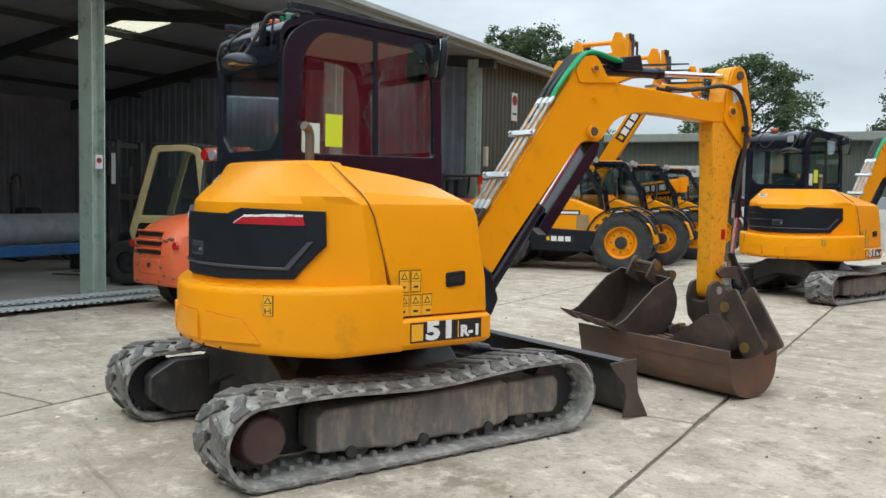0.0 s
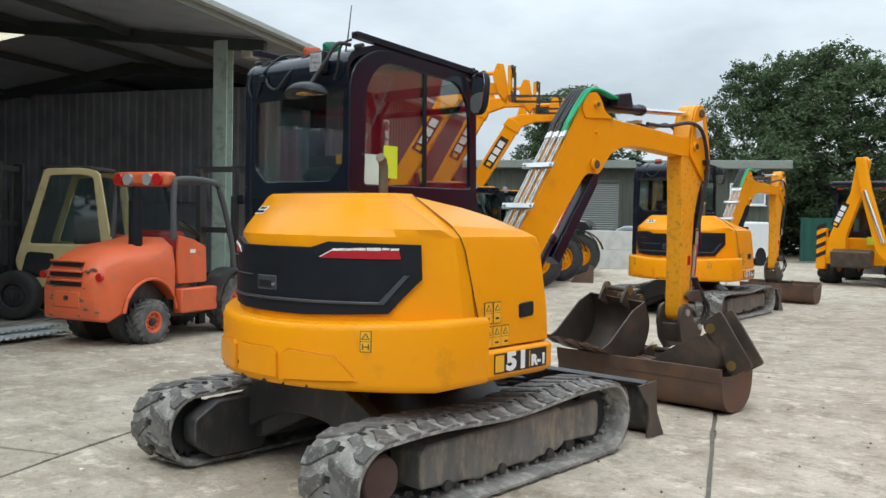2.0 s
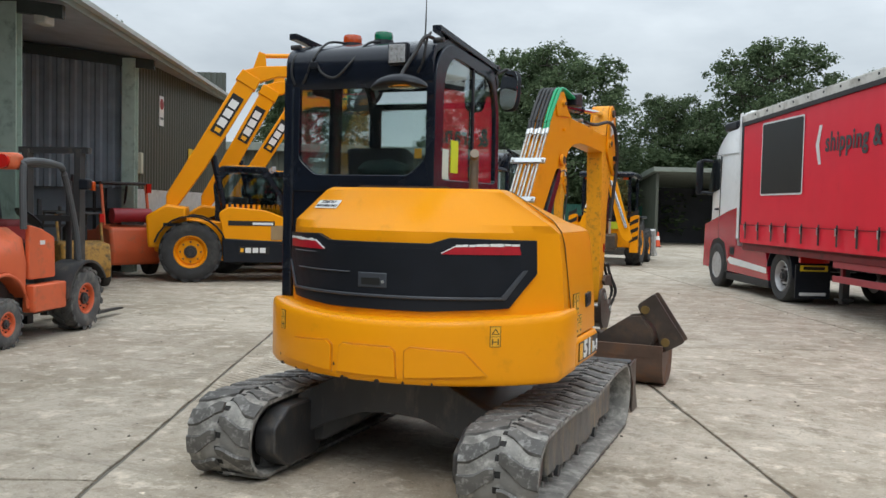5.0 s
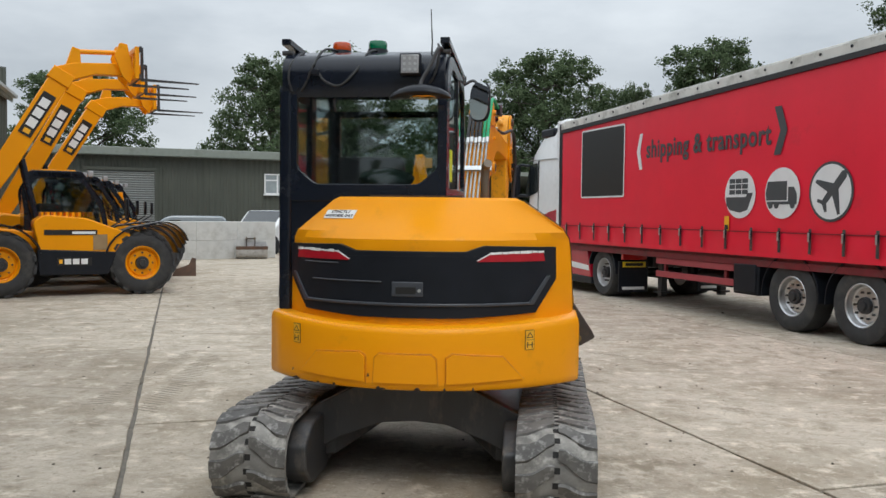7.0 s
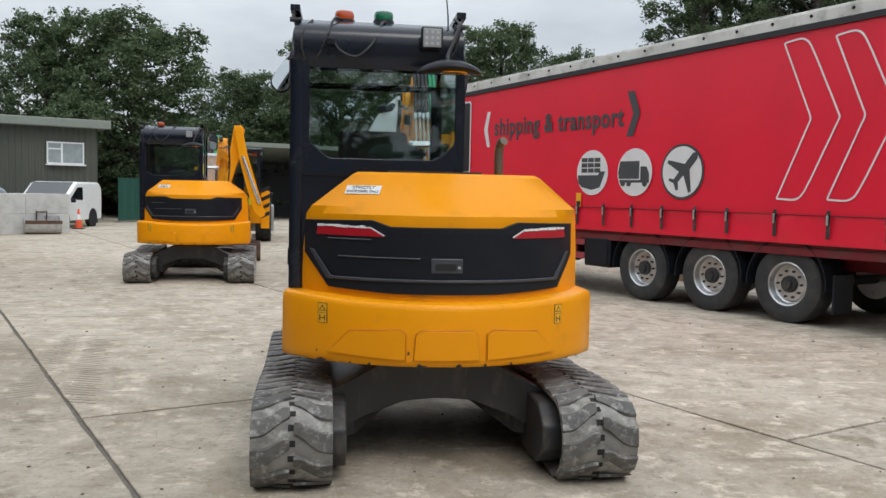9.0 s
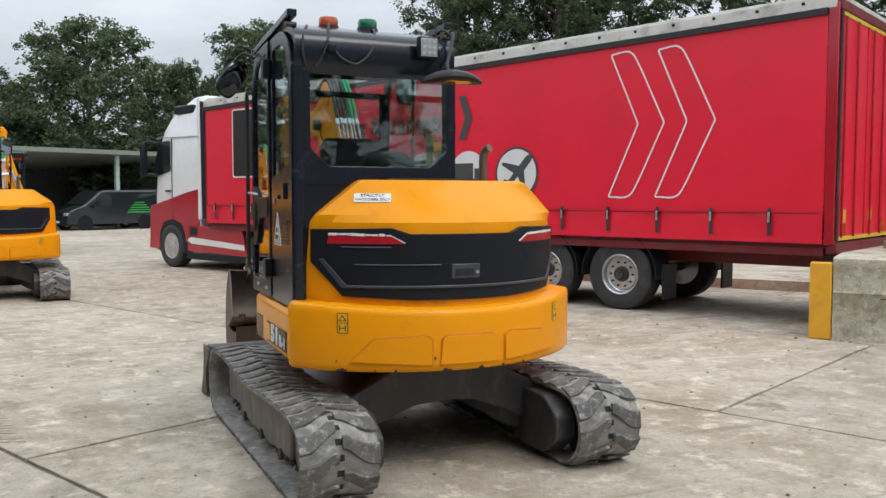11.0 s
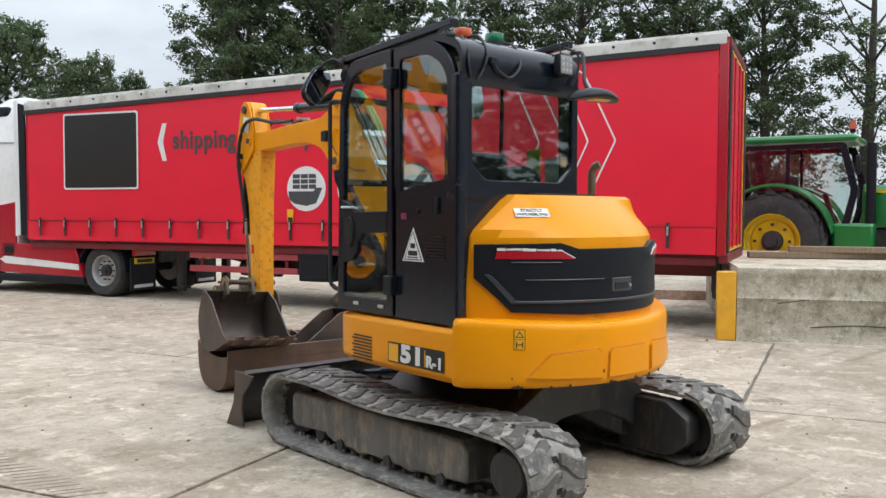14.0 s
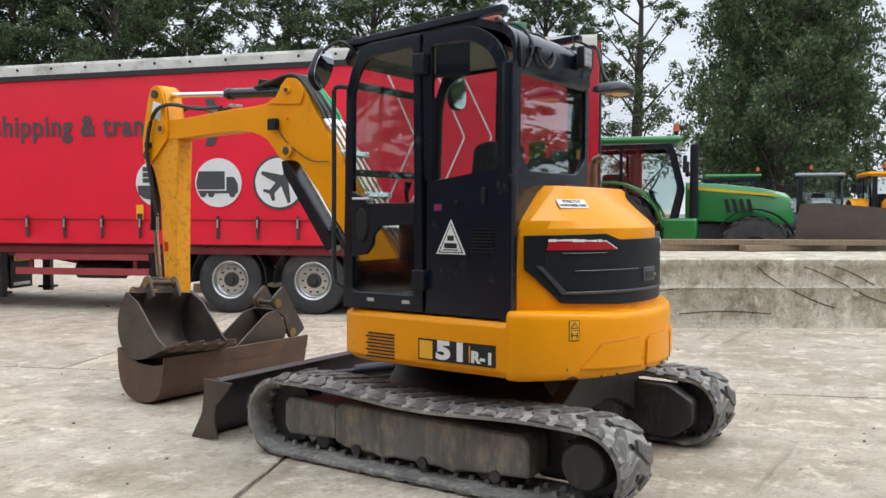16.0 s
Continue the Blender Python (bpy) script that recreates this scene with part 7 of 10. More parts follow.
        part("plate_bar", box(B(), (x, -0.767, 0.70), (0.40, 0.004, 0.06)), DECAL_BLACK, tk)
    part("chassis", box(B(), (Wd / 2, 1.5, 0.78), (0.9, 4.4, 0.28)), DARK_STEEL, tk)
    part("fifth_wheel", cyl(B(), (Wd / 2, 0.1, 0.92), (Wd / 2, 0.1, 1.0), 0.5), DARK_STEEL, tk)
    part("fuel_tank", box(B(), (0.4, 1.6, 0.62), (0.55, 1.5, 0.55)), SILVER, tk, bevel=0.08)
    part("fuel_tank", box(B(), (Wd - 0.4, 1.6, 0.62), (0.55, 1.5, 0.55)), SILVER, tk, bevel=0.08)
    return tk


truck = build_truck()

# ---- concrete loading dock ----
DOCK = pose(6.17, 1.42, 0, 0, 0, -54.5)     # x runs along its front, y goes back


def dock_slab():
    bm = B()
    nx = 60
    loop = []
    for i in range(nx + 1):
        x = 14.0 * i / nx
        loop.append((x, 0.012 * noise.noise(Vector((x * 2.1, 0, 4)))))
    rings = []
    for z, o in ((0.0, 0.0), (0.06, 0.03), (0.25, 0.0), (0.5, 0.012), (0.56, -0.02), (0.60, 0.01), (0.84, 0.0), (0.87, -0.02), (0.95, -0.015), (0.965, 0.015)):
        rings.append([(x, y + o + 0.01 * noise.noise(Vector((x * 5, z * 6, 2))), z) for x, y in loop] + [(14.0, 5.2, z), (0.0, 5.2, z)])
    return loft(bm, rings)


dock = part("loading_dock", dock_slab(), DOCK_CONCRETE, smooth=40)
dock.matrix_world = DOCK
tagged(dock, "raised pale concrete loading dock with cast layers", "dock", kind="structure")
CRACK = mat("dark_crack", (0.07, 0.058, 0.045), 0.95, vary=0.3)
for pts in ([(1.95, 0.9), (2.15, 0.72), (2.5, 0.52), (2.85, 0.36), (3.1, 0.28)], [(2.3, 0.93), (2.75, 0.82), (3.2, 0.62), (3.6, 0.42), (4.0, 0.3)],
            [(2.95, 0.9), (3.3, 0.78), (3.65, 0.6)], [(4.3, 0.84), (4.6, 0.66), (5.1, 0.45)], [(0.5, 0.5), (1.0, 0.56), (1.6, 0.54)], [(0.9, 0.2), (1.5, 0.24), (2.2, 0.2)]):
    part("crack", tube(B(), curve_pts([(x, -0.004 + 0.01 * noise.noise(Vector((x * 4, z * 4, 1))), z) for x, z in pts], 5), 0.0065, 5), CRACK, dock, "dark crack in the dock face")
post = part("dock_post", box(B(), (-0.13, 0.05, 0.45), (0.24, 0.16, 0.9)), mat("yellow_bollard_paint", (0.72, 0.36, 0.02), 0.5, vary=0.1, dirt=(0.3, 0.22, 0.1), dirt_amount=0.3), bevel=0.015)
post.matrix_world = DOCK
tagged(post, "yellow painted steel post at the dock corner", "post")
sheet = thing("steel_sheet", DOCK @ pose(3.65, 2.6, 0.965, 0, 0, -8), "dark brown steel sheet standing on the dock", "sheet")
part("plate", prism(B(), [(0, 0), (0.12, 0.78), (0.5, 0.80), (5.0, 0.42), (5.0, 0.0)], 0.0, 0.02, "y"), BROWN_STEEL, sheet)
part("prop", box(B(), (0.5, 0.3, 0.15), (0.06, 0.6, 0.3)), BROWN_STEEL, sheet)
for i, (x, y, z, l, r) in enumerate(((0.4, 2.3, 0.01, 4.6, 4), (0.9, 2.55, 0.01, 4.2, 1), (1.0, 2.4, 0.10, 4.0, -3), (2.6, 2.1, 0.01, 2.2, 14))):
    t = part("timber_plank", box(B(), (l / 2, 0, 0.045), (l, 0.2, 0.09)), TIMBER, bevel=0.006)
    t.matrix_world = DOCK @ pose(x, y, 0.965 + z, 0, 0, r)
    tagged(t, "weathered timber plank lying on the dock", "plank", "planks on the dock")

# ---- concrete slabs of the yard: the setting's pieces ----
LANE, U0 = 4.11, -2.03
SLAB_MESH = {}


def slab_mesh(w, l, key):
    if key not in SLAB_MESH:
        bm = B()
        rings = []
        rnd = random.Random(hash(key) % 1000 if isinstance(key, int) else 5)
        g = 0.017
        for z, ins in ((-0.02, 0.0), (-0.004, 0.0), (0.0, 0.007)):
            a, b = w / 2 - g - ins, l / 2 - g - ins
            ring = []
            for (x0, y0), (x1, y1) in (((-a, -b), (a, -b)), ((a, -b), (a, b)), ((a, b), (-a, b)), ((-a, b), (-a, -b))):
                for k in range(40):
                    t = k / 40
                    x, y = x0 + (x1 - x0) * t, y0 + (y1 - y0) * t
                    j = 0.012 * noise.noise(Vector((x * 3.1, y * 3.1, 7))) + 0.006 * noise.noise(Vector((x * 11, y * 11, 3)))
                    ring.append((x + j, y + j, z))
            rings.append(ring)
        loft(bm, rings)
        bmesh.ops.recalc_face_normals(bm, faces=bm.faces)
        me = bpy.data.meshes.new("concrete_slab")
        bm.to_mesh(me)
        bm.free()
        me.materials.append(CONCRETE)
        SLAB_MESH[key] = me
    return SLAB_MESH[key]


yard = tagged(new("yard_paving"), "pale stained concrete slabs with dark joints", "paving", kind="structure")
yard.matrix_world = YARD
CROSS = {0: 1.135, 1: -1.62, -1: -1.03}
for lane in range(-8, 9):
    u = U0 + LANE * (lane + 0.5)
    length = 6.1
    start = CROSS.get(lane, (lane * 2.37) % length)
    for k in range(-3, 10):
        s0 = start + k * length
        ob = new("slab", slab_mesh(LANE, length, "slab"))
        ob.parent = yard
        ob.location = (u, s0 + length / 2, 0)



# ---- yard vehicles ----
def logo(parent, m, w, h, white=None):
    """A dark badge with three pale blocks, as a plain shape."""
    b = part("badge", box(B(), (0, 0, 0), (w, 0.006, h), m), DECAL_BLACK, parent, "dark badge with pale blocks")
    part("badge_block", box(B(), (-w * 0.40, -0.005, 0), (w * 0.1, 0.006, h * 0.5), m), DECAL_YELLOW, b)
    for k in range(3):
        part("badge_block", box(B(), (-w * 0.2 + k * w * 0.24, -0.005, 0), (w * 0.19, 0.006, h * 0.66), m), DECAL_WHITE, b)


def face_right(x, y, z):
    return Matrix(((0, -1, 0, x), (1, 0, 0, y), (0, 0, 1, z), (0, 0, 0, 1)))


def build_telehandler(m, lift, label):
    """Origin on the ground under the rear axle; y forward, x to the right, boom angle in degrees."""
    th = thing("telehandler", m, label, "telehandler", "row of parked telehandlers")
    for y in (0.0, 2.55):
        for s in (-1, 1):
            wheel(th, (s * 0.92, y, 0.63), 0.60, 0.44, s, 0.34, YELLOW, TYRE, lugs=16, dish=0.12, bolts=8, seg=28)
            bm = B()
            rings = []
            for i in range(11):
                a = radians(15 + 150 * i / 10)
                rings.append([(s * 0.92 + e, y + rr * math.cos(a), 0.63 + rr * math.sin(a)) for e, rr in ((-0.25, 0.72), (0.25, 0.72), (0.25, 0.75), (-0.25, 0.75))])
            part("mudguard", loft(bm, rings), BLACK_PLASTIC, th, "black mudguard")
        part("axle", cyl(B(), (-0.8, y, 0.63), (0.8, y, 0.63), 0.12), DARK_STEEL, th)
    ch = prism(B(), [(-0.75, 0.6), (-0.8, 1.15), (-0.5, 1.35), (3.1, 1.0), (3.25, 0.6), (2.8, 0.5), (0, 0.45)], -0.42, 0.42)
    part("chassis", ch, YELLOW, th, "yellow welded chassis", bevel=0.03)
    part("rear_weight", prism(B(), [(-0.85, 0.7), (-0.9, 1.35), (-0.5, 1.6), (-0.1, 1.55), (-0.1, 0.75)], -0.95, 0.95), YELLOW, th, bevel=0.05)
    # engine pod on the right with black lower panel
    pod = [(0.72, 0.62), (0.55, 1.45), (0.75, 1.58), (1.5, 1.52), (2.35, 1.2), (2.2, 1.08), (2.0, 0.62)]
    pd = part("engine_pod", prism(B(), rounded(pod, 0.08), 0.45, 1.12), YELLOW, th, "yellow engine cover with vents", bevel=0.03)
    part("pod_base", prism(B(), [(0.66, 0.42), (0.62, 0.92), (2.05, 0.86), (1.9, 0.42)], 0.5, 1.145), BLACK_PLASTIC, pd, bevel=0.02)
    logo(pd, face_right(1.15, 1.28, 0.68), 0.62, 0.16)
    for k in range(7):
        part("vent_slat", box(B(), (0.8, 0.72 + k * 0.11, 1.585), (0.5, 0.045, 0.09), Matrix.Identity(4)), YELLOW, pd)
    part("name_strip", box(B(), (1.125, 1.22, 1.24), (0.006, 0.95, 0.1), Matrix.Identity(4)), DECAL_BLACK, pd)
    part("name_marks", box(B(), (1.13, 1.45, 1.235), (0.005, 0.42, 0.05)), DECAL_WHITE, pd)
    part("side_vent", box(B(), (1.125, 1.75, 1.05), (0.006, 0.26, 0.3)), mat("tan_vent_mesh", (0.3, 0.2, 0.1), 0.6), pd)
    part("number_mark", box(B(), (0.96, -0.4, 1.18), (0.006, 0.3, 0.07)), DECAL_BLACK, th)
    # cab on the left, glazed all round
    prof = rounded([(0.55, 1.0), (0.42, 2.05), (0.62, 2.42), (1.55, 2.42), (1.98, 1.75), (2.12, 1.0)], [0.05, 0.1, 0.15, 0.2, 0.1, 0.05], 4)
    inn = rounded([(0.66, 1.12), (0.55, 2.03), (0.70, 2.32), (1.50, 2.32), (1.88, 1.73), (2.0, 1.12)], [0.05, 0.1, 0.15, 0.2, 0.1, 0.05], 4)
    cb = part("cab_frame", frame_prism(B(), prof, inn, -0.98, -0.90), BLACK, th, "black cab frame")
    part("cab_frame_inner", frame_prism(B(), prof, inn, 0.02, 0.08), BLACK, cb)
    pane("cab_glass", prism(B(), inn, -0.95, -0.945), TINT_GLASS, cb)
    pane("cab_glass", prism(B(), inn, 0.05, 0.055), TINT_GLASS, cb)
    part("cab_roof", prism(B(), rounded([(0.46, 2.34), (0.6, 2.46), (1.55, 2.46), (1.68, 2.3)], 0.05), -0.98, 0.08), BLACK, cb, bevel=0.03)
    part("roof_panel", box(B(), (-0.45, 1.05, 2.47), (0.8, 0.8, 0.04)), YELLOW, cb, bevel=0.015)
    part("cab_back", box(B(), (-0.45, 0.5, 1.5), (1.0, 0.06, 1.0)), BLACK, cb)
    pane("windscreen", prism(B(), [(1.60, 2.36), (1.61, 2.36), (2.03, 1.74), (2.02, 1.74)], -0.9, 0.02), TINT_GLASS, cb)
    part("seat", box(B(), (-0.45, 0.95, 1.45), (0.5, 0.5, 0.7)), SEAT, cb, bevel=0.08)
    for x in (-0.9, 0.0):
        part("cab_lamp", box(B(), (x, 1.72, 2.42), (0.16, 0.1, 0.12)), CLEAR_LENS, cb, bevel=0.02)
    mi = part("mirror", box(B(), (0.55, 2.35, 1.75), (0.2, 0.05, 0.34)), BLACK_PLASTIC, th, bevel=0.03)
    part("mirror_stay", tube(B(), [(0.5, 1.9, 1.25), (0.55, 2.35, 1.55)], 0.015), BLACK_PLASTIC, mi)
    # boom
    piv = Vector((0.2, -0.35, 1.72))
    a = radians(lift)
    d, n = Vector((0, math.cos(a), math.sin(a))), Vector((0, -math.sin(a), math.cos(a)))

    bl = 2.9 if lift > 20 else 1.75

    def bp(u, v):
        p = piv + d * u + n * v
        return (p.y, p.z)
    bo = part("boom", prism(B(), [bp(-0.15, -0.12), bp(-0.2, 0.1), bp(0.0, 0.2), bp(bl, 0.2), bp(bl + 0.05, -0.2), bp(0.9, -0.2)], 0.03, 0.37), YELLOW, th, "yellow telescopic boom raised high", bevel=0.02)
    part("boom_collar", prism(B(), [bp(bl - 0.04, -0.23), bp(bl - 0.04, 0.24), bp(bl + 0.22, 0.22), bp(bl + 0.22, -0.21)], 0.0, 0.40), YELLOW, bo, bevel=0.015)
    mm = Matrix(((0, -1, 0, 0.38), (d.y, 0, n.y, (piv + d * (bl - 0.8)).y), (d.z, 0, n.z, (piv + d * (bl - 0.8)).z), (0, 0, 0, 1)))
    logo(bo, mm, 0.95, 0.26)
    if lift < 20:
        return th
    # nose runs on, nearly level
    e = piv + d * (3.05 if lift > 20 else 1.9)
    part("boom_nose", prism(B(), [(e.y - 0.1, e.z - 0.12), (e.y - 0.12, e.z + 0.16), (e.y + 0.2, e.z + 0.26), (e.y + 1.0, e.z + 0.32), (e.y + 1.25, e.z + 0.22), (e.y + 1.2, e.z + 0.08), (e.y + 0.6, e.z + 0.06), (e.y + 0.15, e.z - 0.1)], 0.08, 0.32), YELLOW, bo, bevel=0.015)
    for x in (-0.05, 0.45):
        part("carriage_arm", prism(B(), rounded([(e.y + 1.1, e.z + 0.05), (e.y + 0.95, e.z + 0.45), (e.y + 1.05, e.z + 0.72), (e.y + 1.2, e.z + 0.7), (e.y + 1.32, e.z + 0.1), (e.y + 1.25, e.z - 0.1)], 0.03), x - 0.03, x + 0.03), YELLOW, bo, bevel=0.006)
    part("tilt_link", tube(B(), [(0.2, e.y + 0.25, e.z + 0.5), (0.2, e.y + 1.05, e.z + 0.55)], 0.05), YELLOW, bo)
    part("tilt_lever", prism(B(), [(e.y + 0.05, e.z + 0.18), (e.y + 0.18, e.z + 0.58), (e.y + 0.32, e.z + 0.54), (e.y + 0.35, e.z + 0.2)], 0.1, 0.3), YELLOW, bo, bevel=0.01)
    cr = part("fork_carriage", frame_prism(B(), [(-0.375, e.z - 0.02), (0.775, e.z - 0.02), (0.775, e.z + 0.62), (-0.375, e.z + 0.62)], [(-0.28, e.z + 0.08), (0.68, e.z + 0.08), (0.68, e.z + 0.52), (-0.28, e.z + 0.52)], e.y + 1.30, e.y + 1.38, "y"), YELLOW, bo, "yellow open fork carriage frame", bevel=0.006)
    for x in (0.02, 0.38):
        part("carriage_upright", box(B(), (x, e.y + 1.34, e.z + 0.30), (0.09, 0.06, 0.5)), YELLOW, cr, bevel=0.006)
    for z in (0.02, 0.58):
        part("carriage_bar", box(B(), (0.2, e.y + 1.40, e.z + z), (1.2, 0.05, 0.09)), DARK_STEEL, cr)
    for x in (-0.25, 0.65):
        part("fork", prism(B(), [(e.y + 1.43, e.z + 0.62), (e.y + 1.47, e.z + 0.62), (e.y + 1.48, e.z - 0.0), (e.y + 2.6, e.z - 0.01), (e.y + 2.6, e.z - 0.025), (e.y + 1.43, e.z - 0.05)], x - 0.05, x + 0.05), DARK_STEEL, cr, "dark steel fork tine")
    part("lift_ram", cyl(B(), (0.2, 0.75, 1.15), tuple(piv + d * 1.2 + n * -0.2), 0.07), BLACK, th)
    return th


TELE_ANGLE = -53.8
t0 = Vector((-9.86, 9.86, 0))
row_dir = Vector((-0.37, 0.93, 0))
for i, lift in enumerate((60, 62, 59, 8)):
    p = t0 + row_dir * 2.62 * i
    build_telehandler(pose(p.x, p.y, 0, 0, 0, TELE_ANGLE), lift, "yellow and black telehandler with " + ("raised boom and pallet forks" if lift > 20 else "lowered boom, parked in a row"))


def build_forklift(name, m, label, body, style, tall=2.1):
    """Origin on the ground under the rear axle; y forward to the mast. style: rough, cab or open."""
    fk = thing(name, m, label, "forklift", "forklift trucks by the shed")
    rough = style == "rough"
    wb = 1.60 if rough else 1.22 if style == "cab" else 1.55
    for s in (-1, 1):
        wheel(fk, (s * (0.51 if rough else 0.56), 0, 0.27 if rough else 0.31), 0.27 if rough else 0.31, 0.20, s, 0.14 if rough else 0.17, body if rough else DARK_STEEL, TYRE_GREY if rough else TYRE, lugs=18 if rough else 0, dish=0.05, seg=28)
        wheel(fk, (s * (0.50 if rough else 0.62), wb, 0.40 if rough else 0.36), 0.38 if rough else 0.36, 0.30, s, 0.2, body if rough else DARK_STEEL, TYRE_GREY if rough else TYRE, lugs=16 if rough else 0, dish=0.07, seg=28)
    part("axle", cyl(B(), (-0.5, 0, 0.31), (0.5, 0, 0.31), 0.06), DARK_STEEL, fk)
    part("axle", cyl(B(), (-0.5, wb, 0.38), (0.5, wb, 0.38), 0.08), DARK_STEEL, fk)
    part("underframe", box(B(), (0, wb / 2, 0.42), (0.8, wb, 0.3)), DARK_STEEL, fk, bevel=0.03)
    if rough:
        # rounded tail with wheel arches
        rings = []
        for y, hw, z0, z1 in ((-0.80, 0.34, 0.42, 0.86), (-0.76, 0.44, 0.34, 1.0), (-0.62, 0.50, 0.31, 1.10), (-0.42, 0.53, 0.40, 1.17), (-0.36, 0.54, 0.62, 1.19), (-0.2, 0.55, 0.76, 1.22), (0.0, 0.55, 0.81, 1.25), (0.2, 0.55, 0.76, 1.28), (0.36, 0.55, 0.62, 1.31), (0.44, 0.54, 0.50, 1.32)):
            rings.append([(-hw, y, z0), (-hw * 1.02, y, (z0 + z1) / 2), (-hw * 0.93, y, z1 - 0.12), (-hw * 0.6, y, z1), (hw * 0.6, y, z1), (hw * 0.93, y, z1 - 0.12), (hw * 1.02, y, (z0 + z1) / 2), (hw, y, z0)])
        SCRAPED = mat("bare_scraped_metal", (0.16, 0.11, 0.075), 0.6, vary=0.3, scale=12)
        tail = part("counterweight", loft(B(), rings), body, fk, "faded orange rounded tail with scraped corners", bevel=0.03, smooth=45)
        for z, w in ((1.0, 0.5), (0.88, 0.52), (0.77, 0.52)):
            part("air_slot", box(B(), (-0.02, -0.765 if z > 0.95 else -0.793, z), (w, 0.05, 0.055)), DECAL_BLACK, tail, bevel=0.01)
            part("slot_lip", box(B(), (-0.02, -0.780 if z > 0.95 else -0.806, z + 0.038), (w + 0.04, 0.05, 0.022)), body, tail, bevel=0.006)
        scrape = random.Random(8)
        for k in range(26):
            x, z, w = scrape.choice((-1, 1)) * scrape.uniform(0.16, 0.47), scrape.uniform(0.36, 0.98), scrape.uniform(0.012, 0.05)
            y = -0.803 + max(0.0, abs(x) - 0.33) * 0.42 + max(0.0, z - 0.86) * 0.3
            turn = Matrix.Translation((x, y, z)) @ Matrix.Rotation(math.copysign(radians(20), x) if abs(x) > 0.33 else 0.0, 4, "Z")
            part("scrape", prism(B(), [(-w, -w * 0.3), (-w * 0.4, w * 0.4), (w * 0.5, w * 0.25), (w, -w * 0.1), (w * 0.2, -w * 0.5)], -0.004, 0.03, "y", turn), SCRAPED, tail)
        part("tow_plate", box(B(), (0, -0.79, 0.58), (0.42, 0.04, 0.2)), body, tail, bevel=0.015)
        part("tow_pin", cyl(B(), (0, -0.83, 0.6), (0, -0.79, 0.6), 0.03), DARK_STEEL, tail)
        for s in (-1, 1):
            part("tail_lamp", cyl(B(), (s * 0.47, -0.76, 0.86), (s * 0.47, -0.72, 0.86), 0.05), RED_LENS, tail)
            part("side_step", box(B(), (s * 0.55, 0.80, 0.50), (0.16, 0.68, 0.32)), body, fk, bevel=0.02)
            part("arch_well", cyl(B(), (s * 0.2, 0.0, 0.36), (s * 0.40, 0.0, 0.36), 0.40, seg=28), DARK_STEEL, fk, "dark open wheel arch")
            part("arch_edge", tube(B(), [(s * 0.555, 0.44 * math.cos(radians(a)), 0.36 + 0.45 * math.sin(radians(a))) for a in range(5, 180, 12)], 0.022), body, fk)
            part("front_guard", loft(B(), [[(s * 0.50 + e, wb + rr * math.cos(radians(a)), 0.4 + rr * math.sin(radians(a))) for e, rr in ((-0.18, 0.46), (0.18, 0.46), (0.18, 0.49), (-0.18, 0.49))] for a in range(30, 175, 12)]), DARK_STEEL, fk, "dark grey mudguard")
            part("door_panel", prism(B(), rounded([(0.46, 0.72), (0.46, 1.35), (0.72, 1.30), (0.98, 1.20), (1.0, 0.72)], 0.04), s * 0.51, s * 0.565), body, fk, "orange half door panel", bevel=0.01)
            part("door_marks", box(B(), (s * 0.568, 0.72, 1.14), (0.004, 0.1, 0.05)), DECAL_WHITE, fk)
        part("air_cleaner_pipe", cyl(B(), (0.30, -0.02, 1.16), (0.30, -0.02, 1.78), 0.085), BLACK_PLASTIC, fk, "tall black air stack")
        part("pipe_cap", cyl(B(), (0.30, -0.02, 1.78), (0.30, -0.02, 1.96), 0.05, 0.045), BLACK_PLASTIC, fk)
        FR = mat("grey_cab_tube", (0.07, 0.075, 0.08), 0.5, vary=0.1)
        for s in (-1, 1):
            loopp = curve_pts([(s * 0.53, 0.40, 1.30), (s * 0.50, 0.44, 1.95), (s * 0.49, 0.56, 2.08), (s * 0.48, 1.15, 2.07), (s * 0.48, 1.34, 1.95), (s * 0.51, 1.55, 1.3), (s * 0.53, 1.6, 0.85)], 4)
            part("cab_tube", tube(B(), loopp, 0.04, 10), FR, fk, "grey tubular cab frame")
        part("cab_top", box(B(), (0, 0.9, 2.05), (0.92, 0.8, 0.04)), FR, fk, bevel=0.015)
        for k in range(6):
            part("roof_slat", box(B(), (0, 0.58 + k * 0.13, 2.09), (0.9, 0.05, 0.04)), FR, fk)
        bar = part("lamp_bar", box(B(), (0, 0.43, 2.07), (0.94, 0.2, 0.19)), body, fk, "orange lamp bar with round lamps", bevel=0.05)
        for x, c in ((-0.345, RED_LENS), (-0.175, CLEAR_LENS), (0.165, CLEAR_LENS), (0.335, RED_LENS)):
            part("round_lamp", cyl(B(), (x, 0.29, 2.065), (x, 0.34, 2.065), 0.078), c, bar)
        pane("rear_glass", box(B(), (0, 0.41, 1.66), (0.98, 0.006, 0.66)), TINT_GLASS, fk)
        part("red_seat", box(B(), (0.0, 0.72, 1.25), (0.5, 0.45, 0.3)), mat("red_vinyl", (0.3, 0.02, 0.02), 0.5), fk, bevel=0.06)
        part("steering_wheel", lathe(B(), [(0.17, -0.012), (0.185, 0.0), (0.17, 0.012), (0.155, 0.0)], Matrix.Translation((0.12, 1.15, 1.42)) @ Matrix.Rotation(radians(60), 4, "Z") @ Matrix.Rotation(radians(-50), 4, "Y"), 24), BLACK_PLASTIC, fk, "black steering wheel")
    else:
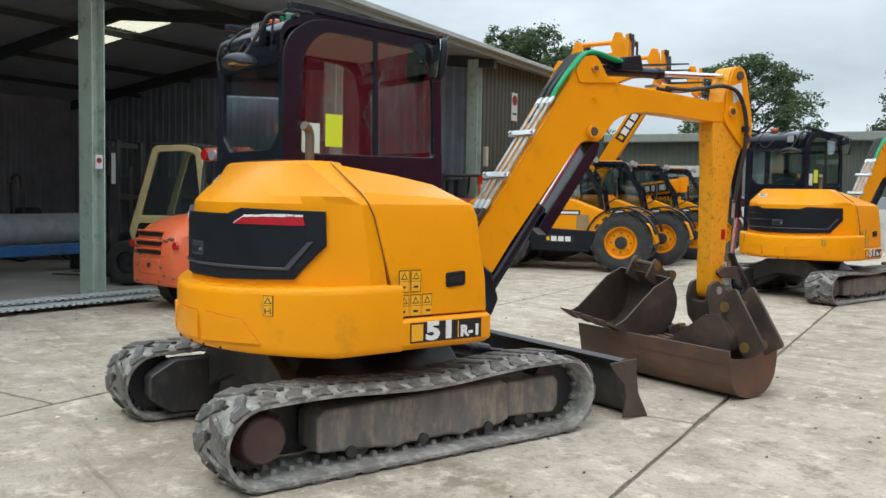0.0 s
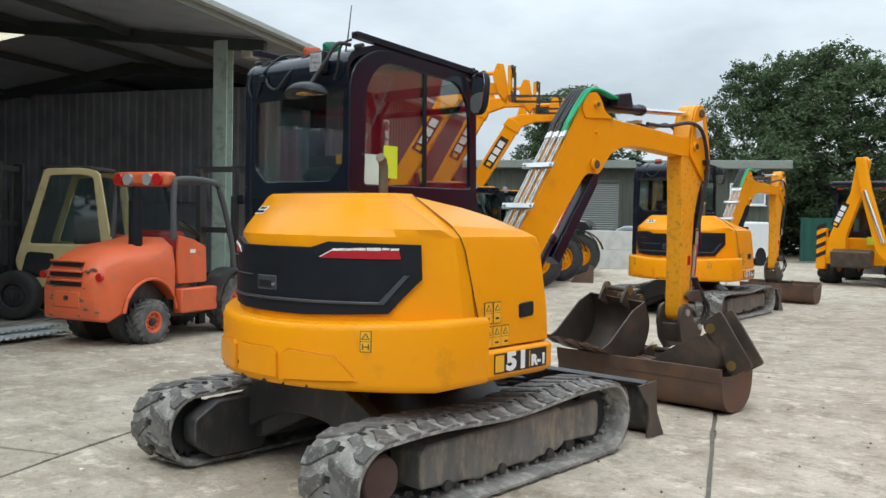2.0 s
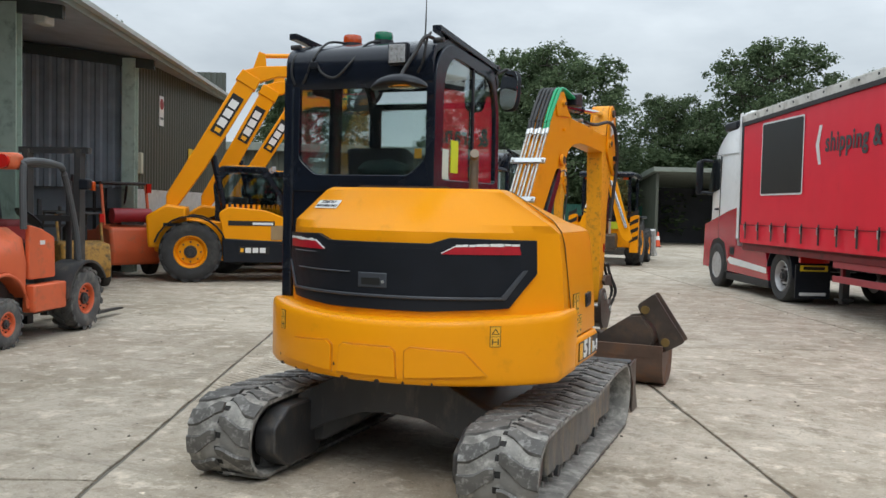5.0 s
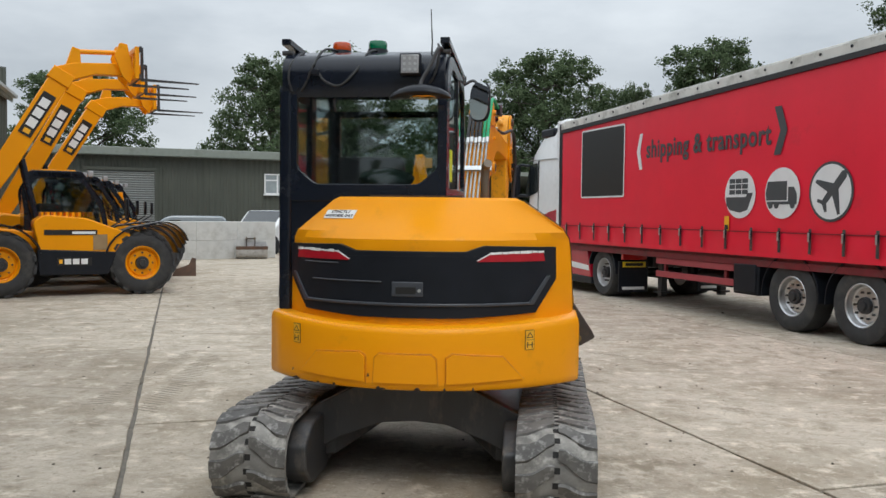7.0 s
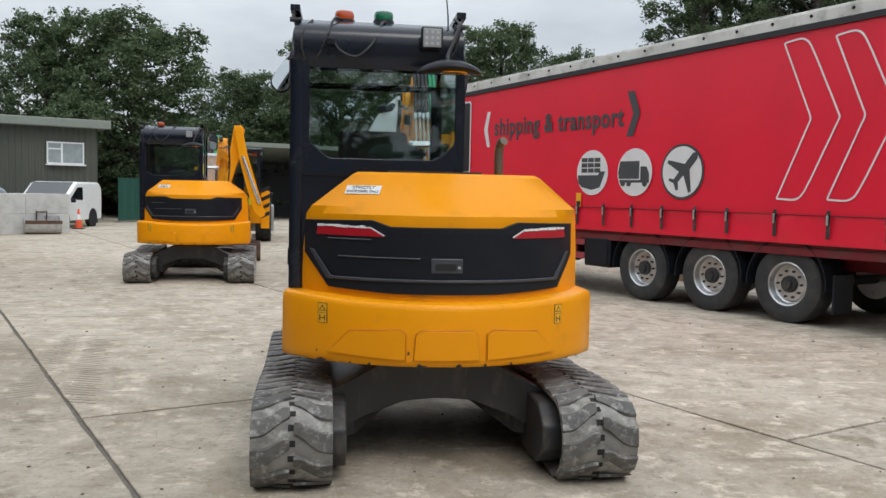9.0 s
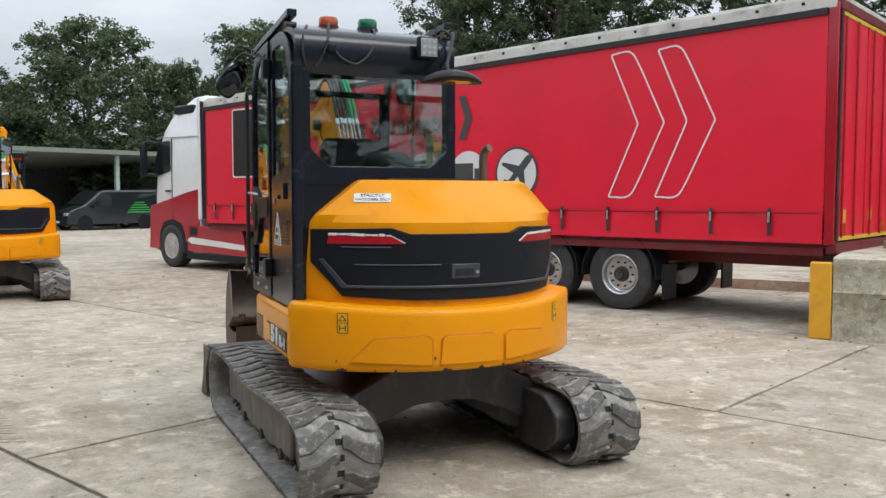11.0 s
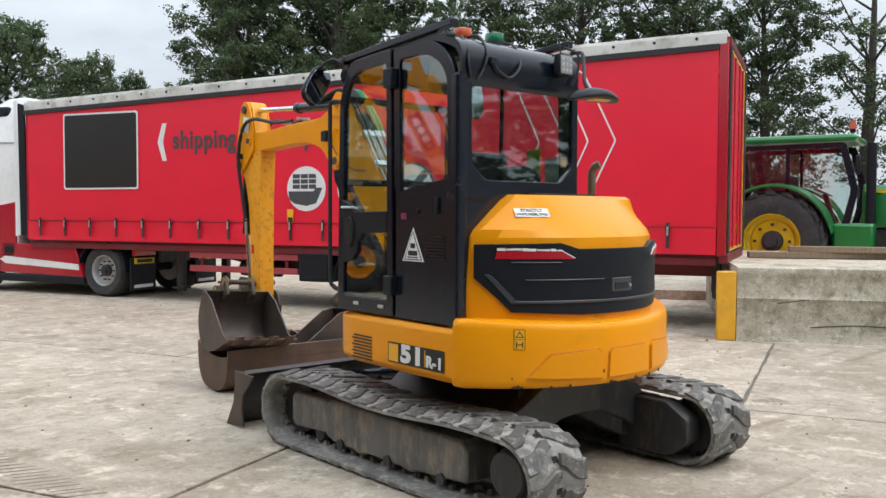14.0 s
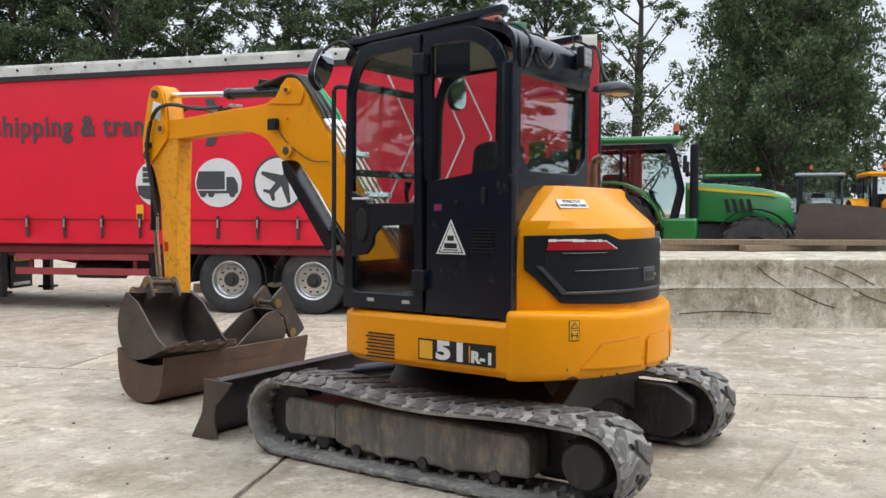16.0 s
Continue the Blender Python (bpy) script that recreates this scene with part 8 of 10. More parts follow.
        cw = prism(B(), rounded([(-0.55, 0.25), (-0.62, 0.55), (-0.5, 1.05), (0.15, 1.12), (0.35, 0.95), (0.35, 0.3)], 0.08), -0.56, 0.56)
        part("counterweight", cw, body, fk, "heavy rounded counterweight", bevel=0.06)
        part("body_side", prism(B(), rounded([(0.3, 0.35), (0.3, 1.0), (0.85, 0.95), (1.0, 0.55), (1.5, 0.55), (1.5, 0.35)], 0.05), -0.54, 0.54), body if style != "cab" else DARK_STEEL, fk, bevel=0.03)
        for s in (-1, 1):
            if style == "cab":
                o = rounded([(-0.15, 1.05), (0.05, tall - 0.05), (0.3, tall), (0.85, tall - 0.02), (1.28, 0.85), (1.16, 0.55), (0.9, 0.5), (0.6, 0.6)][::1], 0.08, 4)
                i_ = rounded([(0.02, 1.12), (0.14, tall - 0.14), (0.33, tall - 0.1), (0.78, tall - 0.12), (1.08, 1.12), (0.9, 1.1), (0.6, 1.1), (0.3, 1.1)], 0.05, 4)
                part("cab_side", frame_prism(B(), o, i_, s * 0.5, s * 0.56), body, fk, "cream cab door frame", bevel=0.012)
                pane("side_glass", prism(B(), i_, s * 0.525, s * 0.53), TINT_GLASS, fk)
                part("door_lower", prism(B(), rounded([(-0.1, 1.12), (1.14, 1.12), (1.27, 0.86), (1.14, 0.54), (0.9, 0.46), (0.6, 0.6), (0.1, 0.75), (-0.1, 0.8)], 0.05), s * 0.5, s * 0.553), body, fk, "cream lower door panel", bevel=0.01)
                part("mast_marks", box(B(), (s * 0.402, 1.64, 1.86), (0.006, 0.07, 0.5)), DECAL_WHITE, fk)
                part("lower_glass", prism(B(), rounded([(0.75, 0.62), (0.7, 0.98), (1.1, 1.0), (1.2, 0.62)], 0.06), s * 0.555, s * 0.565), DARK_GLASS, fk)
            else:
                part("guard_post", tube(B(), [(s * 0.5, -0.1, 1.05), (s * 0.5, 0.1, tall)], 0.035), body, fk)
                part("guard_post", tube(B(), [(s * 0.5, 1.4, 0.6), (s * 0.5, 1.05, tall)], 0.03), DARK_STEEL, fk)
        part("overhead_guard", box(B(), (0, 0.55, tall), (1.05, 0.75 if style == "cab" else 1.05, 0.06)), DARK_STEEL, fk, bevel=0.02)
        part("seat", box(B(), (0, 0.35, 1.2), (0.48, 0.42, 0.5)), SEAT, fk, bevel=0.06)
        part("tail_lamp", box(B(), (0.48, -0.1, tall - 0.1), (0.1, 0.06, 0.2)), RED_LENS, fk)
        if style == "open":
            part("gas_bottle", cyl(B(), (-0.42, -0.28, 1.3), (0.42, -0.28, 1.3), 0.16), mat("red_gas_bottle", (0.3, 0.02, 0.03), 0.45), fk, "red gas bottle on the counterweight")
            part("bottle_cradle", box(B(), (0, -0.28, 1.14), (0.5, 0.2, 0.06)), DARK_STEEL, fk)
    for s in (-1, 1):
        part("mast_rail", box(B(), (s * 0.36, wb + (0.32 if rough else 0.42), 1.15), (0.08, 0.14, tall * 1.0 + 0.1 if style != "rough" else 2.3)), DARK_STEEL, fk, "dark mast rail")
        part("fork", prism(B(), [(wb + 0.56, 0.08), (wb + 0.56, 0.7), (wb + 0.6, 0.7), (wb + 0.62, 0.12), (wb + 1.6, 0.1), (wb + 1.6, 0.08)], s * 0.28 - 0.05, s * 0.28 + 0.05), DARK_STEEL, fk, "steel fork tine")
    for z in (0.35, 1.4, 2.29 if rough else tall):
        part("mast_cross", box(B(), (0, wb + (0.35 if rough else 0.45), z), (0.96 if z > 2 else 0.72, 0.1, 0.08)), DARK_STEEL, fk)
    part("carriage", box(B(), (0, wb + 0.54, 0.55), (0.95, 0.05, 0.4)), DARK_STEEL, fk, bevel=0.01)
    part("mast_ram", cyl(B(), (0.14, wb + 0.45, 0.3), (0.14, wb + 0.45, 1.9), 0.04), DARK_STEEL, fk)
    if rough:
        part("work_lamp", box(B(), (0.5, wb + 0.2, 1.85), (0.14, 0.1, 0.14)), BLACK_PLASTIC, fk, bevel=0.02)
        part("indicator", box(B(), (0.56, wb + 0.28, 1.83), (0.06, 0.06, 0.12)), AMBER, fk, bevel=0.01)
    return fk


build_forklift("rough_terrain_forklift", pose(-6.20, 1.146, 0, 0, 0, 15.7), "faded orange rough terrain forklift with grey cab frame", ORANGE, "rough")
build_forklift("cab_forklift", pose(-8.45, 2.28, 0.03, 0, 0, 133), "cream forklift with glazed cab and black mast", CREAM, "cab", 2.25)
build_forklift("gas_forklift", pose(-11.25, 9.35, 0.03, 0, 0, 66), "red-orange forklift with red gas bottle inside the shed", ORANGE, "open", 2.0)
build_forklift("small_forklift", pose(-9.93, 6.70, 0.03, 0, 0, 62) @ Matrix.Scale(0.78, 4), "dirty yellow and brown forklift in the shed mouth", mat("grimy_yellow_paint", (0.46, 0.24, 0.04), 0.6, vary=0.2, dirt=(0.10, 0.075, 0.045), dirt_amount=0.6, dirt_scale=6), "compact", 1.75)


def build_backhoe():
    bh = thing("backhoe_loader", pose(-3.25, 22.0, 0, 0, 0, 2), "yellow backhoe loader with folded rear arm", "backhoe loader")
    for s in (-1, 1):
        wheel(bh, (s * 0.88, 0, 0.72), 0.70, 0.46, s, 0.4, YELLOW, lugs=14, seg=28)
        wheel(bh, (s * 0.88, 2.2, 0.56), 0.54, 0.4, s, 0.3, YELLOW, lugs=14, seg=28)
        part("stabiliser", box(B(), (s * 0.95, -0.75, 1.0), (0.26, 0.22, 1.15)), YELLOW, bh, "yellow stabiliser leg with hazard stripes", bevel=0.02)
        for k in range(4):
            part("hazard_stripe", prism(B(), [(s * 0.95 - 0.13, 0.72 + k * 0.26), (s * 0.95 - 0.13, 0.84 + k * 0.26), (s * 0.95 + 0.13, 0.97 + k * 0.26), (s * 0.95 + 0.13, 0.85 + k * 0.26)], -0.868, -0.861, "y"), DECAL_BLACK, bh)
        part("rear_wing", box(B(), (s * 0.9, 0.1, 1.5), (0.5, 1.3, 0.08)), BLACK_PLASTIC, bh, bevel=0.03)
    part("rear_frame", box(B(), (0, -0.68, 0.95), (1.7, 0.3, 0.75)), YELLOW, bh, bevel=0.03)
    part("chassis", box(B(), (0, 1.2, 0.8), (0.8, 3.2, 0.5)), DARK_STEEL, bh, bevel=0.03)
    part("bonnet", box(B(), (0, 2.3, 1.35), (0.9, 1.3, 0.7)), YELLOW, bh, bevel=0.08)
    for s in (-1, 1):
        for y in (-0.35, 1.35):
            part("cab_post", box(B(), (s * 0.72, y, 2.1), (0.09, 0.09, 1.3)), BLACK, bh, bevel=0.01)
        pane("cab_glass", box(B(), (s * 0.72, 0.5, 2.1), (0.01, 1.6, 1.2)), TINT_GLASS, bh)
    pane("cab_glass", box(B(), (0, -0.36, 2.1), (1.4, 0.01, 1.2)), TINT_GLASS, bh)
    part("cab_roof", box(B(), (0, 0.5, 2.82), (1.7, 2.1, 0.18)), BLACK, bh, "black cab roof", bevel=0.06)
    part("cab_floor", box(B(), (0, 0.5, 1.4), (1.5, 1.7, 0.2)), BLACK, bh)
    part("seat", box(B(), (0, 0.4, 1.8), (0.5, 0.5, 0.7)), SEAT, bh, bevel=0.08)
    # folded arm, offset to the machine's left
    part("boom", prism(B(), rounded([(-0.72, 0.75), (-0.62, 1.4), (-0.12, 2.55), (0.02, 3.45), (0.22, 3.55), (0.34, 3.4), (0.2, 2.6), (-0.2, 1.35), (-0.2, 0.8)], 0.06), -1.25, -1.0, "y"), YELLOW, bh, "yellow curved boom", bevel=0.02)
    part("dipper", prism(B(), rounded([(0.02, 3.5), (0.26, 3.5), (0.45, 2.6), (0.98, 0.85), (0.82, 0.75), (0.62, 0.95), (0.2, 2.5)], 0.06), -1.45, -1.27, "y"), YELLOW, bh, "yellow dipper arm folded down", bevel=0.02)
    logo(bh, Matrix.Translation((-0.36, -1.256, 1.95)) @ Matrix.Rotation(radians(-66), 4, "Y"), 0.7, 0.2)
    part("dipper_ram", cyl(B(), (0.30, -1.5, 2.6), (0.80, -1.5, 1.2), 0.05), CHROME, bh)
    part("rear_bucket", prism(B(), [(-1.5, 0.55), (-1.62, 0.95), (-1.25, 1.02), (-1.05, 0.95), (-1.1, 0.6), (-1.3, 0.5)], -0.5, 0.5), RUST_DARK, bh, "worn steel rear bucket", bevel=0.02)
    fl = part("loader_shovel", prism(B(), [(3.2, 0.15), (3.1, 1.05), (3.25, 1.1), (3.5, 0.4), (4.1, 0.15)], -1.15, 1.15), SILVER, bh, "pale loader shovel", bevel=0.02)
    for s in (-1, 1):
        part("loader_arm", prism(B(), [(1.2, 1.35), (1.3, 1.5), (2.6, 1.2), (3.2, 0.6), (3.1, 0.45), (2.5, 1.0)], s * 0.5, s * 0.62), YELLOW, bh, bevel=0.01)
        part("tail_lamp", box(B(), (s * 0.6, -0.42, 2.72), (0.16, 0.06, 0.1)), AMBER, bh)
    part("number_plate", box(B(), (0.5, -0.87, 1.25), (0.5, 0.02, 0.22)), LIME, bh)


build_backhoe()

# the second mini excavator, farther off, with a grading bucket on the ground before it
ex_far = copy_thing(excavator, pose(-2.90, 10.62, 0, 0, 0, 3.0))
for ob in list(ex_far.children_recursive):     # this one has plain black tail panels and one beacon
    if ob.name.startswith(("tail_reflector", "tape_edge")) or ob.name.startswith("beacon") and "green" in ob.get("label", ""):
        bpy.data.objects.remove(ob)
tagged(ex_far, "second yellow and black mini excavator parked farther off", "excavator", "yellow mini excavators")
bucket("grading_bucket", "wide brown grading bucket at the end of an excavator arm", pose(-2.72, 14.27, 0, 0, 0, 3), 1.5,
       [(-0.30, 0.35), (-0.27, 0.16), (-0.17, 0.04), (0.02, 0.01), (0.2, 0.06), (0.29, 0.2), (0.31, 0.44)], [(0.2, 0.40), (0.02, 0.34), (-0.15, 0.33)], 0, ((0.30, 0.42), (0.32, 0.25), 0.3), RUST)


def build_van(name, m, label, paint, L=4.4, H=1.82, W=1.8, nose=1.1, stripe=None):
    """Origin on the ground at the van's middle; y forward."""
    v = thing(name, m, label, "van", "parked vans and cars")
    h = L / 2
    side = rounded([(-h, 0.3), (-h, H - 0.25), (-h + 0.2, H), (h - nose - 0.75, H), (h - nose + 0.15, H * 0.62), (h - 0.15, H * 0.50), (h, H * 0.36), (h, 0.28)], [0.08, 0.15, 0.15, 0.25, 0.15, 0.15, 0.12, 0.08], 4)
    rings = []
    for x, k in ((-W / 2, 0.96), (-W / 2 + 0.06, 1.0), (W / 2 - 0.06, 1.0), (W / 2, 0.96)):
        rings.append([(x, p * (0.98 if k < 1 else 1), 0.28 + (q - 0.28) * k) for p, q in side])
    part("body", loft(B(), rings), paint, v, bevel=0.03, smooth=40)
    for s in (-1, 1):
        part("side_window", prism(B(), rounded([(h - nose - 1.25, H * 0.60), (h - nose - 1.22, H * 0.88), (h - nose - 0.78, H * 0.88), (h - nose - 0.18, H * 0.62)], 0.04), s * (W / 2 - 0.01), s * (W / 2 + 0.006)), DARK_GLASS, v)
        for y in (-h + 0.85, h - 0.85):
            wheel(v, (s * (W / 2 - 0.1), y, 0.32), 0.32, 0.2, s, 0.2, SILVER, dish=0.03, bolts=5, seg=24)
            part("arch", cyl(B(), (s * (W / 2 - 0.005), y, 0.34), (s * (W / 2 + 0.004), y, 0.34), 0.39, seg=24), BLACK_PLASTIC, v)
        part("mirror", box(B(), (s * (W / 2 + 0.1), h - nose - 0.25, H * 0.60), (0.18, 0.08, 0.16)), BLACK_PLASTIC, v, bevel=0.03)
        part("headlamp", box(B(), (s * (W / 2 - 0.25), h - 0.06, H * 0.40), (0.36, 0.16, 0.16)), CLEAR_LENS, v, bevel=0.04)
        part("tail_lamp", box(B(), (s * (W / 2 - 0.08), -h - 0.005, H * 0.55), (0.12, 0.05, 0.35)), RED_LENS, v, bevel=0.02)
        if stripe:
            for k in range(5):
                z = 0.82 + k * 0.12
                part("side_graphic", prism(B(), [(-h + 0.35 + 0.12 * k, z), (-h + 0.38 + 0.12 * k, z + 0.055), (-h + 1.75 - 0.1 * k, z + 0.055), (-h + 1.9 - 0.1 * k, z)], s * (W / 2 + 0.002), s * (W / 2 + 0.008)), stripe, v, "printed green side graphic")
    ws = [(h - nose - 0.72, H - 0.06), (h - nose - 0.68, H - 0.02), (h - nose + 0.14, H * 0.65), (h - nose + 0.08, H * 0.63)]
    part("windscreen", prism(B(), ws, -W / 2 + 0.14, W / 2 - 0.14), DARK_GLASS, v)
    part("rear_window", box(B(), (0, -h - 0.004, H * 0.76), (W - 0.5, 0.02, 0.4)), DARK_GLASS, v)
    part("grille", box(B(), (0, h - 0.0, H * 0.30), (W * 0.5, 0.06, 0.22)), BLACK_PLASTIC, v, bevel=0.03)
    part("bumper", box(B(), (0, h - 0.05, 0.36), (W - 0.1, 0.2, 0.22)), BLACK_PLASTIC, v, bevel=0.05)
    part("plate_bar", box(B(), (0, h + 0.055, 0.40), (0.5, 0.01, 0.1)), DECAL_WHITE, v)
    return v


BLACK_CAR = mat("black_car_paint", (0.014, 0.018, 0.02), 0.2, vary=0.1, coat=0.5)
GREY_CAR = mat("grey_car_paint", (0.25, 0.28, 0.3), 0.25, vary=0.08, coat=0.5)
build_van("small_white_van", pose(-10.65, 29.3, 0, 0, 0, 170), "small white panel van behind the block wall", WHITE, 4.1, 1.76)
build_van("black_van", pose(0.9, 40.9, 0, 0, 0, 116), "black panel van with headlamps facing the yard", BLACK_CAR, 4.9, 1.93, 1.95, 1.0, mat("bright_green_graphic", (0.03, 0.35, 0.05), 0.4))
build_van("green_van", pose(2.05, 44.8, 0, 0, 0, 65), "dark van with bright green side graphic", BLACK_CAR, 4.9, 2.05, 1.95, 1.0, MATS["bright_green_graphic"])
ladder = thing("ladder", pose(3.62, 35.2, 0), "white aluminium ladder leaning in the open barn", "ladder")
for dx in (0.0, 0.30):
    part("ladder_rail", tube(B(), [(dx, 0, 0.0), (dx - 0.90, 0.5, 2.86)], 0.028, 6), WHITE, ladder)
for k in range(1, 10):
    f = k / 10
    part("rung", tube(B(), [(-0.90 * f, 0.5 * f, 2.86 * f), (0.30 - 0.90 * f, 0.5 * f, 2.86 * f)], 0.018, 6), WHITE, ladder)
build_van("grey_car", pose(-14.5, 28.4, 0, 0, 0, 115), "grey car parked behind the block wall", GREY_CAR, 4.4, 1.5, 1.8, 1.3)
build_van("dark_car", pose(-18.0, 27.0, 0, 0, 0, 115), "dark car parked behind the block wall", BLACK_CAR, 4.6, 1.7, 1.85, 1.2)


# ---- farm tractors behind the dock ----
structure("rear_apron", box(B(), (6, 15.3, 0.08), (26, 20, 0.2)), CONCRETE, DOCK, "slightly raised concrete apron behind the dock", "paving")


def build_tractor(m, label, paint, rim, hood_top=None, k=1.0):
    """Origin on the ground under the rear axle; y forward."""
    tr = thing("farm_tractor", m, label, "tractor", "tractors parked behind the dock")
    for s in (-1, 1):
        wheel(tr, (s * 0.88, 0, 0.95), 0.90, 0.6, s, 0.52, rim, lugs=18, dish=0.2, bolts=8, seg=36)
        wheel(tr, (s * 0.86, 2.75, 0.68), 0.64, 0.5, s, 0.30, DARK_STEEL, lugs=16, dish=0.12, bolts=8, seg=32)
        rings = []
        for a in range(10, 176, 11):
            rings.append([(s * 0.88 + e, 1.05 * math.cos(radians(a)), 0.95 + 1.05 * math.sin(radians(a)) + o) for e, o in ((-0.3, 0), (0.3, -0.03), (0.3, 0.02), (-0.3, 0.05))])
        part("rear_fender", loft(B(), rings), paint, tr, "rear wheel fender", bevel=0.01)
        rings = []
        for a in range(20, 165, 12):
            rings.append([(s * 0.86 + e, 2.75 + 0.78 * math.cos(radians(a)), 0.68 + 0.78 * math.sin(radians(a)) + o) for e, o in ((-0.26, 0), (0.26, 0), (0.26, 0.03), (-0.26, 0.03))])
        part("front_fender", loft(B(), rings), BLACK_PLASTIC, tr, "black front fender")
        part("mirror", box(B(), (s * 1.1, 1.45, 2.35), (0.18, 0.08, 0.34)), BLACK_PLASTIC, tr, bevel=0.03)
    part("rear_axle", cyl(B(), (-0.7, 0, 0.95), (0.7, 0, 0.95), 0.2), DARK_STEEL, tr)
    part("front_axle", cyl(B(), (-0.7, 2.75, 0.68), (0.7, 2.75, 0.68), 0.12), DARK_STEEL, tr)
    part("transmission", box(B(), (0, 1.3, 0.95), (0.6, 3.2, 0.55)), DARK_STEEL, tr, bevel=0.05)
    rings = []
    for y, hw, z0, z1 in ((1.45, 0.42, 1.25, 2.02), (2.2, 0.42, 1.22, 1.98), (2.9, 0.40, 1.2, 1.90), (3.35, 0.36, 1.18, 1.80), (3.5, 0.3, 1.2, 1.66)):
        rings.append([(-hw, y, z0), (-hw, y, z1 - 0.15), (-hw * 0.7, y, z1), (hw * 0.7, y, z1), (hw, y, z1 - 0.15), (hw, y, z0)])
    hood = part("bonnet", loft(B(), rings), paint, tr, "long tractor bonnet", bevel=0.02, smooth=45)
    for s in (-1, 1):
        if hood_top:
            part("bonnet_stripe", prism(B(), [(1.5, 1.88), (1.5, 1.94), (3.1, 1.78), (3.2, 1.73)], s * 0.395, s * 0.43), hood_top, hood, "yellow stripe along the bonnet")
        for q in range(4):
            part("bonnet_louvre", prism(B(), [(2.25 + q * 0.14, 1.42), (2.33 + q * 0.14, 1.42), (2.27 + q * 0.14, 1.68), (2.19 + q * 0.14, 1.68)], s * 0.41, s * 0.425), DECAL_BLACK, hood)
        part("headlamp", box(B(), (s * 0.26, 3.46, 1.56), (0.14, 0.08, 0.14)), CLEAR_LENS, hood, bevel=0.02)
    part("front_grille", box(B(), (0, 3.47, 1.42), (0.5, 0.08, 0.4)), BLACK_PLASTIC, hood, bevel=0.02)
    part("front_weight", box(B(), (0, 3.6, 0.85), (0.7, 0.4, 0.4)), DARK_STEEL, tr, bevel=0.04)
    # cab
    prof = rounded([(-0.55, 1.35), (-0.72, 2.75), (1.2, 2.78), (1.42, 1.9), (1.25, 1.1), (0.5, 1.0)], 0.08, 4)
    inn = rounded([(-0.42, 1.45), (-0.58, 2.66), (1.1, 2.68), (1.30, 1.9), (1.14, 1.22), (0.55, 1.12)], 0.08, 4)
    for s in (-1, 1):
        fr = part("cab_frame", frame_prism(B(), prof, inn, s * 0.70, s * 0.78), BLACK, tr, "black cab pillars")
        pane("cab_glass", prism(B(), inn, s * 0.735, s * 0.74), CLEAR_GLASS, fr, "tinted cab glass")
        part("door_pillar", box(B(), (s * 0.75, 0.2, 2.05), (0.06, 0.06, 1.3)), BLACK, fr)
    part("cab_roof", box(B(), (0, 0.36, 2.86), (1.7, 2.05, 0.13)), paint, tr, "tractor cab roof", bevel=0.07)
    part("roof_lamp", box(B(), (0.7, -0.8, 2.84), (0.22, 0.1, 0.1)), CLEAR_LENS, tr, bevel=0.02)
    pane("rear_glass", prism(B(), [(-0.56, 1.4), (-0.55, 1.4), (-0.71, 2.74), (-0.72, 2.74)], -0.7, 0.7), CLEAR_GLASS, tr)
    part("seat", box(B(), (0, 0.0, 1.75), (0.5, 0.5, 0.9)), SEAT, tr, bevel=0.08)
    part("steering_column", tube(B(), [(0, 0.95, 1.2), (0, 0.75, 1.85)], 0.05), BLACK_PLASTIC, tr)
    part("steering_wheel", lathe(B(), [(0.18, -0.012), (0.2, 0), (0.18, 0.012), (0.16, 0)], Matrix.Translation((0, 0.72, 1.88)) @ Matrix.Rotation(radians(90), 4, "Z") @ Matrix.Rotation(radians(-65), 4, "Y"), 20), BLACK_PLASTIC, tr)
    part("exhaust_pipe", cyl(B(), (0.66, 1.62, 1.3), (0.66, 1.62, 2.75), 0.085), BLACK_PLASTIC, tr, "black upright exhaust")
    part("fuel_tank", box(B(), (0.6, 1.35, 0.95), (0.45, 0.7, 0.7)), paint, tr, bevel=0.06)
    be = part("beacon", cyl(B(), (0.3, 1.25, 2.98), (0.3, 1.25, 3.05), 0.05), BLACK_PLASTIC, tr)
    part("beacon_lens", cyl(B(), (0.3, 1.25, 3.05), (0.3, 1.25, 3.2), 0.07, 0.05), AMBER, be, "orange beacon lens")
    return tr


build_tractor(pose(12.28, 3.9, 0.18, 0, 0, -163.7), "green tractor with yellow wheel centres and black cab", JD_GREEN, JD_YELLOW, JD_YELLOW)
build_tractor(pose(29.3, 6.3, 0.10, 0, 0, -165), "second green tractor parked behind", JD_GREEN, JD_YELLOW, JD_YELLOW)
build_tractor(pose(30.2, 3.0, 0.10, 0, 0, 102), "grey tractor with silver grille parked behind the dock", GREY_CAR, SILVER)
build_tractor(pose(29.0, 0.6, 0.05, 0, 0, 108), "yellow loader tractor parked behind the dock", YELLOW, YELLOW)

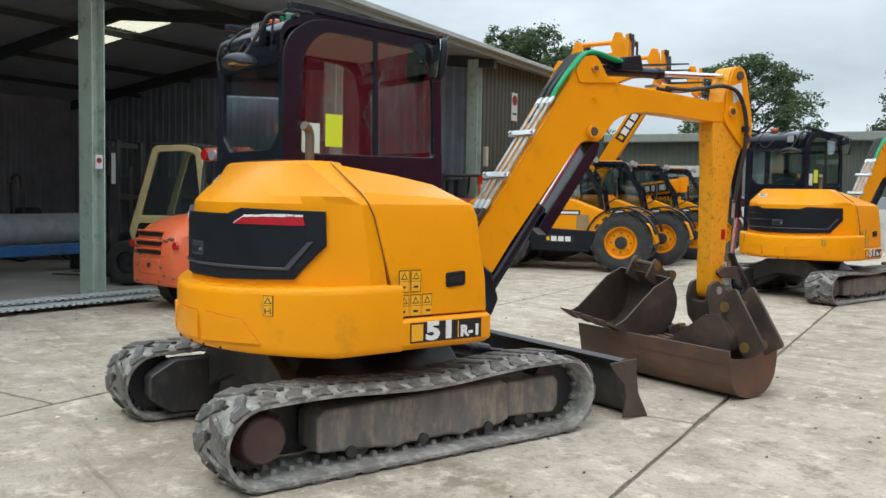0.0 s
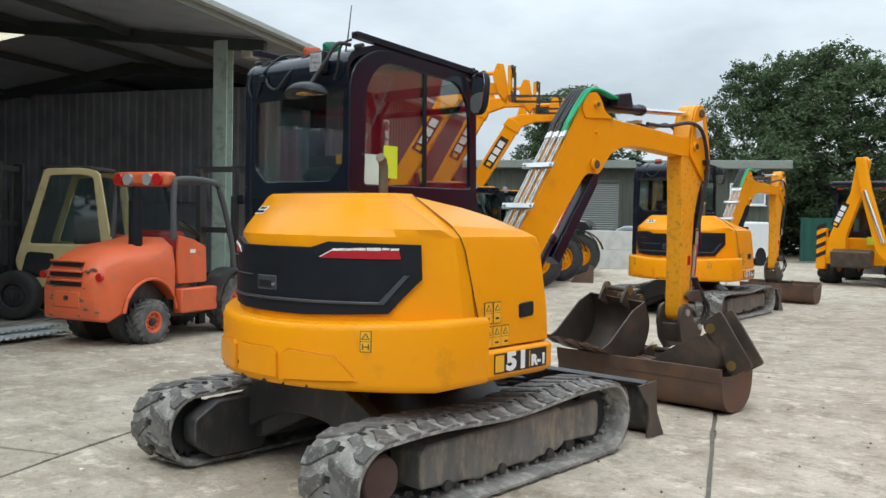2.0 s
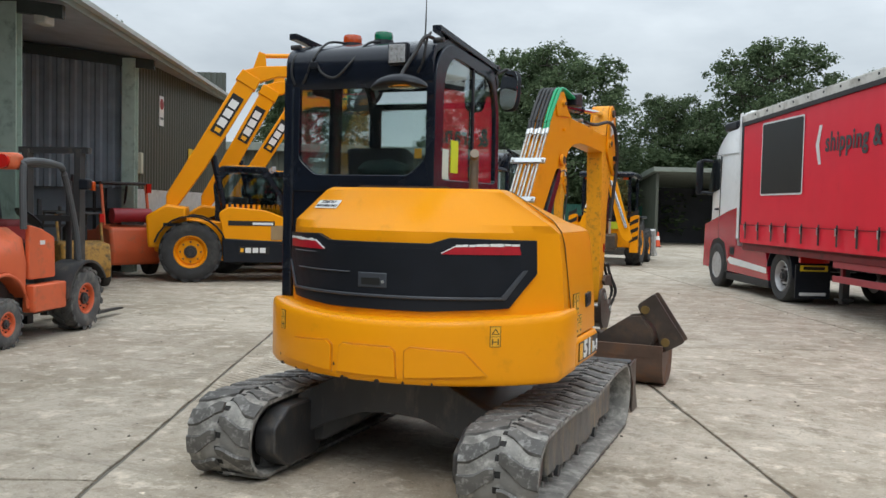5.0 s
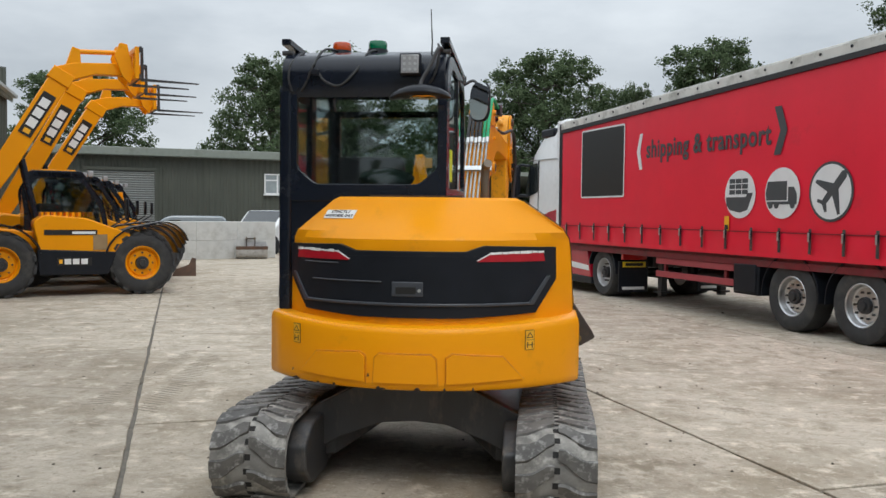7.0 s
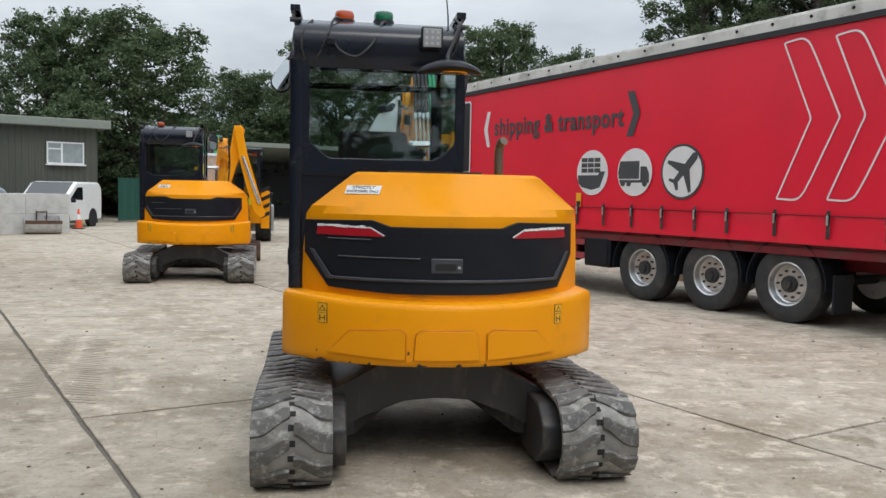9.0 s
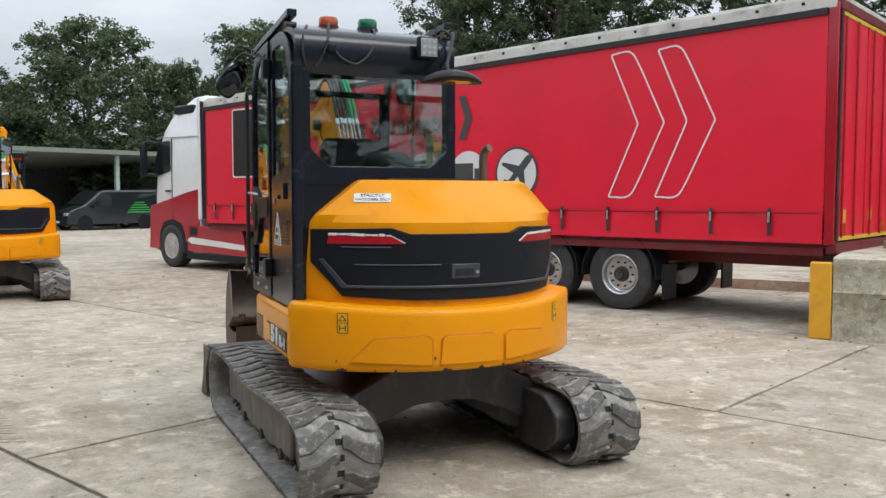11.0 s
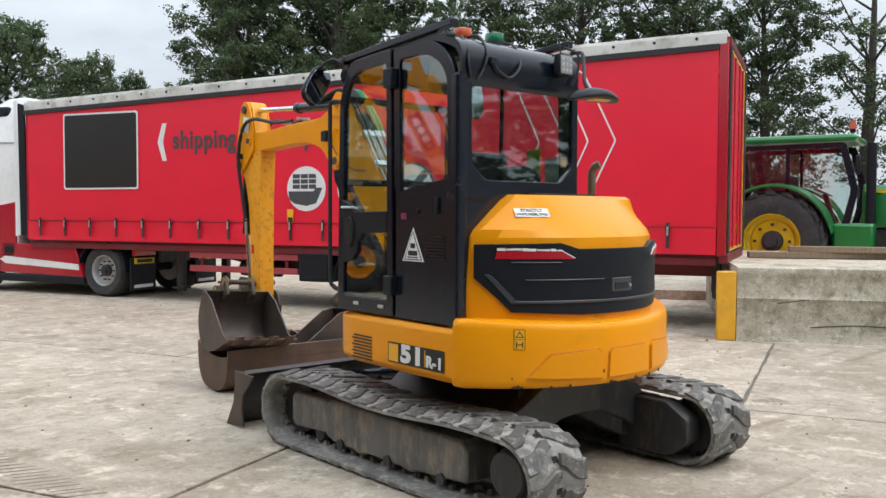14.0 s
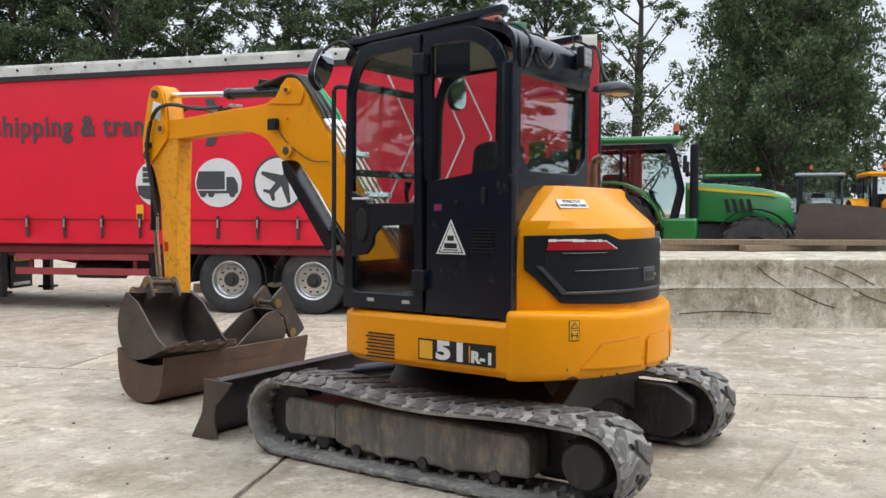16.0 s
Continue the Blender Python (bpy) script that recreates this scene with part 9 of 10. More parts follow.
# ---- shed columns, skylights, lamps, signs ----
for y in (-10.9, -5.45, 0.0, 5.45, 10.95):
    c = B()
    box(c, (0, y - 0.10, EAVE / 2), (0.30, 0.018, EAVE))
    box(c, (0, y + 0.10, EAVE / 2), (0.30, 0.018, EAVE))
    box(c, (0, y, EAVE / 2), (0.014, 0.20, EAVE))
    structure("shed_column", c, GREEN_STEEL, SHED, "sage green steel I-section column", "column")
    structure("shed_rafter", prism(B(), [(0.75, EAVE - 0.24), (0.75, EAVE - 0.02), (RIDGE_X, RIDGE_Z - 0.02), (-DEPTH, BACK_Z - 0.02), (-DEPTH, BACK_Z - 0.3), (RIDGE_X, RIDGE_Z - 0.3)], y - 0.07, y + 0.07, "y"), mat("dark_rafter_paint", (0.05, 0.06, 0.055), 0.6), ROOF, "dark steel rafter under the shed roof", "rafter")
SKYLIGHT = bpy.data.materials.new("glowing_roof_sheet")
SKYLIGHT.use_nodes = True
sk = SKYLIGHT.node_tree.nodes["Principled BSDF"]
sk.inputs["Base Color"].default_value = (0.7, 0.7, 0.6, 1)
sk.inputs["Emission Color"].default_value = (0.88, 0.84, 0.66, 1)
# emission stands in for daylight through the sheet
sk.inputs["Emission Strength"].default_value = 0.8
# only the y=6.60 pair is seen; the rest are added to brighten the shed
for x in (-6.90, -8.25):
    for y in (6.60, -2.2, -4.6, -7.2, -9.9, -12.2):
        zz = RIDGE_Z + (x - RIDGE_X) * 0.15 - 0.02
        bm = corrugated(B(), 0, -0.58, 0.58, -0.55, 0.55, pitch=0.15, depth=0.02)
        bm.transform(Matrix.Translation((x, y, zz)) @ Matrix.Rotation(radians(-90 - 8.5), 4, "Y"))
        structure("roof_light", bm, SKYLIGHT, ROOF, "glowing corrugated roof light; those out of view added to brighten the shed", "rooflight")
for x in (-2.2, -4.6, -7.66, -10.4, -12.8):
    zz = (EAVE + (0.85 - x) * 0.112 - 0.1) if x > RIDGE_X else RIDGE_Z + (x - RIDGE_X) * 0.15 - 0.1
    structure("shed_purlin", box(B(), (x, (SHED_LO + SHED_HI) / 2, zz), (0.09, SHED_HI - SHED_LO - 0.3, 0.14)), MATS["dark_rafter_paint"], ROOF, "dark roof purlin", "purlin")
fl = part("flood_lamp", box(B(), (0.5, 5.6, EAVE - 0.2), (0.22, 0.34, 0.26)), mat("pale_lamp_housing", (0.5, 0.49, 0.44), 0.5), bevel=0.03)
fl.matrix_world = SHED
tagged(fl, "pale square flood lamp under the shed eaves", "lamp")
part("lamp_stay", box(B(), (0.35, 5.6, EAVE - 0.05), (0.06, 0.06, 0.16)), DARK_STEEL, fl)
sg = part("safety_sign", box(B(), (0.045, 13.0, 3.95), (0.012, 0.32, 0.75)), DECAL_WHITE, bevel=0.003)
sg.matrix_world = SHED
tagged(sg, "white round-limit safety sign on the shed wall", "sign")
part("sign_ring", lathe(B(), [(0.10, 0.052), (0.135, 0.052), (0.135, 0.056), (0.10, 0.056)], Matrix.Translation((0, 13.0, 4.12)), 28), mat("sign_dark_red", (0.3, 0.02, 0.02), 0.5), sg)
part("sign_bar", box(B(), (0.054, 13.0, 3.76), (0.004, 0.22, 0.06)), DECAL_BLACK, sg)
jb = part("junction_box", box(B(), (0.07, 11.45, 2.55), (0.1, 0.14, 0.5)), mat("cream_plastic", (0.6, 0.58, 0.45), 0.5), bevel=0.02)
jb.matrix_world = SHED
tagged(jb, "cream plastic electrical box on the shed corner", "electrical box")
ys = part("yellow_sign", box(B(), (0.06, 15.6, 2.75), (0.02, 0.7, 0.8)), mat("yellow_sign_board", (0.75, 0.48, 0.02), 0.5), bevel=0.004)
ys.matrix_world = SHED
tagged(ys, "yellow sign board with a dark mark on the cladding", "sign")
part("sign_mark", box(B(), (0.074, 15.6, 2.7), (0.006, 0.45, 0.06), Matrix.Identity(4)), DECAL_BLACK, ys)
cs = part("column_sign", box(B(), (0.155, 0.0, 1.95), (0.006, 0.12, 0.2)), DECAL_WHITE)
cs.matrix_world = SHED
tagged(cs, "small white no-smoking notice on the column", "sign")
part("notice_ring", lathe(B(), [(0.03, 0.159), (0.042, 0.159), (0.042, 0.162), (0.03, 0.162)], Matrix.Translation((0, 0, 1.97)), 20), MATS["sign_dark_red"], cs)
for i, (x, y, r, w) in enumerate(((0.9, -1.6, -33, 0.5), (0.75, -1.5, -30, 0.35))):
    bd = part("cladding_sheet", corrugated(B(), 0, -2.2, 1.6, 0, w, pitch=0.1, depth=0.02), mat("pale_blue_grey_sheet", (0.5, 0.54, 0.55), 0.45, vary=0.08, dirt=(0.3, 0.3, 0.28), dirt_amount=0.3))
    bd.matrix_world = SHED @ Matrix.Translation((x - 0.2, y + 0.2 + i * 0.1, 0.06 + 0.045 * i)) @ Matrix.Rotation(radians(-4), 4, "Z") @ Matrix.Rotation(radians(88), 4, "Y")
    tagged(bd, "pale grey cladding sheet lying on the ground by the column", "sheet", "loose cladding sheets")

# loose stock inside the shed
rnd = random.Random(12)
ROLL = mat("grey_roll_steel", (0.26, 0.28, 0.3), 0.5, vary=0.2)
BLUE = mat("blue_machine_paint", (0.03, 0.13, 0.34), 0.45, vary=0.15, dirt=(0.05, 0.06, 0.08), dirt_amount=0.3)
ro = thing("field_roller", SHED @ pose(-3.0, 0.75, 0.03, 0, 0, 0), "long grey field roller on a blue frame inside the shed", "roller")
part("drum", cyl(B(), (-0.6, -3.2, 0.75), (-0.6, 1.6, 0.75), 0.30, seg=28), ROLL, ro, "grey steel drum")
part("frame", box(B(), (-0.1, -0.8, 0.42), (0.15, 5.0, 0.2)), BLUE, ro, "blue steel frame", bevel=0.02)
for y in (-3.1, 1.5):
    part("frame_end", box(B(), (-0.35, y, 0.5), (0.6, 0.12, 0.36)), BLUE, ro, bevel=0.02)
    part("stand", box(B(), (-0.4, y, 0.2), (0.4, 0.3, 0.36)), DARK_STEEL, ro)
for i in range(5):
    g = thing("stored_machine", SHED @ pose(-6.0 - (i % 2) * 1.4, -3.4 + i * 1.6, 0.03, 0, 0, rnd.uniform(-15, 15)), "dark small machine with hoops stored in the shed", "machine", "small machines stored in the shed")
    part("deck", box(B(), (0, 0, 0.45), (0.9, 1.3, 0.4)), (BLACK_PLASTIC, RED_PAINT, BLUE, DARK_STEEL, BLACK_PLASTIC)[i], g, bevel=0.08)
    part("seat", box(B(), (0, -0.2, 0.85), (0.5, 0.45, 0.5)), SEAT, g, bevel=0.08)
    part("hoop", tube(B(), curve_pts([(-0.4, -0.4, 0.6), (-0.38, -0.42, 1.5), (-0.2, -0.42, 1.75), (0.2, -0.42, 1.75), (0.38, -0.42, 1.5), (0.4, -0.4, 0.6)], 4), 0.03), DARK_STEEL, g, "dark roll hoop")
    for s in (-1, 1):
        for y in (-0.5, 0.5):
            wheel(g, (s * 0.48, y, 0.25), 0.25, 0.2, s, 0.14, DARK_STEEL, dish=0.03, bolts=4, seg=20)
st = thing("pallet_stack", SHED @ pose(1.0, 12.3, 0, 0, 0, 0), "stack of dark steel stillages beside the shed wall", "stillage")
for k in range(6):
    part("stillage_tray", box(B(), (0, 0, 0.1 + k * 0.19), (0.8, 1.2, 0.05)), DARK_STEEL, st)
    for y in (-0.5, 0, 0.5):
        part("stillage_foot", box(B(), (0, y, 0.04 + k * 0.19), (0.7, 0.1, 0.085)), DARK_STEEL, st)

# ---- rear building: roller door, window, sign; block wall and things by it ----
rd = thing("roller_door", REAR @ pose(-8.27, -0.06, 0), "closed grey roller shutter door in the rear building", "door", kind="structure")
for k in range(34):
    part("shutter_slat", prism(B(), rounded([(0.0, 0.1 * k), (-0.03, 0.1 * k + 0.05), (0.0, 0.1 * k + 0.098)], 0.01, 2), -1.4, 1.4), mat("grey_shutter", (0.21, 0.22, 0.21), 0.5, vary=0.06), rd, smooth=0)
part("shutter_frame", box(B(), (-1.46, 0, 1.73), (0.1, 0.1, 3.46)), CLADDING, rd)
part("shutter_frame", box(B(), (1.46, 0, 1.73), (0.1, 0.1, 3.46)), CLADDING, rd)
part("shutter_box", box(B(), (0, 0.0, 3.5), (3.0, 0.14, 0.14)), CLADDING, rd)
wi = thing("window_1", REAR @ pose(-1.32, -0.03, 2.98), "white framed two-light window in the rear building", "window", kind="structure")
bm = frame_prism(B(), [(-0.75, -0.47), (0.75, -0.47), (0.75, 0.47), (-0.75, 0.47)], [(-0.69, -0.41), (0.69, -0.41), (0.69, 0.41), (-0.69, 0.41)], -0.05, 0.03, "y")
part("window_frame", bm, WHITE, wi)
part("mullion", box(B(), (-0.15, -0.01, 0), (0.07, 0.07, 0.84)), WHITE, wi)
part("glazing_bar", box(B(), (-0.43, -0.01, 0.17), (0.5, 0.06, 0.06)), WHITE, wi)
part("window_sill", box(B(), (0, -0.06, -0.5), (1.6, 0.16, 0.05)), WHITE, wi)
part("pane", box(B(), (0, 0.0, 0), (1.4, 0.02, 0.84)), mat("pale_window_glass", (0.3, 0.34, 0.35), 0.08, vary=0.2, scale=3), wi)
si = part("sign_board", box(B(), (-11.15, -0.07, 2.78), (1.38, 0.03, 0.5)), mat("grey_white_sign_board", (0.5, 0.5, 0.48), 0.5), bevel=0.005)
si.matrix_world = REAR
tagged(si, "white sign board with a dark leaf mark", "sign")
part("sign_mark", prism(B(), [(-11.5, 2.62), (-11.15, 2.76), (-10.6, 2.88), (-10.95, 2.66)], -0.092, -0.086, "y"), mat("dark_green_mark", (0.03, 0.12, 0.06), 0.5), si)
part("sign_bar", box(B(), (-11.45, -0.089, 2.86), (0.55, 0.006, 0.13)), mat("grey_mark", (0.15, 0.16, 0.16), 0.5), si)
vt = part("heater_unit", box(B(), (-2.05, -0.15, 1.45), (0.75, 0.25, 0.5)), BLACK_PLASTIC, bevel=0.02)
vt.matrix_world = REAR
tagged(vt, "black wall-mounted pump box with a hose", "pump box")
part("pump_hose", tube(B(), curve_pts([(-1.75, -0.25, 1.4), (-1.55, -0.3, 1.1), (-1.7, -0.3, 0.6), (-2.1, -0.3, 0.35), (-2.4, -0.28, 0.9)], 5), 0.025), HOSE, vt)
kg = part("plastic_drum", cyl(B(), (0, 0, 0), (0, 0, 0.5), 0.18, 0.17), mat("cream_drum", (0.5, 0.45, 0.3), 0.5), bevel=0.03)
kg.matrix_world = REAR @ pose(-0.8, -0.5, 0)
tagged(kg, "cream plastic drum against the building wall", "drum")
WALL = pose(-12.3, 21.93, 0, 0, 0, 46)
for i in range(3):
    for j in range(2):
        b = part("wall_block", box(B(), (0.78, 0, 0.33), (1.54, 0.75, 0.66)), mat("white_concrete_block", (0.55, 0.55, 0.53), 0.75, vary=0.1, scale=3, dirt=(0.35, 0.34, 0.31), dirt_amount=0.3, random_amount=0.02), bevel=0.006)
        b.matrix_world = WALL @ pose(i * 1.545, 0.4, j * 0.665)
        tagged(b, "large white concrete wall block", "block", "blocks of the low yard wall")
bucket("ditching_bucket", "pale grey ditching bucket against the block wall", pose(-9.65, 24.2, 0, 0, 0, 24), 1.1,
       [(-0.32, 0.40), (-0.28, 0.18), (-0.17, 0.05), (0.02, 0.01), (0.2, 0.06), (0.29, 0.22), (0.31, 0.60)], [(0.2, 0.58), (0.02, 0.44), (-0.15, 0.40)], 0, ((0.28, 0.72), (0.36, 0.52), 0.3), SILVER)


def build_cone(m):
    cn = thing("traffic_cone", m, "orange traffic cone with a white reflective band", "traffic cone")
    part("cone_base", box(B(), (0, 0, 0.02), (0.38, 0.38, 0.04)), BLACK_PLASTIC, cn, bevel=0.01)
    part("cone_body", cyl(B(), (0, 0, 0.04), (0, 0, 0.75), 0.14, 0.03, 24), mat("cone_orange", (0.7, 0.09, 0.03), 0.5), cn)
    part("cone_band", cyl(B(), (0, 0, 0.35), (0, 0, 0.55), 0.104, 0.074, 24), DECAL_WHITE, cn)


build_cone(pose(-9.5, 28.0, 0))
build_cone(pose(-3.9, 37.6, 0))
tb = thing("rusty_offcut", pose(-8.4, 15.4, 0, 0, 0, 30), "small rusty steel side plate standing on the concrete", "steel plate")
part("plate", prism(B(), [(-0.3, 0.0), (-0.2, 0.18), (0.12, 0.3), (0.2, 0.48), (0.3, 0.45), (0.3, 0.0)], -0.02, 0.02, "y"), RUST, tb, bevel=0.004)
part("foot", box(B(), (0, 0.12, 0.02), (0.5, 0.24, 0.04)), RUST, tb)

# ---- trees ----
LEAF = bpy.data.materials.new("tree_leaves")
LEAF.use_nodes = True
n, l = LEAF.node_tree.nodes, LEAF.node_tree.links
n.remove(n["Principled BSDF"])
geo, rmp = n.new("ShaderNodeNewGeometry"), n.new("ShaderNodeValToRGB")
rmp.color_ramp.elements[0].color = (0.055, 0.085, 0.045, 1)
rmp.color_ramp.elements[1].color = (0.17, 0.22, 0.12, 1)
dif, trl, mxs = n.new("ShaderNodeBsdfDiffuse"), n.new("ShaderNodeBsdfTranslucent"), n.new("ShaderNodeMixShader")
mxs.inputs[0].default_value = 0.42
l.new(geo.outputs["Random Per Island"], rmp.inputs[0])
l.new(rmp.outputs[0], dif.inputs[0]), l.new(rmp.outputs[0], trl.inputs[0])
l.new(dif.outputs[0], mxs.inputs[1]), l.new(trl.outputs[0], mxs.inputs[2])
l.new(mxs.outputs[0], n["Material Output"].inputs[0])


def build_tree(name, seed, h, r, base, lobes, clumps, leaves, leaf, label, tall=False):
    """A tapered trunk with limbs to rounded lobes of foliage, each lobe a cluster of leafy clumps."""
    rs = np.random.RandomState(seed)
    tr = thing(name, pose(0, 0, 0), label, "tree", "trees round the yard")
    bm = B()
    lean = rs.uniform(-0.4, 0.4, 2)
    tp = curve_pts([(0, 0, 0), (lean[0] * 0.2, lean[1] * 0.2, h * 0.3), (lean[0] * 0.7, lean[1] * 0.5, h * 0.6), (lean[0], lean[1], h * 0.9)], 6)
    k = h / 14
    tube(bm, tp, [0.34 * k * (1 - 0.9 * i / (len(tp) - 1)) for i in range(len(tp))], 9)
    cc, cr = [], []
    for i in range(lobes):
        f = (i + rs.uniform(0.2, 0.8)) / lobes
        wide = math.sin(math.pi * (0.16 + 0.78 * f)) ** (0.7 if not tall else 0.45)
        a = i * 2.4 + rs.uniform(-0.5, 0.5)
        out = r * wide * (rs.uniform(0.35, 0.78) if not tall else rs.uniform(0.2, 0.78))
        lr = r * rs.uniform(0.26, 0.40) * (0.9 if tall else 1.0) * (1.0 - 0.3 * f)
        c = Vector((out * math.cos(a), out * math.sin(a), h * (base + (0.97 - base) * f) - lr * 0.6))
        st_ = tp[int(max(0.1, min(0.98, (c.z - out * (1.0 if tall else 0.55)) / (h * 0.9))) * (len(tp) - 1))]
        mid = st_.lerp(c, 0.5) + Vector((0, 0, out * 0.07)) + Vector(rs.normal(0, 0.05 * r, 3))
        lp = curve_pts([st_, mid, c], 3)
        tube(bm, lp, [(0.06 if tall else 0.11) * k * (1 - 0.8 * j / (len(lp) - 1)) for j in range(len(lp))], 6)
        v = rs.normal(0, 1, (clumps, 3)) + np.array([0, 0, 0.25])
        v /= np.linalg.norm(v, axis=1)[:, None]
        q = np.array(tuple(c)) + v * (lr * rs.uniform(0.35, 1.05, clumps))[:, None] * np.array([1.1, 1.1, 0.8])
        for j in range(0, clumps, 5):
            tube(bm, [c, c.lerp(Vector(q[j]), 0.55) + Vector(rs.normal(0, 0.03 * r, 3)), Vector(q[j])], [0.03 * k, 0.02 * k, 0.008], 4)
        cc.append(q)
        cr.append(rs.uniform(0.22, 0.42, clumps) * lr)
    part("trunk", bm, BARK, tr, "dark trunk with spreading limbs")
    cc, cr = np.concatenate(cc), np.concatenate(cr)
    ids = np.repeat(np.arange(len(cc)), leaves)
    n_ = len(ids)
    v = rs.normal(0, 1, (n_, 3))
    v /= np.linalg.norm(v, axis=1)[:, None]
    p = cc[ids] + v * (cr[ids] * rs.uniform(0.2, 1.15, n_))[:, None] * np.array([1, 1, 0.75])
    nrm = v * 0.5 + rs.normal(0, 0.6, (n_, 3)) + np.array([0, 0, 0.5])
    nrm /= np.linalg.norm(nrm, axis=1)[:, None]
    t1 = np.cross(nrm, rs.normal(0, 1, (n_, 3)))
    t1 /= np.linalg.norm(t1, axis=1)[:, None]
    t2 = np.cross(nrm, t1)
    s = (leaf * rs.uniform(0.55, 1.3, n_))[:, None]
    quad = np.stack([p - t1 * s, p + t2 * s * 0.6 - t1 * s * 0.1, p + t1 * s, p - t2 * s * 0.6 + t1 * s * 0.1], 1).reshape(-1, 3)
    me = bpy.data.meshes.new("crown")
    me.vertices.add(len(quad))
    me.vertices.foreach_set("co", quad.ravel())
    me.loops.add(len(quad))
    me.loops.foreach_set("vertex_index", np.arange(len(quad), dtype=np.int32))
    me.polygons.add(n_)
    me.polygons.foreach_set("loop_start", np.arange(0, len(quad), 4, dtype=np.int32))
    me.polygons.foreach_set("loop_total", np.full(n_, 4, dtype=np.int32))
    me.update(calc_edges=True)
    me.materials.append(LEAF)
    cr_ = new("crown", me)
    cr_.parent = tr
    tagged(cr_, "dark green leafy crown")
    return tr


def crown_size(tr):
    """Top and mean half width of a tree's crown."""
    me = [c for c in tr.children if c.name.startswith("crown")][0].data
    co = np.empty(len(me.vertices) * 3)
    me.vertices.foreach_get("co", co)
    co = co.reshape(-1, 3)
    return np.percentile(co[:, 2], 99.8), np.percentile(np.abs(co[:, :2]), 98.5)


def plant(protos, spots, seed):
    rnd = random.Random(seed)
    sizes = [crown_size(p) for p in protos]
    for i, (x, y, top, r) in enumerate(spots):
        h0, r0 = sizes[i % len(protos)]
        mm = pose(x, y, -0.02, 0, 0, rnd.uniform(0, 360)) @ Matrix.Diagonal((r / r0, r / r0, top / h0, 1))
        if i < len(protos):
            protos[i].matrix_world = mm
        else:
            copy_thing(protos[i % len(protos)], mm)


plant([build_tree("oak_tree", 21, 12.0, 5.6, 0.2, 40, 24, 60, 0.095, "broad green oak tree behind the yard"),
       build_tree("oak_tree", 22, 12.0, 5.2, 0.22, 36, 22, 60, 0.095, "broad green oak tree behind the yard")],
      ((-10.7, 43.3, 10.9, 5.2), (0.7, 49.5, 11.9, 4.6), (-34, 32, 11.9, 4.2), (-26.3, 42.3, 9.7, 3.8),
       (-5.0, 51, 9.4, 3.3), (11.6, 52.0, 12.6, 3.9), (5.9, 52.5, 10.6, 2.8), (16.2, 52.5, 11.0, 2.6), (19.2, 53, 11.2, 2.1), (-15.2, 43.5, 10.4, 3.0), (36.0, 5.6, 15.5, 3.5), (42.0, 7.2, 15.5, 3.5)), 5)
plant([build_tree("tall_tree", 31, 18.0, 4.6, 0.2, 60, 17, 52, 0.085, "tall loose-crowned green tree behind the trailer", True),
       build_tree("tall_tree", 32, 18.0, 4.2, 0.24, 48, 17, 52, 0.085, "tall loose-crowned green tree behind the trailer", True),
       build_tree("tall_tree", 33, 18.0, 4.4, 0.22, 54, 17, 52, 0.085, "tall loose-crowned green tree behind the trailer", True)],
      ((21.5, 42.5, 16.5, 3.6), (26.5, 40.0, 18.5, 3.8), (31.0, 38.5, 17.5, 3.4), (35.5, 35.0, 19.0, 3.9), (39.0, 31.0, 18.0, 3.6),
       (41.5, 26.0, 18.5, 3.8), (43.0, 20.5, 17.5, 3.4), (24.0, 45.5, 18.0, 3.4), (29.0, 43.0, 18.5, 3.4),
       (48.5, -1.0, 18.0, 3.2), (52.0, -9.0, 18.0, 3.8)), 8)
plant([build_tree("open_tree", 34, 18.0, 4.4, 0.26, 26, 13, 48, 0.085, "tall thin tree with open branches and sky between", True)], ((46.0, 16.2, 17.0, 3.9), (50.0, 5.2, 15.0, 3.0)), 4)
plant([build_tree("oak_tree", 23, 12.0, 5.2, 0.2, 14, 10, 26, 0.2, "broad green oak tree beyond the yard entrance")],
      ((-30, -24, 12.5, 6.0), (-20, -30, 13.0, 6.0), (-10, -32, 12.5, 6.0), (0, -33, 13.5, 6.2), (10, -32, 12.5, 6.0), (20, -30, 13.0, 6.2), (30, -25, 12.5, 6.0), (38, -18, 13.0, 6.0)), 6)
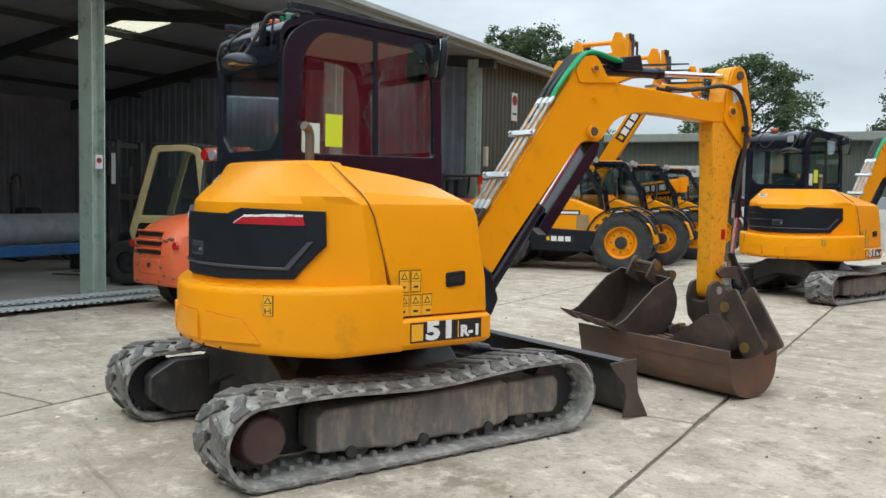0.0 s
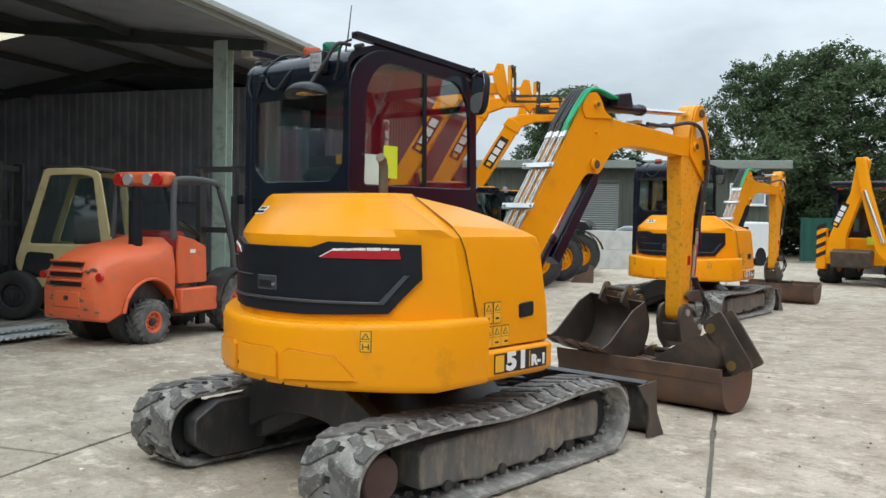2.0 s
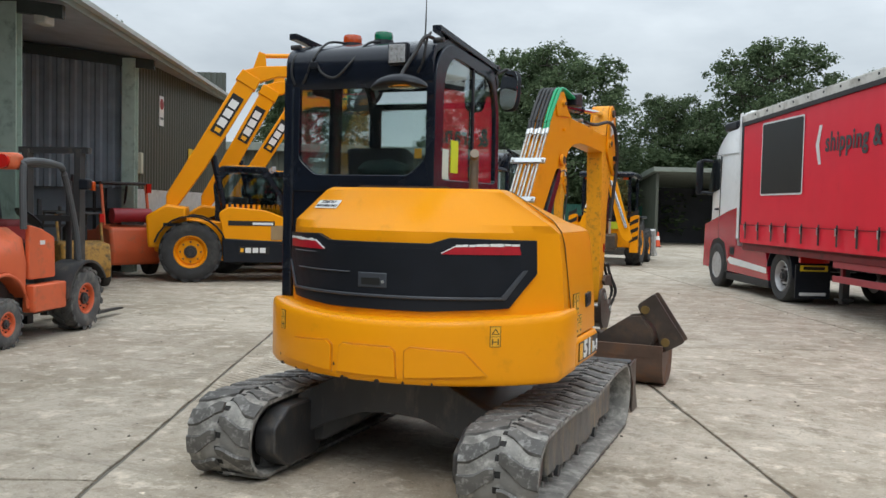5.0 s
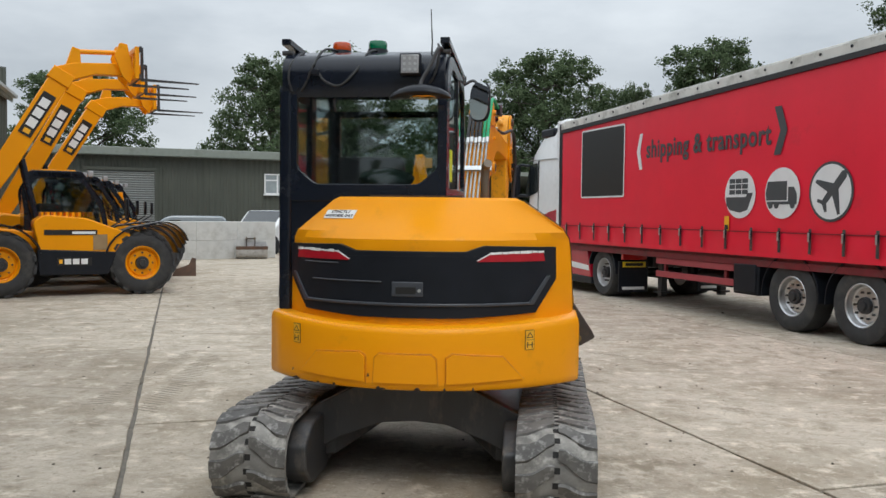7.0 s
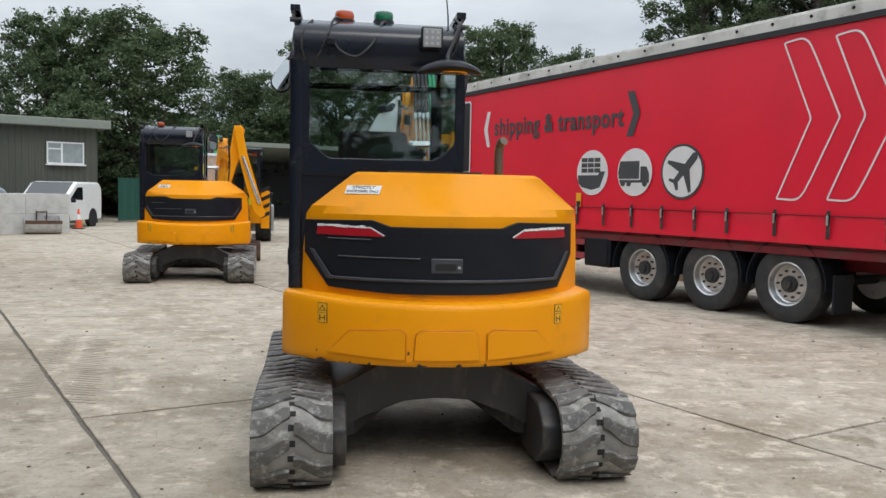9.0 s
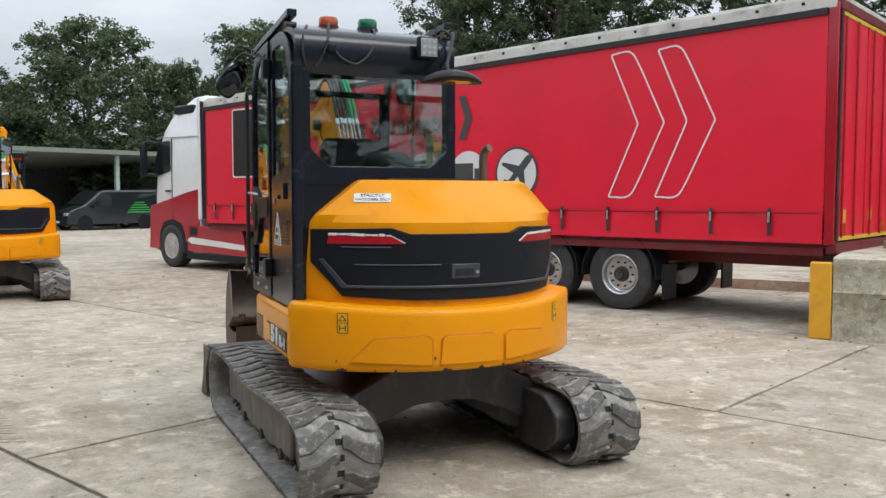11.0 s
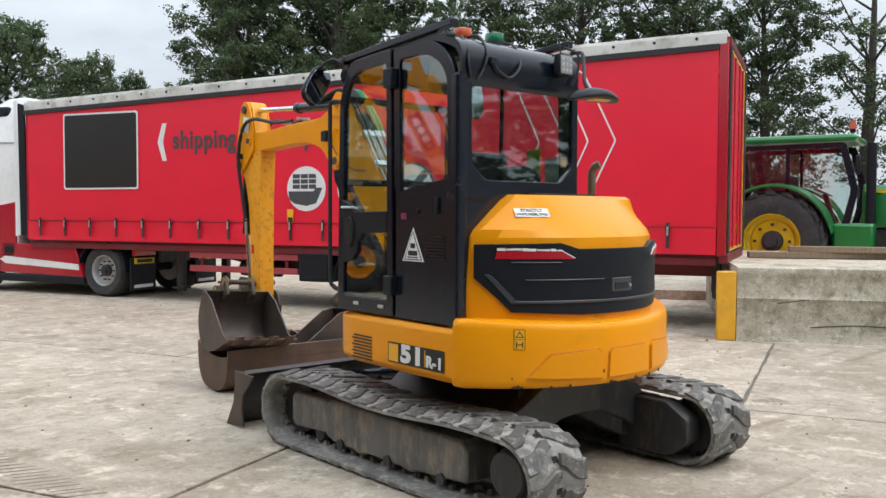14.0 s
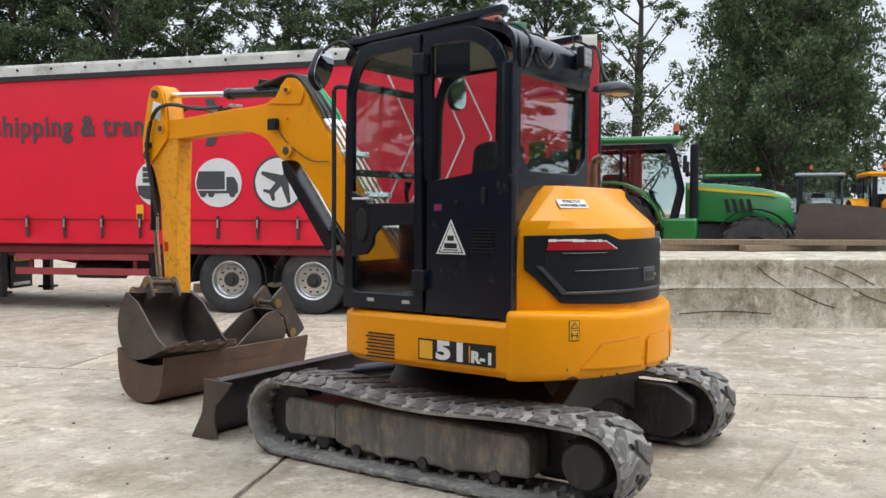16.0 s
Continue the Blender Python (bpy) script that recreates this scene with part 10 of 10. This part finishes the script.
plant([build_tree("hedge_bush", 41, 4.2, 3.4, 0.02, 26, 20, 44, 0.075, "dense dark hedge bush under the trees")],
      ((20.0, 44.0, 5.0, 4.4), (26.0, 43.0, 5.2, 4.4), (32.0, 41.5, 5.0, 4.4), (15.0, 55.0, 5.2, 4.8), (8.0, 55.0, 5.2, 4.8), (0.0, 53.5, 5.2, 4.8), (-8.0, 50.5, 5.0, 4.6), (-16.0, 49.0, 4.8, 4.4)), 9)

# ---- crumbs of dirt and lug marks on the yard ----
rd_ = random.Random(77)
crumbs = B()
for k in range(520):
    x, y = rd_.uniform(-7.0, 9.5), rd_.uniform(-5.2, 13.0)
    q = rd_.uniform(0.006, 0.013) * (2.0 if rd_.random() < 0.06 else 1.0)
    ring = [(x + q * rd_.uniform(0.7, 1.4) * math.cos(a), y + q * rd_.uniform(0.7, 1.4) * math.sin(a)) for a in (0, 1.2, 2.5, 3.8, 5.1)]
    loft(crumbs, [[(a, b, 0.0) for a, b in ring], [(x + (a - x) * 0.55, y + (b - y) * 0.55, q * rd_.uniform(0.5, 0.9)) for a, b in ring]])
tagged(part("dirt_crumbs", crumbs, mat("dry_dirt_crumb", (0.12, 0.1, 0.08), 0.95, vary=0.4)), "scattered crumbs of dry dirt on the concrete", "dirt", kind="stuff")
marks = B()


def lug_marks(p, q, n, lean, wide):
    p, q = Vector(p), Vector(q)
    d = (q - p).normalized()
    a = Matrix.Rotation(radians(lean), 2) @ d
    e = Vector((-a.y, a.x)) * 0.009
    for i in range(n):
        c = p.lerp(q, (i + rd_.uniform(-0.15, 0.15)) / n)
        w = wide * rd_.uniform(0.5, 1.0)
        u, v = c - a * w / 2, c + a * w / 2
        prism(marks, [(u.x, u.y), (u.x + e.x * 0.4, u.y + e.y * 0.4), (c.x + e.x, c.y + e.y), (v.x, v.y), (c.x - e.x, c.y - e.y)], 0.0, 0.0022, "z")


lug_marks((-2.45, 0.7), (-2.95, 3.6), 34, 62, 0.34)
lug_marks((-2.95, 0.9), (-3.3, 3.9), 34, -64, 0.3)
lug_marks((1.5, 4.6), (2.6, 3.4), 16, 70, 0.26)
tagged(part("track_marks", marks, mat("dusty_track_mark", (0.25, 0.215, 0.165), 0.95, vary=0.3)), "faint dusty lug marks left on the concrete", "marks", kind="stuff")
